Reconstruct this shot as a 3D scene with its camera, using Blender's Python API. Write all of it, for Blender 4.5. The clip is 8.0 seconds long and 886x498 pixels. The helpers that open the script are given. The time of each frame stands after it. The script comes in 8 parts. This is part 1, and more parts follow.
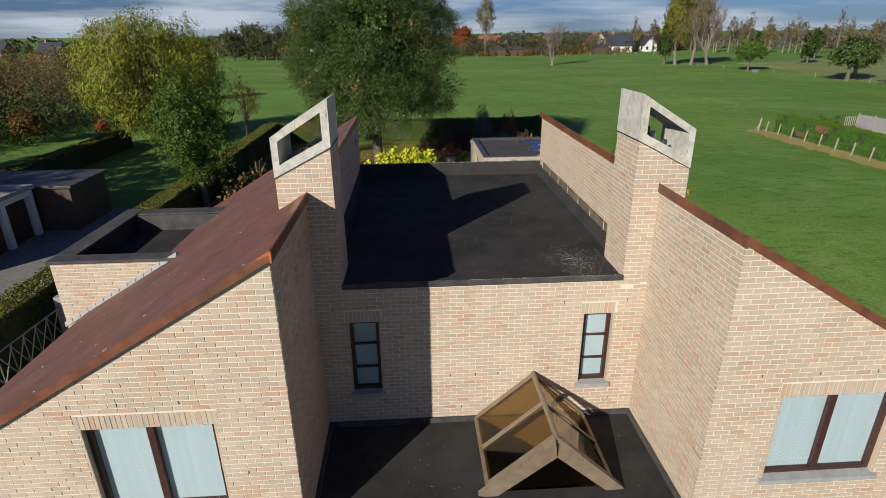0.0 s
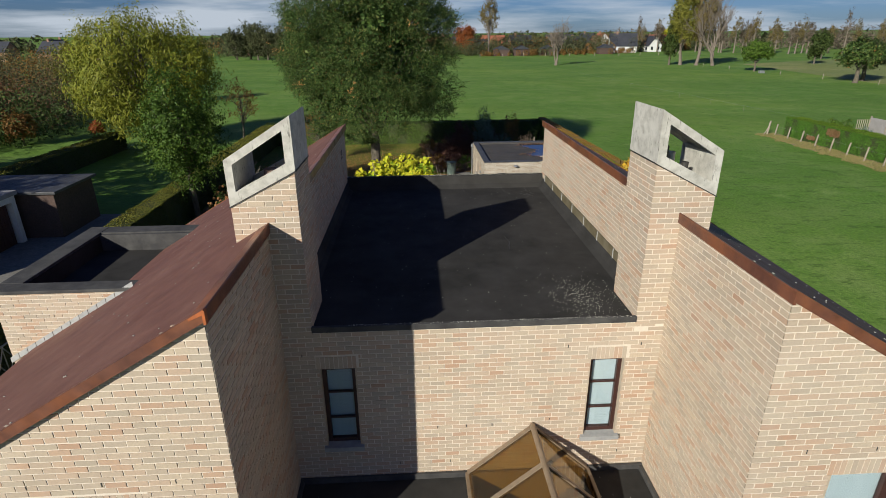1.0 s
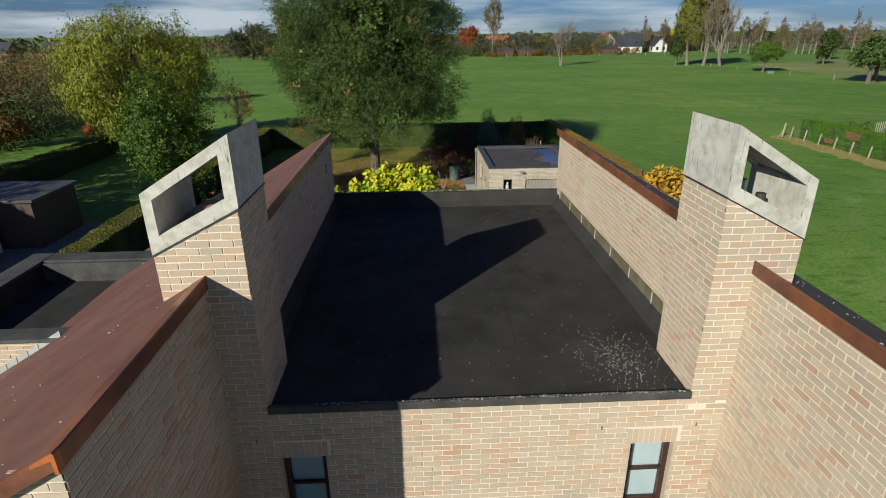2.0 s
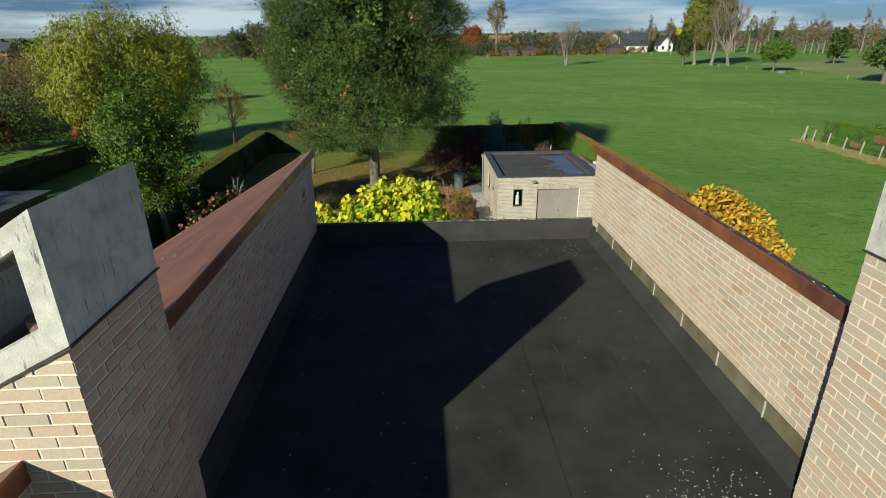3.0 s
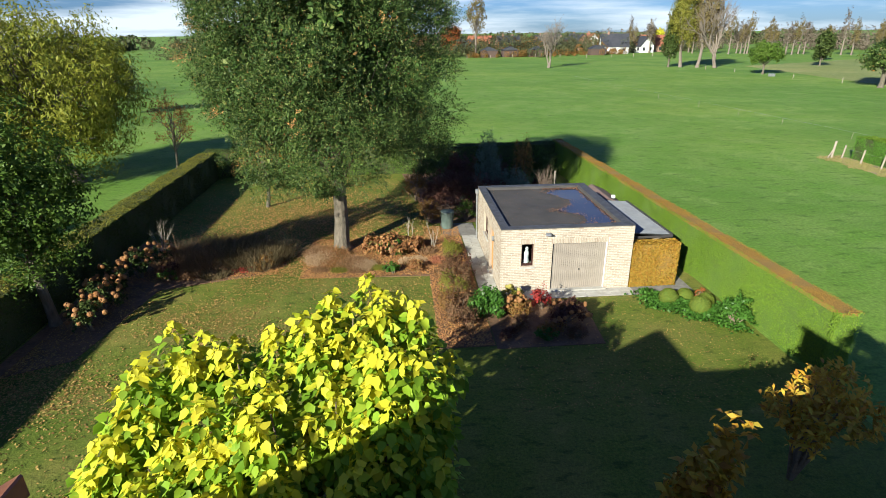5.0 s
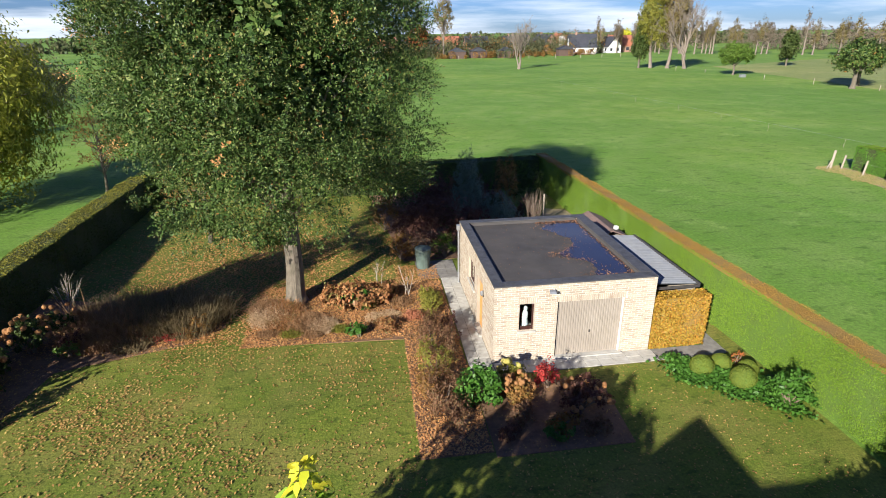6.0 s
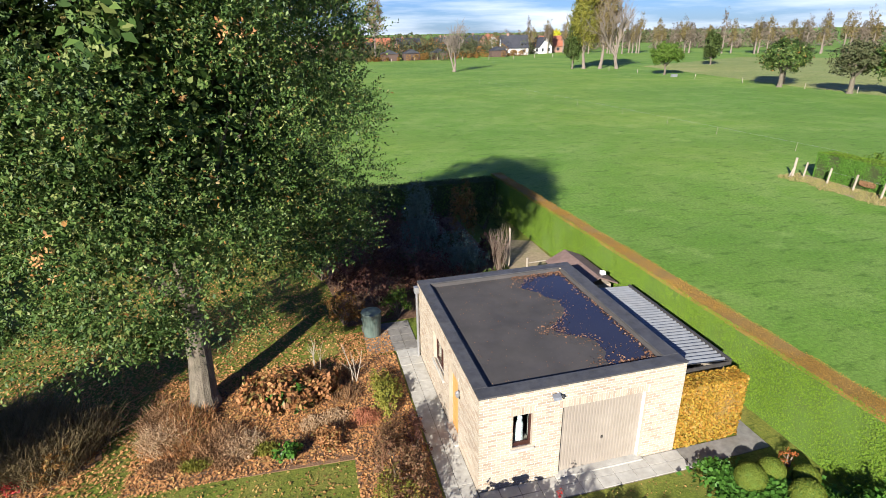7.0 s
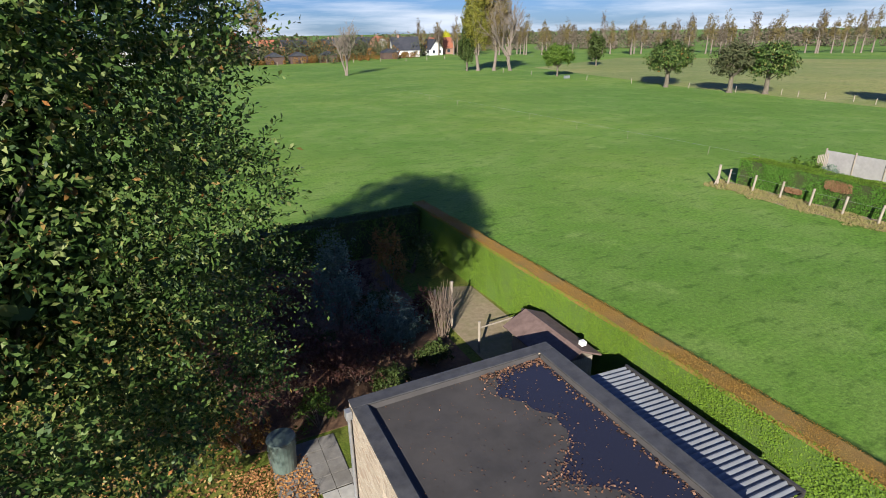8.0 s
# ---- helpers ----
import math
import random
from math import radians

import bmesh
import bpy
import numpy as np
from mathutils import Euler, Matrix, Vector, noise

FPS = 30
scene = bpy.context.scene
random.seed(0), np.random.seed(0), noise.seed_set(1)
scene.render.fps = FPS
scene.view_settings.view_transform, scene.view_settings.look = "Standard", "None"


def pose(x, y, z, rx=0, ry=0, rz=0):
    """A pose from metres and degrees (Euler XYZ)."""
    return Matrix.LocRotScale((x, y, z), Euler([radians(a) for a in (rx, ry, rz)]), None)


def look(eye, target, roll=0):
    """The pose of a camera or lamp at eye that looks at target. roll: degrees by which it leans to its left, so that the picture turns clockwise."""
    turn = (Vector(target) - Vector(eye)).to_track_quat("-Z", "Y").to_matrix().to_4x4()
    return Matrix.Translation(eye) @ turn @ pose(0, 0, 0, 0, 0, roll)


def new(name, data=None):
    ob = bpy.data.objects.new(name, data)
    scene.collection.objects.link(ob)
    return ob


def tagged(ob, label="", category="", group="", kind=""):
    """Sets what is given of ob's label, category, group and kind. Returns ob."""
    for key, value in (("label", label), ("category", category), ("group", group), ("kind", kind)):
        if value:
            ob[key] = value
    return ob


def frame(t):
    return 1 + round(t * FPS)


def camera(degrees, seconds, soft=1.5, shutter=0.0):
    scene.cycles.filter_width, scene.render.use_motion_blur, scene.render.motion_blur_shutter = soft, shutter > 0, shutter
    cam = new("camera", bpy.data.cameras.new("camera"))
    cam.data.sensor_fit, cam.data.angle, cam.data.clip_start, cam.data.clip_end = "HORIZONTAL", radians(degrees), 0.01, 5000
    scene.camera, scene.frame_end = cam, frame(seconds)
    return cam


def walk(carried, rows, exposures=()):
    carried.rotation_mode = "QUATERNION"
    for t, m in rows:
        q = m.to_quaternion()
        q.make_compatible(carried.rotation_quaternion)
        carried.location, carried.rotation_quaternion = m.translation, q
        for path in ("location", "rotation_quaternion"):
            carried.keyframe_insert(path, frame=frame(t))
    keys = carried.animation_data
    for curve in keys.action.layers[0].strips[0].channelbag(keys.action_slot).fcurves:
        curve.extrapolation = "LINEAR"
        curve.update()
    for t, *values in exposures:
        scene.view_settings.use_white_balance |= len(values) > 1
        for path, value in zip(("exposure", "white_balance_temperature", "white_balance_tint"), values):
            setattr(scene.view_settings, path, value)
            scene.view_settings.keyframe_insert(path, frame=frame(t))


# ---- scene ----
# ---------------------------------------------------------------- camera and its way
cam = camera(78.4, 8.0, soft=0.75)
PATH = [
    (0, (-0.207, 1.437, 10.036), (-0.102, 3.291, 9.292), -0.6),
    (0.5, (-0.062, 1.99, 10.065), (0.037, 3.843, 9.319), -0.6),
    (1, (0.117, 2.719, 10.089), (0.211, 4.573, 9.344), -0.5),
    (1.5, (0.245, 3.589, 10.051), (0.334, 5.444, 9.308), -0.5),
    (3, (0.306, 7.218, 9.846), (0.378, 9.073, 9.102), -0.6),
    (3.5, (0.267, 8.795, 9.839), (0.344, 10.651, 9.096), -0.6),
    (4, (0.275, 10.506, 9.918), (0.368, 12.362, 9.178), -0.6),
    (5.5, (0.505, 17.209, 10.089), (0.693, 19.055, 9.343), -0.5),
    (6, (0.641, 19.734, 10.19), (0.891, 21.573, 9.446), -0.6),
    (6.5, (0.809, 22.351, 10.277), (1.149, 24.178, 9.537), -0.9),
    (7, (1.04, 25.077, 10.438), (1.503, 26.875, 9.694), -1.0),
    (7.5, (1.357, 28.013, 10.505), (1.995, 29.756, 9.76), -1.2),
    (8, (1.862, 30.965, 10.518), (2.662, 32.64, 9.773), -0.9),
]
EXPOSURES = [(0, -0.02, 6500, 8), (1.5, -0.02, 6500, 4), (3.0, 0.23, 6550, -4), (4.0, 0.66, 6550, -9), (5.5, 0.96, 6500, 8), (6.5, 1.02, 6500, 10), (7.0, 1.08, 6490, 10), (8, 0.72, 6450, 10)]
walk(cam, [(t, look(eye, target, roll)) for t, eye, target, roll in PATH], EXPOSURES)

# ---------------------------------------------------------------- sky and sun
SUN_ELEV, SUN_FROM = radians(23.7), radians(38.6)      # light travels towards +x +y, 38.6 degrees off the y axis
world = bpy.data.worlds.new("sky")
scene.world = world
world.use_nodes = True
wn, wl = world.node_tree.nodes, world.node_tree.links
wn.clear()
w_out = wn.new("ShaderNodeOutputWorld")
w_bg = wn.new("ShaderNodeBackground")
w_bg.inputs["Strength"].default_value = 0.041
w_sky = wn.new("ShaderNodeTexSky")
w_sky.sky_type = "NISHITA"
w_sky.sun_disc = False
w_sky.sun_elevation = SUN_ELEV
w_sky.sun_rotation = radians(180) + SUN_FROM
w_sky.air_density, w_sky.dust_density, w_sky.ozone_density = 1.0, 0.15, 2.0
w_co = wn.new("ShaderNodeTexCoord")
w_map = wn.new("ShaderNodeMapping")
w_map.inputs["Scale"].default_value = (1.6, 1.6, 16.0)
w_noise = wn.new("ShaderNodeTexNoise")
w_noise.inputs["Scale"].default_value = 1.7
w_noise.inputs["Detail"].default_value = 7.0
w_noise.inputs["Roughness"].default_value = 0.55
w_ramp = wn.new("ShaderNodeValToRGB")
w_ramp.color_ramp.elements[0].position, w_ramp.color_ramp.elements[1].position = 0.42, 0.64
w_mix = wn.new("ShaderNodeMixRGB")
w_mix.inputs["Color2"].default_value = (12.4, 13.7, 16.0, 1)
wl.new(w_co.outputs["Generated"], w_map.inputs["Vector"])
wl.new(w_map.outputs["Vector"], w_noise.inputs["Vector"])
wl.new(w_noise.outputs["Fac"], w_ramp.inputs["Fac"])
# cloud and haze gather towards the horizon and thin out overhead
w_sep = wn.new("ShaderNodeSeparateXYZ")
wl.new(w_co.outputs["Generated"], w_sep.inputs["Vector"])
w_haze = wn.new("ShaderNodeMapRange")
w_haze.interpolation_type = "SMOOTHSTEP"
for key, value in (("From Min", 0.02), ("From Max", 0.45), ("To Min", 1.0), ("To Max", 0.04)):
    w_haze.inputs[key].default_value = value
wl.new(w_sep.outputs["Z"], w_haze.inputs["Value"])
w_mul = wn.new("ShaderNodeMath")
w_mul.operation = "MULTIPLY"
wl.new(w_ramp.outputs["Color"], w_mul.inputs[0])
wl.new(w_haze.outputs["Result"], w_mul.inputs[1])
wl.new(w_mul.outputs["Value"], w_mix.inputs["Fac"])
w_blue = wn.new("ShaderNodeMixRGB")
w_blue.blend_type = "MULTIPLY"
w_blue.inputs["Fac"].default_value = 1.0
w_blue.inputs["Color2"].default_value = (0.44, 0.70, 1.45, 1)
wl.new(w_blue.outputs["Color"], w_mix.inputs["Color1"])
wl.new(w_sky.outputs["Color"], w_blue.inputs["Color1"])
wl.new(w_mix.outputs["Color"], w_bg.inputs["Color"])
wl.new(w_bg.outputs["Background"], w_out.inputs["Surface"])

sun = new("sun", bpy.data.lights.new("sun", "SUN"))
sun.data.energy, sun.data.angle, sun.data.color = 5.6, radians(0.6), (1.0, 0.945, 0.86)
sun_way = Vector((math.sin(SUN_FROM) * math.cos(SUN_ELEV), math.cos(SUN_FROM) * math.cos(SUN_ELEV), -math.sin(SUN_ELEV)))
sun.matrix_world = look((0, 0, 60), Vector((0, 0, 60)) + sun_way)

# ---------------------------------------------------------------- materials
def mat_base(name, rough=0.8, metal=0.0, spec=0.5):
    m = bpy.data.materials.new(name)
    m.use_nodes = True
    nt = m.node_tree
    b = nt.nodes["Principled BSDF"]
    b.inputs["Roughness"].default_value = rough
    b.inputs["Metallic"].default_value = metal
    b.inputs["Specular IOR Level"].default_value = spec
    return m, nt, b


def n_noise(nt, scale, detail=4.0, rough=0.55, stretch=None):
    geo = nt.nodes.new("ShaderNodeNewGeometry")
    src = geo.outputs["Position"]
    if stretch:
        mp = nt.nodes.new("ShaderNodeMapping")
        mp.inputs["Scale"].default_value = stretch
        nt.links.new(src, mp.inputs["Vector"])
        src = mp.outputs["Vector"]
    n = nt.nodes.new("ShaderNodeTexNoise")
    n.inputs["Scale"].default_value = scale
    n.inputs["Detail"].default_value = detail
    n.inputs["Roughness"].default_value = rough
    nt.links.new(src, n.inputs["Vector"])
    return n.outputs["Fac"]


def n_ramp(nt, fac, stops, interp="LINEAR"):
    r = nt.nodes.new("ShaderNodeValToRGB")
    r.color_ramp.interpolation = interp
    e = r.color_ramp.elements
    while len(e) < len(stops):
        e.new(0.5)
    for el, (p, c) in zip(e, stops):
        el.position = p
        el.color = (*c, 1) if len(c) == 3 else c
    nt.links.new(fac, r.inputs["Fac"])
    return r.outputs["Color"]


def n_mix(nt, fac, a, b, mode="MIX"):
    x = nt.nodes.new("ShaderNodeMixRGB")
    x.blend_type = mode
    for sock, v in (("Fac", fac), ("Color1", a), ("Color2", b)):
        if isinstance(v, (int, float)):
            x.inputs[sock].default_value = v
        elif isinstance(v, tuple):
            x.inputs[sock].default_value = (*v, 1)
        else:
            nt.links.new(v, x.inputs[sock])
    return x.outputs["Color"]


def n_bump(nt, b, height, strength, dist=0.01):
    bp = nt.nodes.new("ShaderNodeBump")
    bp.inputs["Strength"].default_value = strength
    bp.inputs["Distance"].default_value = dist
    nt.links.new(height, bp.inputs["Height"])
    nt.links.new(bp.outputs["Normal"], b.inputs["Normal"])


def n_random(nt):
    """One random number for every separate piece, joined or not."""
    oi = nt.nodes.new("ShaderNodeObjectInfo")
    ge = nt.nodes.new("ShaderNodeNewGeometry")
    add = nt.nodes.new("ShaderNodeMath")
    add.operation = "ADD"
    fr = nt.nodes.new("ShaderNodeMath")
    fr.operation = "FRACT"
    nt.links.new(oi.outputs["Random"], add.inputs[0])
    nt.links.new(ge.outputs["Random Per Island"], add.inputs[1])
    nt.links.new(add.outputs[0], fr.inputs[0])
    return fr.outputs[0]


def surface(name, a, b, scale=6.0, stain=None, stain_scale=0.6, stain_amount=0.5, rough=0.8, bump=0.2, bump_scale=None,
            metal=0.0, dist=0.01, spec=0.5, stretch=None):
    m, nt, bs = mat_base(name, rough, metal, spec)
    col = n_ramp(nt, n_noise(nt, scale, 6, 0.6, stretch), [(0.32, a), (0.68, b)])
    if stain:
        f = n_ramp(nt, n_noise(nt, stain_scale, 5, 0.6), [(0.42, (0, 0, 0)), (0.72, (stain_amount,) * 3)])
        col = n_mix(nt, f, col, stain)
    nt.links.new(col, bs.inputs["Base Color"])
    rr = n_ramp(nt, n_noise(nt, scale * 0.7, 3), [(0.3, (max(rough - 0.12, 0.02),) * 3), (0.7, (min(rough + 0.12, 1),) * 3)])
    nt.links.new(rr, bs.inputs["Roughness"])
    if bump:
        n_bump(nt, bs, n_noise(nt, bump_scale or scale * 4, 5), bump, dist)
    return m


def brick_surface(name, stops, dirt):
    m, nt, bs = mat_base(name, 0.9)
    col = n_ramp(nt, n_random(nt), stops)
    col = n_mix(nt, n_ramp(nt, n_noise(nt, 45, 5), [(0.35, (0, 0, 0)), (0.75, (0.45,) * 3)]), col, dirt)
    bloom = n_ramp(nt, n_noise(nt, 0.9, 4), [(0.45, (0, 0, 0)), (0.75, (0.35,) * 3)])
    col = n_mix(nt, bloom, col, (0.55, 0.48, 0.39))
    nt.links.new(col, bs.inputs["Base Color"])
    n_bump(nt, bs, n_noise(nt, 70, 5, 0.65), 0.5, 0.006)
    return m


def leaf_surface(name, stops, rough=0.5, through_light=0.3, spec=0.2):
    m, nt, bs = mat_base(name, max(rough, 0.42), 0, spec)
    col = n_ramp(nt, n_random(nt), stops)
    col = n_mix(nt, n_ramp(nt, n_noise(nt, 0.45, 3), [(0.35, (0, 0, 0)), (0.7, (0.45,) * 3)]), col, stops[-1][1])
    nt.links.new(col, bs.inputs["Base Color"])
    tr = nt.nodes.new("ShaderNodeBsdfTranslucent")
    nt.links.new(col, tr.inputs["Color"])
    mx = nt.nodes.new("ShaderNodeMixShader")
    mx.inputs["Fac"].default_value = through_light
    nt.links.new(bs.outputs[0], mx.inputs[1])
    nt.links.new(tr.outputs[0], mx.inputs[2])
    nt.links.new(mx.outputs[0], nt.nodes["Material Output"].inputs["Surface"])
    return m


BRICK = brick_surface("buff_brick", [(0.0, (0.54, 0.43, 0.31)), (0.2, (0.435, 0.36, 0.27)), (0.4, (0.51, 0.39, 0.285)), (0.6, (0.40, 0.335, 0.255)),
                                     (0.8, (0.50, 0.365, 0.26)), (0.95, (0.48, 0.315, 0.21)), (1.0, (0.42, 0.255, 0.165))], (0.32, 0.265, 0.205))
PALE_BRICK = brick_surface("cream_brick", [(0.0, (0.44, 0.385, 0.30)), (0.3, (0.36, 0.305, 0.235)), (0.55, (0.43, 0.36, 0.275)), (0.8, (0.31, 0.255, 0.195)),
                                           (1.0, (0.32, 0.23, 0.165))], (0.30, 0.25, 0.19))
MORTAR = surface("mortar", (0.71, 0.625, 0.515), (0.635, 0.555, 0.455), 14, (0.56, 0.48, 0.38), 0.8, 0.4, 0.95, 0.4)
PALE_MORTAR = surface("pale_mortar", (0.66, 0.62, 0.54), (0.58, 0.54, 0.46), 14, (0.43, 0.39, 0.32), 0.8, 0.3, 0.95, 0.4)
BITUMEN = surface("roofing_felt", (0.027, 0.0262, 0.024), (0.045, 0.0435, 0.041), 2.2, (0.066, 0.062, 0.059), 0.5, 0.5, 0.92, 0.35, 160, dist=0.004, spec=0.12)
BITUMEN_OLD = surface("weathered_felt", (0.032, 0.031, 0.032), (0.058, 0.056, 0.054), 5, (0.12, 0.115, 0.105), 2.6, 0.5, 0.9, 0.4, 120, dist=0.004)
GARAGE_FELT = surface("grey_brown_felt", (0.040, 0.037, 0.035), (0.062, 0.056, 0.053), 1.6, (0.084, 0.074, 0.068), 0.6, 0.5, 0.85, 0.3, 140, dist=0.004)
COPING_FELT = surface("dark_coping", (0.040, 0.040, 0.042), (0.068, 0.068, 0.070), 7, (0.12, 0.12, 0.12), 2.2, 0.4, 0.55, 0.25, 90)
ROOF_RED = surface("red_brown_roofing", (0.105, 0.041, 0.030), (0.150, 0.063, 0.045), 3.2, (0.185, 0.090, 0.065), 0.9, 0.6, 0.72, 0.25, 110, dist=0.004)
COPPER = surface("oxidised_copper_edge", (0.10, 0.040, 0.028), (0.17, 0.070, 0.046), 5, (0.36, 0.12, 0.040), 1.7, 0.6, 0.42, 0.15, 60, metal=0.15)
RUST = surface("bright_rust", (0.45, 0.12, 0.03), (0.30, 0.09, 0.03), 12, None, 1, 0, 0.6, 0.2)
CONCRETE = surface("lichen_concrete", (0.47, 0.45, 0.40), (0.57, 0.55, 0.49), 3, (0.20, 0.19, 0.155), 9, 0.5, 0.92, 0.4, 80)
c_nt = CONCRETE.node_tree
c_old = c_nt.nodes["Principled BSDF"].inputs["Base Color"].links[0].from_socket
c_run = n_ramp(c_nt, n_noise(c_nt, 7.0, 5, 0.7, (5.0, 5.0, 0.55)), [(0.60, (0, 0, 0)), (0.70, (0.85,) * 3)])
c_nt.links.new(n_mix(c_nt, c_run, c_old, (0.035, 0.033, 0.028)), c_nt.nodes["Principled BSDF"].inputs["Base Color"])
STONE_SILL = surface("bluestone", (0.25, 0.25, 0.25), (0.34, 0.34, 0.33), 9, (0.4, 0.4, 0.38), 2, 0.4, 0.75, 0.15)
FLASHING = surface("olive_flashing", (0.10, 0.085, 0.045), (0.16, 0.13, 0.075), 4, (0.20, 0.18, 0.13), 2, 0.5, 0.6, 0.15)
LEAD = surface("lead_strip", (0.34, 0.34, 0.33), (0.46, 0.46, 0.45), 9, (0.3, 0.3, 0.3), 2, 0.4, 0.5, 0.15)
LICHEN = surface("lichen", (0.30, 0.30, 0.25), (0.44, 0.43, 0.37), 60, None, 1, 0, 0.95, 0.2)
DARK_WOOD = surface("dark_stained_wood", (0.030, 0.012, 0.010), (0.065, 0.026, 0.020), 9, None, 1, 0, 0.4, 0.15, stretch=(6, 6, 1))
BRONZE = surface("bronze_frame", (0.20, 0.145, 0.095), (0.27, 0.20, 0.135), 8, (0.33, 0.27, 0.2), 2, 0.4, 0.45, 0.1, metal=0.2)
CURTAIN = surface("white_net", (0.46, 0.515, 0.535), (0.49, 0.54, 0.56), 3, None, 1, 0, 0.9, 0.03, 26, dist=0.01, stretch=(4, 4, 0.3))
PINE = surface("varnished_pine", (0.27, 0.195, 0.085), (0.35, 0.26, 0.115), 5, None, 1, 0, 0.55, 0.2, stretch=(8, 1, 1))
PLASTER = surface("interior_plaster", (0.5, 0.48, 0.45), (0.6, 0.58, 0.55), 3, None, 1, 0, 0.9, 0.1)
DOOR_TAUPE = surface("taupe_steel_door", (0.27, 0.235, 0.195), (0.315, 0.275, 0.23), 2.0, (0.24, 0.205, 0.17), 0.8, 0.5, 0.5, 0.05)
ORANGE_WOOD = surface("orange_brown_door", (0.50, 0.24, 0.07), (0.62, 0.32, 0.10), 6, None, 1, 0, 0.5, 0.15, stretch=(6, 6, 1))
PAVING = surface("grey_paving", (0.36, 0.345, 0.31), (0.47, 0.455, 0.41), 6, (0.27, 0.25, 0.21), 1.8, 0.5, 0.9, 0.3)
PAVING_DARK = surface("dark_paving", (0.17, 0.16, 0.145), (0.25, 0.235, 0.21), 6, (0.12, 0.105, 0.08), 1.8, 0.5, 0.9, 0.3)
JOINT_SAND = surface("joint_sand", (0.14, 0.12, 0.09), (0.20, 0.17, 0.13), 20, None, 1, 0, 0.95, 0.2)
BARK = surface("grey_bark", (0.090, 0.074, 0.054), (0.180, 0.150, 0.112), 9, (0.07, 0.065, 0.04), 2.5, 0.6, 0.95, 0.9, 22, dist=0.03, stretch=(1, 1, 0.22))
PALE_BARK = surface("pale_bark", (0.15, 0.12, 0.095), (0.22, 0.18, 0.145), 4, (0.13, 0.11, 0.09), 2, 0.5, 0.95, 0.5, stretch=(1, 1, 0.3))
TWIG = surface("twig_bark", (0.12, 0.085, 0.06), (0.2, 0.15, 0.11), 12, None, 1, 0, 0.9, 0.2)
BARREL = surface("green_plastic", (0.075, 0.11, 0.095), (0.10, 0.14, 0.12), 5, (0.15, 0.17, 0.15), 3, 0.4, 0.5, 0.08)
WHITE_PAINT = surface("white_paint", (0.72, 0.72, 0.70), (0.80, 0.80, 0.78), 4, (0.6, 0.58, 0.54), 1.5, 0.4, 0.6, 0.05)
STATUE = surface("white_glaze", (0.78, 0.77, 0.72), (0.84, 0.83, 0.78), 6, None, 1, 0, 0.35, 0.02)
MAROON = surface("maroon_door", (0.055, 0.022, 0.020), (0.085, 0.035, 0.03), 4, None, 1, 0, 0.5, 0.1, stretch=(6, 6, 1))
DARK_BRICK = surface("dark_brown_brick", (0.07, 0.045, 0.035), (0.11, 0.07, 0.055), 12, (0.05, 0.035, 0.03), 1, 0.5, 0.9, 0.3)
GREY_METAL = surface("grey_metal", (0.30, 0.31, 0.32), (0.42, 0.43, 0.44), 6, None, 1, 0, 0.4, 0.05, metal=0.6)
CORRUGATED = surface("corrugated_sheet", (0.14, 0.152, 0.168), (0.185, 0.198, 0.215), 4, (0.17, 0.17, 0.17), 1.6, 0.5, 0.6, 0.05)
DARK_EDGE = surface("dark_edge", (0.03, 0.028, 0.026), (0.055, 0.05, 0.046), 6, None, 1, 0, 0.6, 0.1)
TILE_BROWN = surface("brown_roof_sheet", (0.13, 0.085, 0.07), (0.20, 0.135, 0.115), 5, (0.09, 0.06, 0.05), 1.6, 0.5, 0.8, 0.2)
OLD_WOOD = surface("weathered_wood", (0.26, 0.22, 0.17), (0.38, 0.33, 0.26), 7, (0.18, 0.15, 0.11), 2, 0.5, 0.9, 0.3, stretch=(4, 4, 0.5))
PANEL_CONCRETE = surface("grey_panel", (0.28, 0.265, 0.255), (0.35, 0.335, 0.32), 3, (0.3, 0.28, 0.27), 1.2, 0.5, 0.9, 0.2)
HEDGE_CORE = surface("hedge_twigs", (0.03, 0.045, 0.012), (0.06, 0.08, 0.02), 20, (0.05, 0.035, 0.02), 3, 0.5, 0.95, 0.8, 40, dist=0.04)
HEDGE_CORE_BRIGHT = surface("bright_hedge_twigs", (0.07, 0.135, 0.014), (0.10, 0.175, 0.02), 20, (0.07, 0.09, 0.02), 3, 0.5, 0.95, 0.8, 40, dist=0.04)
SOIL = surface("leaf_mould", (0.10, 0.058, 0.034), (0.20, 0.112, 0.062), 9, (0.26, 0.145, 0.075), 1.6, 0.7, 0.95, 0.8, 30, dist=0.03)
DRY_VERGE = surface("dry_verge", (0.22, 0.17, 0.10), (0.32, 0.25, 0.16), 5, (0.16, 0.17, 0.06), 1.2, 0.5, 0.95, 0.4, 25, dist=0.03)


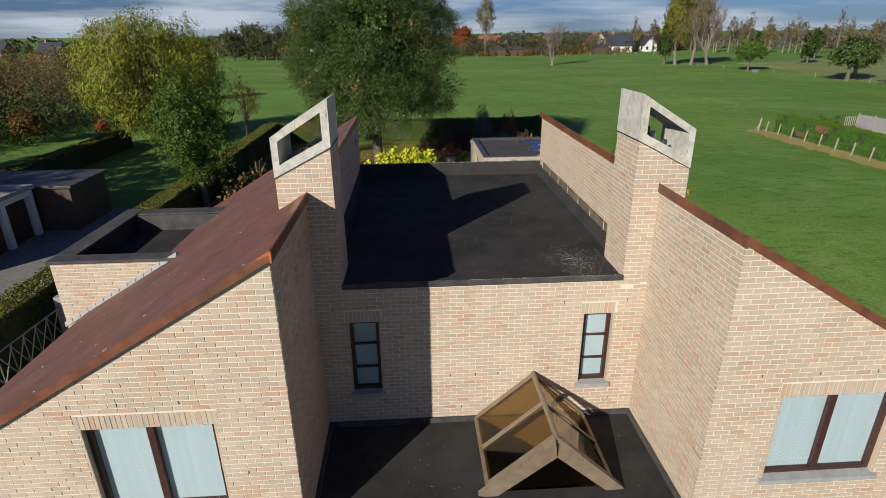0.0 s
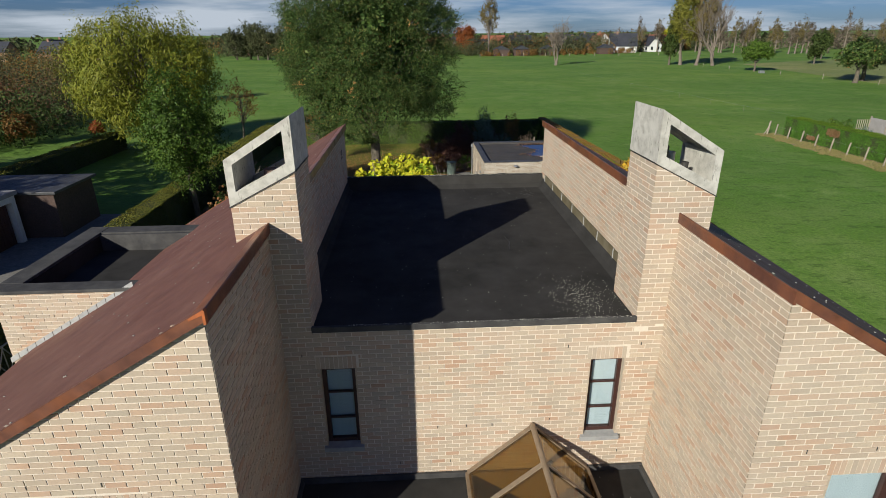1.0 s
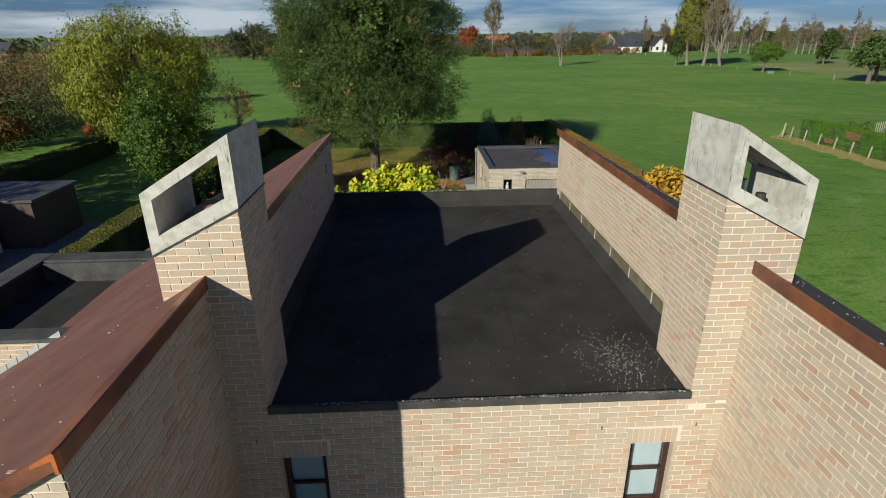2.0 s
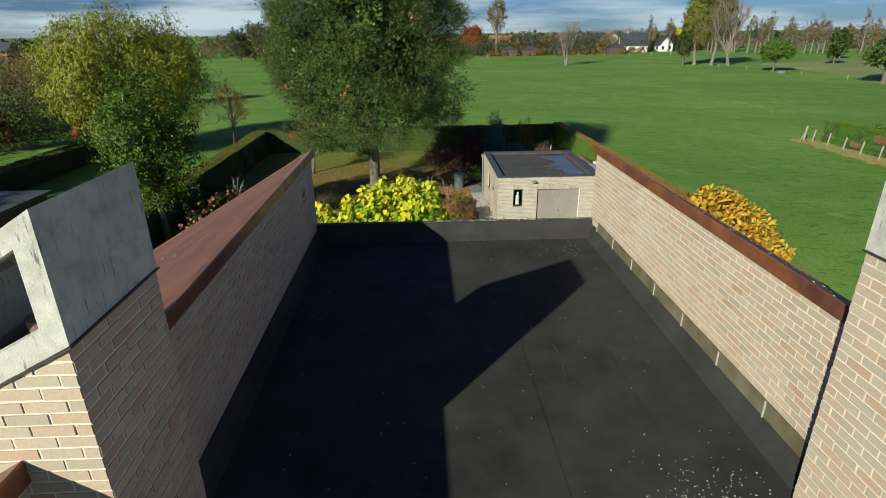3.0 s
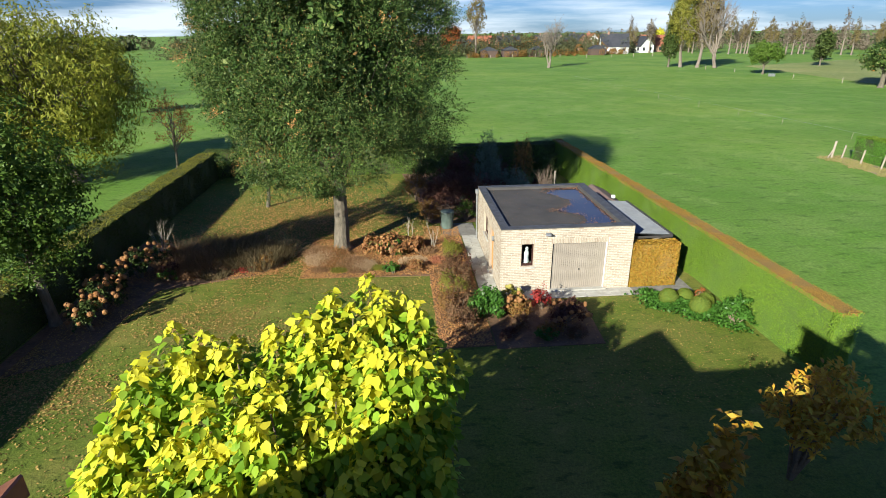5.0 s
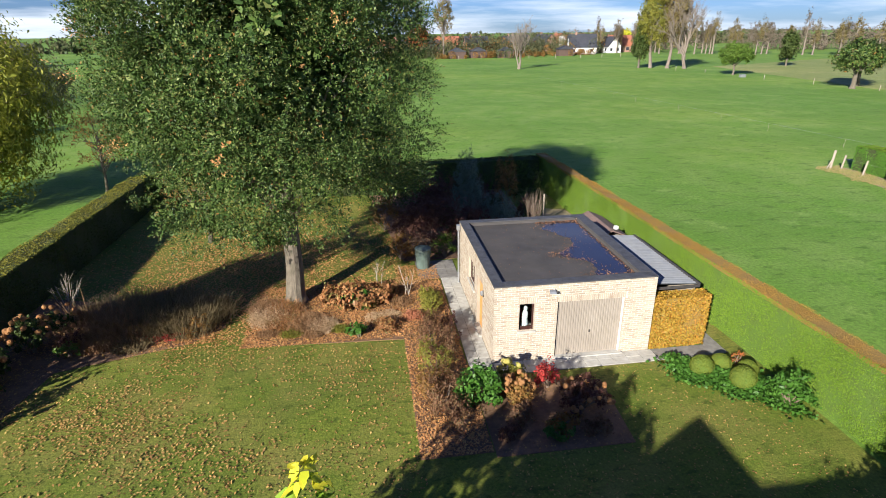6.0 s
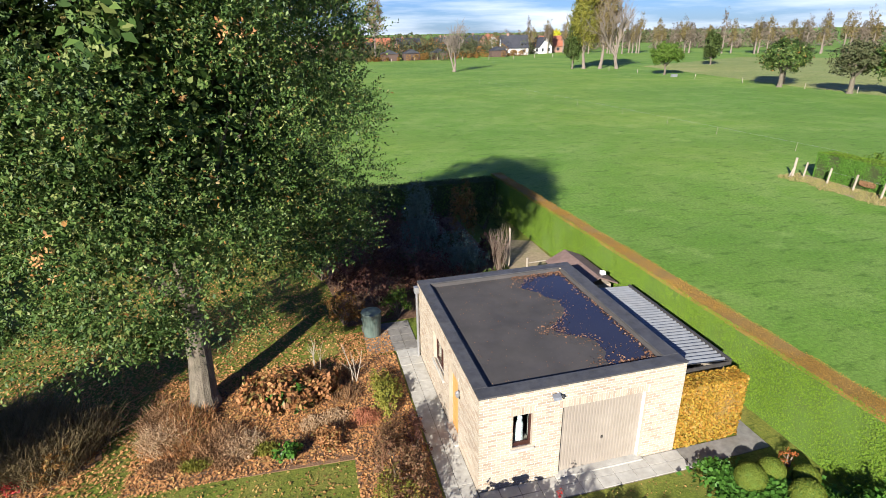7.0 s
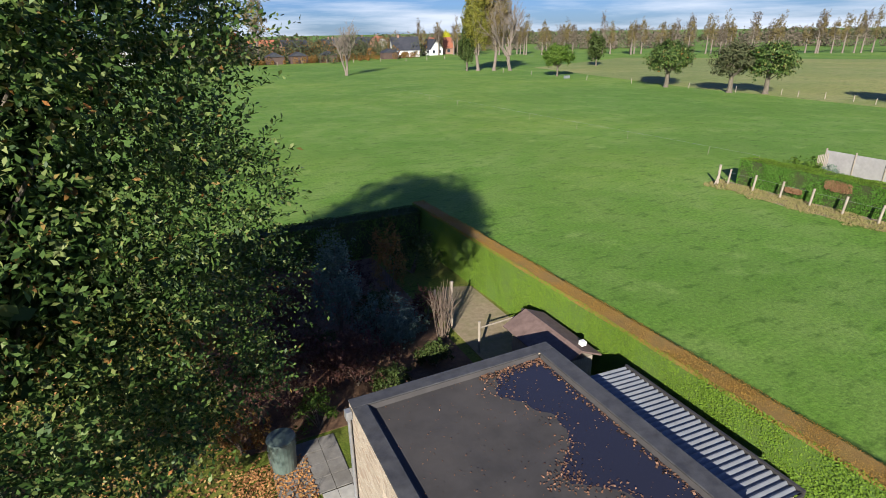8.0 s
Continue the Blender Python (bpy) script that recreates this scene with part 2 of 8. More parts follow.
def grass_surface(name, a, b, c, dry, patch, fine):
    m, nt, bs = mat_base(name, 0.85, 0, 0.25)
    col = n_ramp(nt, n_noise(nt, fine, 6, 0.7), [(0.3, a), (0.5, b), (0.7, c)])
    col = n_mix(nt, n_ramp(nt, n_noise(nt, patch, 5, 0.6), [(0.40, (0, 0, 0)), (0.70, (0.6,) * 3)]), col, dry)
    col = n_mix(nt, n_ramp(nt, n_noise(nt, patch * 0.23, 4), [(0.42, (0, 0, 0)), (0.62, (0.55,) * 3)]), col, a)
    tufts = n_ramp(nt, n_noise(nt, patch * 2.6, 6, 0.7, (1.0, 2.2, 1.0)), [(0.54, (0, 0, 0)), (0.64, (0.7,) * 3)])
    col = n_mix(nt, tufts, col, tuple(v * 0.62 for v in a))
    wear = n_ramp(nt, n_noise(nt, patch * 0.9, 6, 0.65), [(0.60, (0, 0, 0)), (0.75, (0.5,) * 3)])
    col = n_mix(nt, wear, col, tuple(v * 1.35 for v in dry))
    grain = n_ramp(nt, n_noise(nt, fine * 1.6, 7, 0.8), [(0.34, (0.66,) * 3), (0.50, (1.0,) * 3), (0.66, (1.34,) * 3)])
    col = n_mix(nt, 1.0, col, grain, "MULTIPLY")
    broad = n_ramp(nt, n_noise(nt, patch * 0.12, 3, 0.5), [(0.34, (0.84, 0.90, 0.86)), (0.52, (1.02, 1.0, 1.0)), (0.68, (1.22, 1.08, 1.06))])
    col = n_mix(nt, 1.0, col, broad, "MULTIPLY")
    nt.links.new(col, bs.inputs["Base Color"])
    n_bump(nt, bs, n_noise(nt, fine * 2.2, 4, 0.7), 0.55, 0.04)
    return m


FIELD = grass_surface("meadow_grass", (0.086, 0.180, 0.020), (0.122, 0.235, 0.030), (0.170, 0.285, 0.045), (0.225, 0.30, 0.085), 0.30, 4.0)
LAWN = grass_surface("lawn_grass", (0.070, 0.116, 0.012), (0.132, 0.168, 0.020), (0.190, 0.208, 0.034), (0.262, 0.205, 0.062), 0.6, 9)

OAK_LEAF = leaf_surface("oak_leaf", [(0.0, (0.017, 0.042, 0.009)), (0.4, (0.045, 0.090, 0.018)), (0.75, (0.102, 0.156, 0.035)), (0.955, (0.22, 0.245, 0.080)),
                                     (0.985, (0.30, 0.12, 0.035)), (1.0, (0.050, 0.090, 0.020))], 0.52, 0.10, 0.22)
WILLOW_LEAF = leaf_surface("yellowing_leaf", [(0, (0.145, 0.175, 0.020)), (0.5, (0.235, 0.25, 0.030)), (0.85, (0.32, 0.30, 0.042)), (1, (0.16, 0.185, 0.020))], 0.55, 0.25)
GREEN_LEAF = leaf_surface("fresh_green_leaf", [(0, (0.065, 0.13, 0.018)), (0.5, (0.105, 0.185, 0.028)), (0.9, (0.16, 0.235, 0.04)), (1, (0.09, 0.155, 0.022))], 0.42, 0.3)
ASH_LEAF = leaf_surface("mid_green_leaf", [(0, (0.045, 0.095, 0.014)), (0.5, (0.078, 0.142, 0.022)), (0.9, (0.13, 0.195, 0.034)), (1, (0.06, 0.11, 0.018))], 0.5, 0.25)
RUST_LEAF = leaf_surface("rusty_leaf", [(0, (0.20, 0.090, 0.028)), (0.5, (0.30, 0.155, 0.045)), (0.85, (0.18, 0.15, 0.04)), (1, (0.25, 0.135, 0.045))], 0.6, 0.3)
CATALPA_TOP = leaf_surface("yellow_lime_leaf", [(0, (0.60, 0.57, 0.035)), (0.4, (0.72, 0.65, 0.06)), (0.7, (0.42, 0.51, 0.03)), (0.9, (0.66, 0.56, 0.05)), (1, (0.60, 0.56, 0.04))], 0.55, 0.3, 0.15)
CATALPA_LOW = leaf_surface("lime_green_leaf", [(0, (0.17, 0.31, 0.020)), (0.35, (0.29, 0.42, 0.030)), (0.6, (0.10, 0.20, 0.016)), (0.85, (0.40, 0.47, 0.038)), (1, (0.19, 0.32, 0.024))], 0.55, 0.25, 0.15)
ORANGE_LEAF = leaf_surface("orange_yellow_leaf", [(0, (0.52, 0.27, 0.03)), (0.3, (0.62, 0.42, 0.05)), (0.55, (0.34, 0.13, 0.025)), (0.8, (0.50, 0.42, 0.06)), (1, (0.56, 0.31, 0.035))], 0.5, 0.25)
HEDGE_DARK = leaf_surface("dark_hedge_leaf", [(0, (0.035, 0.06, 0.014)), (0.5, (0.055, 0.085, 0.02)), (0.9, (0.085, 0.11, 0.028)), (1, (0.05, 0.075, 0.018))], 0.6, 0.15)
HEDGE_BRIGHT = leaf_surface("bright_hedge_leaf", [(0, (0.112, 0.205, 0.017)), (0.5, (0.142, 0.24, 0.024)), (0.9, (0.18, 0.265, 0.032)), (1, (0.122, 0.215, 0.02))], 0.7, 0.2)
HEDGE_MID = leaf_surface("mid_hedge_leaf", [(0, (0.060, 0.155, 0.018)), (0.5, (0.092, 0.215, 0.027)), (0.9, (0.13, 0.25, 0.038)), (1, (0.072, 0.17, 0.020))], 0.6, 0.2)
HEDGE_GOLD = leaf_surface("bronzed_hedge_leaf", [(0, (0.33, 0.18, 0.035)), (0.5, (0.39, 0.215, 0.042)), (0.85, (0.28, 0.195, 0.035)), (1, (0.34, 0.20, 0.038))], 0.7, 0.1)
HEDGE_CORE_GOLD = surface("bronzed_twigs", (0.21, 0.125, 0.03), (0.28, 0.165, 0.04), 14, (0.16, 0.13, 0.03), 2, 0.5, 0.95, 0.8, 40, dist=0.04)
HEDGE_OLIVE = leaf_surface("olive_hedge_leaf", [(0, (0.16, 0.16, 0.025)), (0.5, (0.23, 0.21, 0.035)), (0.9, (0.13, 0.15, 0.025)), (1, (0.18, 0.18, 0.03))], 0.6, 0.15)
BEECH = leaf_surface("copper_beech_leaf", [(0, (0.42, 0.21, 0.03)), (0.25, (0.30, 0.13, 0.022)), (0.45, (0.24, 0.22, 0.035)), (0.65, (0.52, 0.32, 0.05)), (0.85, (0.20, 0.20, 0.03)), (1, (0.36, 0.19, 0.03))], 0.5, 0.2)
BOX_LEAF = leaf_surface("box_leaf", [(0, (0.10, 0.14, 0.018)), (0.5, (0.15, 0.185, 0.025)), (1, (0.12, 0.155, 0.02))], 0.6, 0.15)
IVY = leaf_surface("ivy_leaf", [(0, (0.035, 0.10, 0.014)), (0.5, (0.055, 0.15, 0.02)), (0.9, (0.09, 0.20, 0.032)), (1, (0.05, 0.12, 0.018))], 0.4, 0.2)
BURGUNDY = leaf_surface("burgundy_leaf", [(0, (0.075, 0.032, 0.028)), (0.5, (0.115, 0.050, 0.038)), (0.85, (0.17, 0.085, 0.048)), (1, (0.085, 0.040, 0.032))], 0.5, 0.25)
CRIMSON = leaf_surface("crimson_leaf", [(0, (0.42, 0.03, 0.03)), (0.5, (0.50, 0.05, 0.05)), (0.85, (0.30, 0.03, 0.03)), (1, (0.45, 0.09, 0.07))], 0.5, 0.3)
BLUE_GREEN = leaf_surface("blue_green_leaf", [(0, (0.09, 0.145, 0.105)), (0.5, (0.15, 0.21, 0.155)), (0.9, (0.21, 0.27, 0.20)), (1, (0.11, 0.165, 0.12))], 0.55, 0.15)
DRY_GRASS = leaf_surface("dry_seed_grass", [(0, (0.46, 0.31, 0.18)), (0.5, (0.56, 0.41, 0.26)), (0.85, (0.34, 0.22, 0.12)), (1, (0.48, 0.34, 0.20))], 0.7, 0.25)
COPPER_LEAF = leaf_surface("copper_leaf", [(0, (0.36, 0.165, 0.065)), (0.3, (0.24, 0.10, 0.04)), (0.55, (0.44, 0.235, 0.10)), (0.75, (0.15, 0.075, 0.035)), (0.92, (0.15, 0.16, 0.045)), (1, (0.34, 0.16, 0.06))], 0.5, 0.15)
RUST_STEM = leaf_surface("rust_red_stem", [(0, (0.38, 0.14, 0.075)), (0.5, (0.46, 0.20, 0.11)), (1, (0.30, 0.11, 0.06))], 0.7, 0.15)
HEATHER = leaf_surface("faded_heather", [(0, (0.26, 0.145, 0.07)), (0.5, (0.34, 0.20, 0.105)), (1, (0.20, 0.115, 0.055))], 0.7, 0.2)
# darker brown stems, with the west bed's shade put into the colour
SHADED_GRASS = leaf_surface("shaded_stems", [(0, (0.16, 0.125, 0.065)), (0.5, (0.24, 0.17, 0.09)), (1, (0.13, 0.11, 0.05))], 0.7, 0.2)
BRONZE_LEAF = leaf_surface("bronze_brown_leaf", [(0, (0.15, 0.072, 0.04)), (0.45, (0.23, 0.12, 0.065)), (0.8, (0.12, 0.095, 0.04)), (1, (0.18, 0.09, 0.05))], 0.6, 0.2)
HEAD_PINK = leaf_surface("faded_hydrangea", [(0, (0.34, 0.15, 0.055)), (0.5, (0.42, 0.22, 0.09)), (0.9, (0.22, 0.10, 0.042)), (1, (0.34, 0.17, 0.07))], 0.7, 0.25)
HEAD_YELLOW = leaf_surface("yellow_bloom", [(0, (0.42, 0.38, 0.10)), (0.5, (0.52, 0.46, 0.14)), (1, (0.36, 0.30, 0.08))], 0.7, 0.25)
LITTER = leaf_surface("fallen_leaf", [(0, (0.46, 0.205, 0.075)), (0.35, (0.58, 0.31, 0.125)), (0.6, (0.33, 0.14, 0.06)), (0.85, (0.58, 0.38, 0.14)), (1, (0.46, 0.22, 0.09))], 0.7, 0.15)
ROOF_LITTER = leaf_surface("sodden_leaf", [(0, (0.20, 0.095, 0.05)), (0.4, (0.30, 0.17, 0.105)), (0.7, (0.13, 0.065, 0.04)), (1, (0.24, 0.13, 0.08))], 0.6, 0.1)
LITTER_YELLOW = leaf_surface("fallen_yellow_leaf", [(0, (0.44, 0.27, 0.08)), (0.4, (0.22, 0.11, 0.045)), (0.7, (0.50, 0.36, 0.12)), (1, (0.36, 0.20, 0.07))], 0.7, 0.15)
AUTUMN_RED = leaf_surface("red_autumn_leaf", [(0, (0.33, 0.09, 0.03)), (0.5, (0.42, 0.15, 0.04)), (1, (0.28, 0.08, 0.03))], 0.6, 0.3)
FAR_GREEN = leaf_surface("distant_leaf", [(0, (0.08, 0.10, 0.045)), (0.5, (0.115, 0.13, 0.06)), (0.85, (0.155, 0.145, 0.07)), (1, (0.095, 0.11, 0.055))], 0.8, 0.4)
FAR_OCHRE = leaf_surface("distant_ochre_leaf", [(0, (0.23, 0.18, 0.075)), (0.5, (0.29, 0.225, 0.095)), (1, (0.20, 0.165, 0.08))], 0.8, 0.4)
FAR_BROWN = leaf_surface("distant_bare_twigs", [(0, (0.20, 0.16, 0.12)), (0.5, (0.26, 0.21, 0.155)), (1, (0.18, 0.15, 0.115))], 0.8, 0.4)



def pane_surface(name, tint, gloss_rough):
    """Clear or tinted sheet glass: light passes straight through, with the mirror gloss of glass on top."""
    m = bpy.data.materials.new(name)
    m.use_nodes = True
    nt = m.node_tree
    nt.nodes.remove(nt.nodes["Principled BSDF"])
    tr = nt.nodes.new("ShaderNodeBsdfTransparent")
    tr.inputs["Color"].default_value = (*tint, 1)
    gl = nt.nodes.new("ShaderNodeBsdfGlossy")
    gl.inputs["Roughness"].default_value = gloss_rough
    lw = nt.nodes.new("ShaderNodeLayerWeight")
    lw.inputs["Blend"].default_value = 0.5
    pw = nt.nodes.new("ShaderNodeMath")
    pw.operation = "POWER"
    pw.inputs[1].default_value = 4.0
    nt.links.new(lw.outputs["Facing"], pw.inputs[0])
    fr = nt.nodes.new("ShaderNodeMath")
    fr.operation = "MULTIPLY_ADD"
    fr.inputs[1].default_value, fr.inputs[2].default_value = 0.9, 0.05
    nt.links.new(pw.outputs[0], fr.inputs[0])
    mx = nt.nodes.new("ShaderNodeMixShader")
    nt.links.new(fr.outputs[0], mx.inputs["Fac"])
    nt.links.new(tr.outputs[0], mx.inputs[1])
    nt.links.new(gl.outputs[0], mx.inputs[2])
    nt.links.new(mx.outputs[0], nt.nodes["Material Output"].inputs["Surface"])
    return m


GLASS = pane_surface("window_glass", (0.90, 0.95, 0.96), 0.02)
TINTED = pane_surface("bronze_tinted_glass", (0.55, 0.44, 0.24), 0.05)
WATER, r_nt, r_b = mat_base("rain_water", 0.03)
r_b.inputs["Base Color"].default_value = (0.026, 0.026, 0.036, 1)
r_b.inputs["IOR"].default_value = 1.75
n_bump(r_nt, r_b, n_noise(r_nt, 5, 2), 0.04, 0.01)

# ---------------------------------------------------------------- builders


def thing(name, at, label, category, group="", kind=""):
    ob = new(name)
    ob.location = at
    ob.empty_display_size = 0.2
    return tagged(ob, label, category, group, kind)


def under(ob, parent):
    """Hang ob under parent without moving it; meshes are built in world coordinates."""
    ob.parent = parent
    if parent.parent is None:
        ob.matrix_parent_inverse = Matrix.Translation(-parent.location)
    return ob


def mesh_of(name, bm, material):
    me = bpy.data.meshes.new(name)
    bmesh.ops.recalc_face_normals(bm, faces=bm.faces)
    bm.to_mesh(me)
    bm.free()
    me.materials.append(material)
    return me


def part(name, bm, material, parent, label="", kind=""):
    ob = new(name, mesh_of(name, bm, material))
    if parent is not None:
        under(ob, parent)
    if label or kind:
        tagged(ob, label, "", "", kind)
    return ob


def single(name, bm, material, label, category, group="", kind=""):
    return tagged(new(name, mesh_of(name, bm, material)), label, category, group, kind)


def hexa(bm, pts):
    """A solid with eight corners: four below, four above, in the same order."""
    v = [bm.verts.new(p) for p in pts]
    for f in ((3, 2, 1, 0), (4, 5, 6, 7), (0, 1, 5, 4), (1, 2, 6, 5), (2, 3, 7, 6), (3, 0, 4, 7)):
        bm.faces.new([v[i] for i in f])
    return v


def block(bm, x0, y0, z0, x1, y1, z1, bevel=0.0):
    if bevel:
        t = bmesh.new()
        hexa(t, [(x0, y0, z0), (x1, y0, z0), (x1, y1, z0), (x0, y1, z0), (x0, y0, z1), (x1, y0, z1), (x1, y1, z1), (x0, y1, z1)])
        bmesh.ops.bevel(t, geom=list(t.edges), offset=bevel, segments=2, affect="EDGES", profile=0.6)
        off = {v: bm.verts.new(v.co) for v in t.verts}
        for f in t.faces:
            bm.faces.new([off[v] for v in f.verts])
        t.free()
    else:
        hexa(bm, [(x0, y0, z0), (x1, y0, z0), (x1, y1, z0), (x0, y1, z0), (x0, y0, z1), (x1, y0, z1), (x1, y1, z1), (x0, y1, z1)])


def blk(x0, y0, z0, x1, y1, z1, bevel=0.0):
    bm = bmesh.new()
    block(bm, x0, y0, z0, x1, y1, z1, bevel)
    return bm


def prism(bm, outline, a, b):
    """A solid between two shifted copies of an outline."""
    lo = [bm.verts.new(Vector(p) + Vector(a)) for p in outline]
    hi = [bm.verts.new(Vector(p) + Vector(b)) for p in outline]
    bm.faces.new(lo[::-1])
    bm.faces.new(hi)
    n = len(outline)
    for i in range(n):
        bm.faces.new((lo[i], lo[(i + 1) % n], hi[(i + 1) % n], hi[i]))


def tube(bm, pts, radii, sides=8):
    rings = []
    pts = [Vector(p) for p in pts]
    for i, p in enumerate(pts):
        d = (pts[min(i + 1, len(pts) - 1)] - pts[max(i - 1, 0)]).normalized()
        a = d.cross(Vector((0.31, 0.9, 0.17))).normalized()
        b = d.cross(a)
        rings.append([bm.verts.new(p + radii[i] * (math.cos(k * 2 * math.pi / sides) * a + math.sin(k * 2 * math.pi / sides) * b)) for k in range(sides)])
    for r0, r1 in zip(rings, rings[1:]):
        for k in range(sides):
            bm.faces.new((r0[k], r0[(k + 1) % sides], r1[(k + 1) % sides], r1[k]))
    bm.faces.new(rings[0][::-1])
    bm.faces.new(rings[-1])


def rod(p, q, r, sides=8):
    bm = bmesh.new()
    tube(bm, [p, q], [r, r], sides)
    return bm


def quads_mesh(name, q, material):
    """A mesh of loose flat pieces with k corners each; q has the shape (n, k, 3)."""
    n, k = q.shape[:2]
    me = bpy.data.meshes.new(name)
    me.vertices.add(n * k)
    me.vertices.foreach_set("co", np.ascontiguousarray(q, dtype=np.float32).ravel())
    me.loops.add(n * k)
    me.loops.foreach_set("vertex_index", np.arange(n * k, dtype=np.int32))
    me.polygons.add(n)
    me.polygons.foreach_set("loop_start", np.arange(0, n * k, k, dtype=np.int32))
    me.update(calc_edges=True)
    me.materials.append(material)
    return me


def unit(v):
    return v / np.maximum(np.linalg.norm(v, axis=1, keepdims=True), 1e-6)


def leaves(rng, at, facing, size, aspect=0.55, spread=0.9, droop=0.0, fold=0.18, round_tip=False):
    """Leaf pieces with a folded midrib at the points given; facing: the way that the blades look, roughly."""
    n = len(at)
    nrm = unit(facing + spread * rng.normal(size=(n, 3)))
    along = rng.normal(size=(n, 3))
    along[:, 2] -= droop
    along = unit(along - nrm * np.sum(along * nrm, axis=1, keepdims=True))
    side = np.cross(nrm, along)
    s = (size * rng.uniform(0.65, 1.3, n))[:, None]
    lift = nrm * s * fold
    tip = at + along * s * 0.5
    back = at - along * s * 0.5
    mid = at - along * s * 0.06
    if round_tip:
        near, far = at - along * s * 0.28, at + along * s * 0.14
        w1, w2 = side * s * aspect * 0.5, side * s * aspect * 0.42
        return np.stack([back, near + w1 + lift, far + w2 + lift, tip, far - w2 + lift, near - w1 + lift], axis=1)
    return np.stack([back, mid + side * s * aspect * 0.5 + lift, tip, mid - side * s * aspect * 0.5 + lift], axis=1)


def heart_leaves(rng, name, base, out, size, material, droop=0.7):
    """Broad cupped leaves that hang outward from a stem, each one a small curved mesh; base: where the stalks end, out: the way they point."""
    n = len(base)
    up = np.array([0.0, 0.0, 1.0])
    way = unit(out + rng.normal(size=(n, 3)) * 0.25 + up * (rng.uniform(-1.6, 0.5, n) * droop)[:, None])
    side = unit(np.cross(way, up + 0.45 * rng.normal(size=(n, 3))))
    nrm = np.cross(side, way)
    nrm *= np.sign(nrm[:, 2:3] + 1e-6)
    s = (size * rng.uniform(0.6, 1.25, n))[:, None]
    bend = -up * s * rng.uniform(0.10, 0.34, n)[:, None]
    cup = nrm * s * rng.uniform(0.04, 0.16, n)[:, None]
    b = base
    m = base + way * s * 0.5 + bend * 0.25
    t = base + way * s * 1.05 + bend
    l1, r1 = base + way * s * 0.04 - side * s * 0.34 + cup, base + way * s * 0.04 + side * s * 0.34 + cup
    l2, r2 = base + way * s * 0.50 - side * s * 0.42 + cup + bend * 0.3, base + way * s * 0.50 + side * s * 0.42 + cup + bend * 0.3
    v = np.stack([b, m, t, l1, l2, r1, r2], axis=1)
    me = bpy.data.meshes.new(name)
    me.vertices.add(n * 7)
    me.vertices.foreach_set("co", np.ascontiguousarray(v, dtype=np.float32).ravel())
    loops = np.array([0, 1, 4, 3, 0, 5, 6, 1, 1, 2, 4, 1, 6, 2])
    me.loops.add(n * 14)
    me.loops.foreach_set("vertex_index", (np.arange(n)[:, None] * 7 + loops[None]).astype(np.int32).ravel())
    me.polygons.add(n * 4)
    me.polygons.foreach_set("loop_start", (np.arange(n)[:, None] * 14 + np.array([0, 4, 8, 11])[None]).astype(np.int32).ravel())
    me.polygons.foreach_set("use_smooth", np.ones(n * 4, dtype=bool))
    me.update(calc_edges=True)
    me.materials.append(material)
    return me


def blades(rng, at, height, width, lean=0.5):
    n = len(at)
    h = (height * rng.uniform(0.6, 1.2, n))[:, None]
    w = np.stack([rng.normal(size=n), rng.normal(size=n), np.zeros(n)], 1)
    w = unit(w) * width
    top = np.stack([rng.normal(size=n) * lean, rng.normal(size=n) * lean, np.ones(n)], 1) * h
    return np.stack([at - w, at + w, at + top + w * 0.35, at + top - w * 0.35], axis=1)


def foliage(name, q, material, parent=None, label="", kind=""):
    ob = new(name, quads_mesh(name, q, material))
    if parent is not None:
        under(ob, parent)
    if label or kind:
        tagged(ob, label, "", "", kind)
    return ob


def ball_points(rng, n):
    return unit(rng.normal(size=(n, 3)))


def lobed_crown(rng, centre, radii, lobes, per_lobe, size, lobe_size=0.36, low=-0.75, depth=0.5, aspect=0.55, spread=0.9, droop=0.3):
    """Leaf pieces of a crown that is made of many overlapping clumps, with gaps between them."""
    centre, radii = np.array(centre, float), np.array(radii, float)
    out, tips = [], []
    k = 0
    while k < lobes:
        d = ball_points(rng, 1)[0]
        if d[2] < low:
            continue
        k += 1
        r = rng.uniform(depth, 1.0) ** 0.6
        c = centre + d * radii * (1 - lobe_size * 0.7) * r
        lr = lobe_size * radii * rng.uniform(0.6, 1.15)
        tips.append(c)
        # leaves sit in sprays along short twigs that leave the clump's middle
        sprays = max(4, per_lobe // 14)
        twig = ball_points(rng, sprays)[rng.randint(0, sprays, per_lobe)]
        reach = 1 + 0.22 * np.sin(twig @ rng.normal(size=3) * 5 + rng.uniform(0, 6))[:, None]
        rad = rng.uniform(0.25, 1.05, per_lobe)[:, None] ** 0.6
        p = c + twig * lr * rad * reach + rng.normal(size=(per_lobe, 3)) * (0.055 * lr + size * 0.35)
        dirs = twig
        face = dirs * 0.7 + unit(p - centre) * 0.8 + np.array([0, 0, 0.35])
        out.append(leaves(rng, p, face, size, aspect, spread, droop))
    return np.concatenate(out), tips


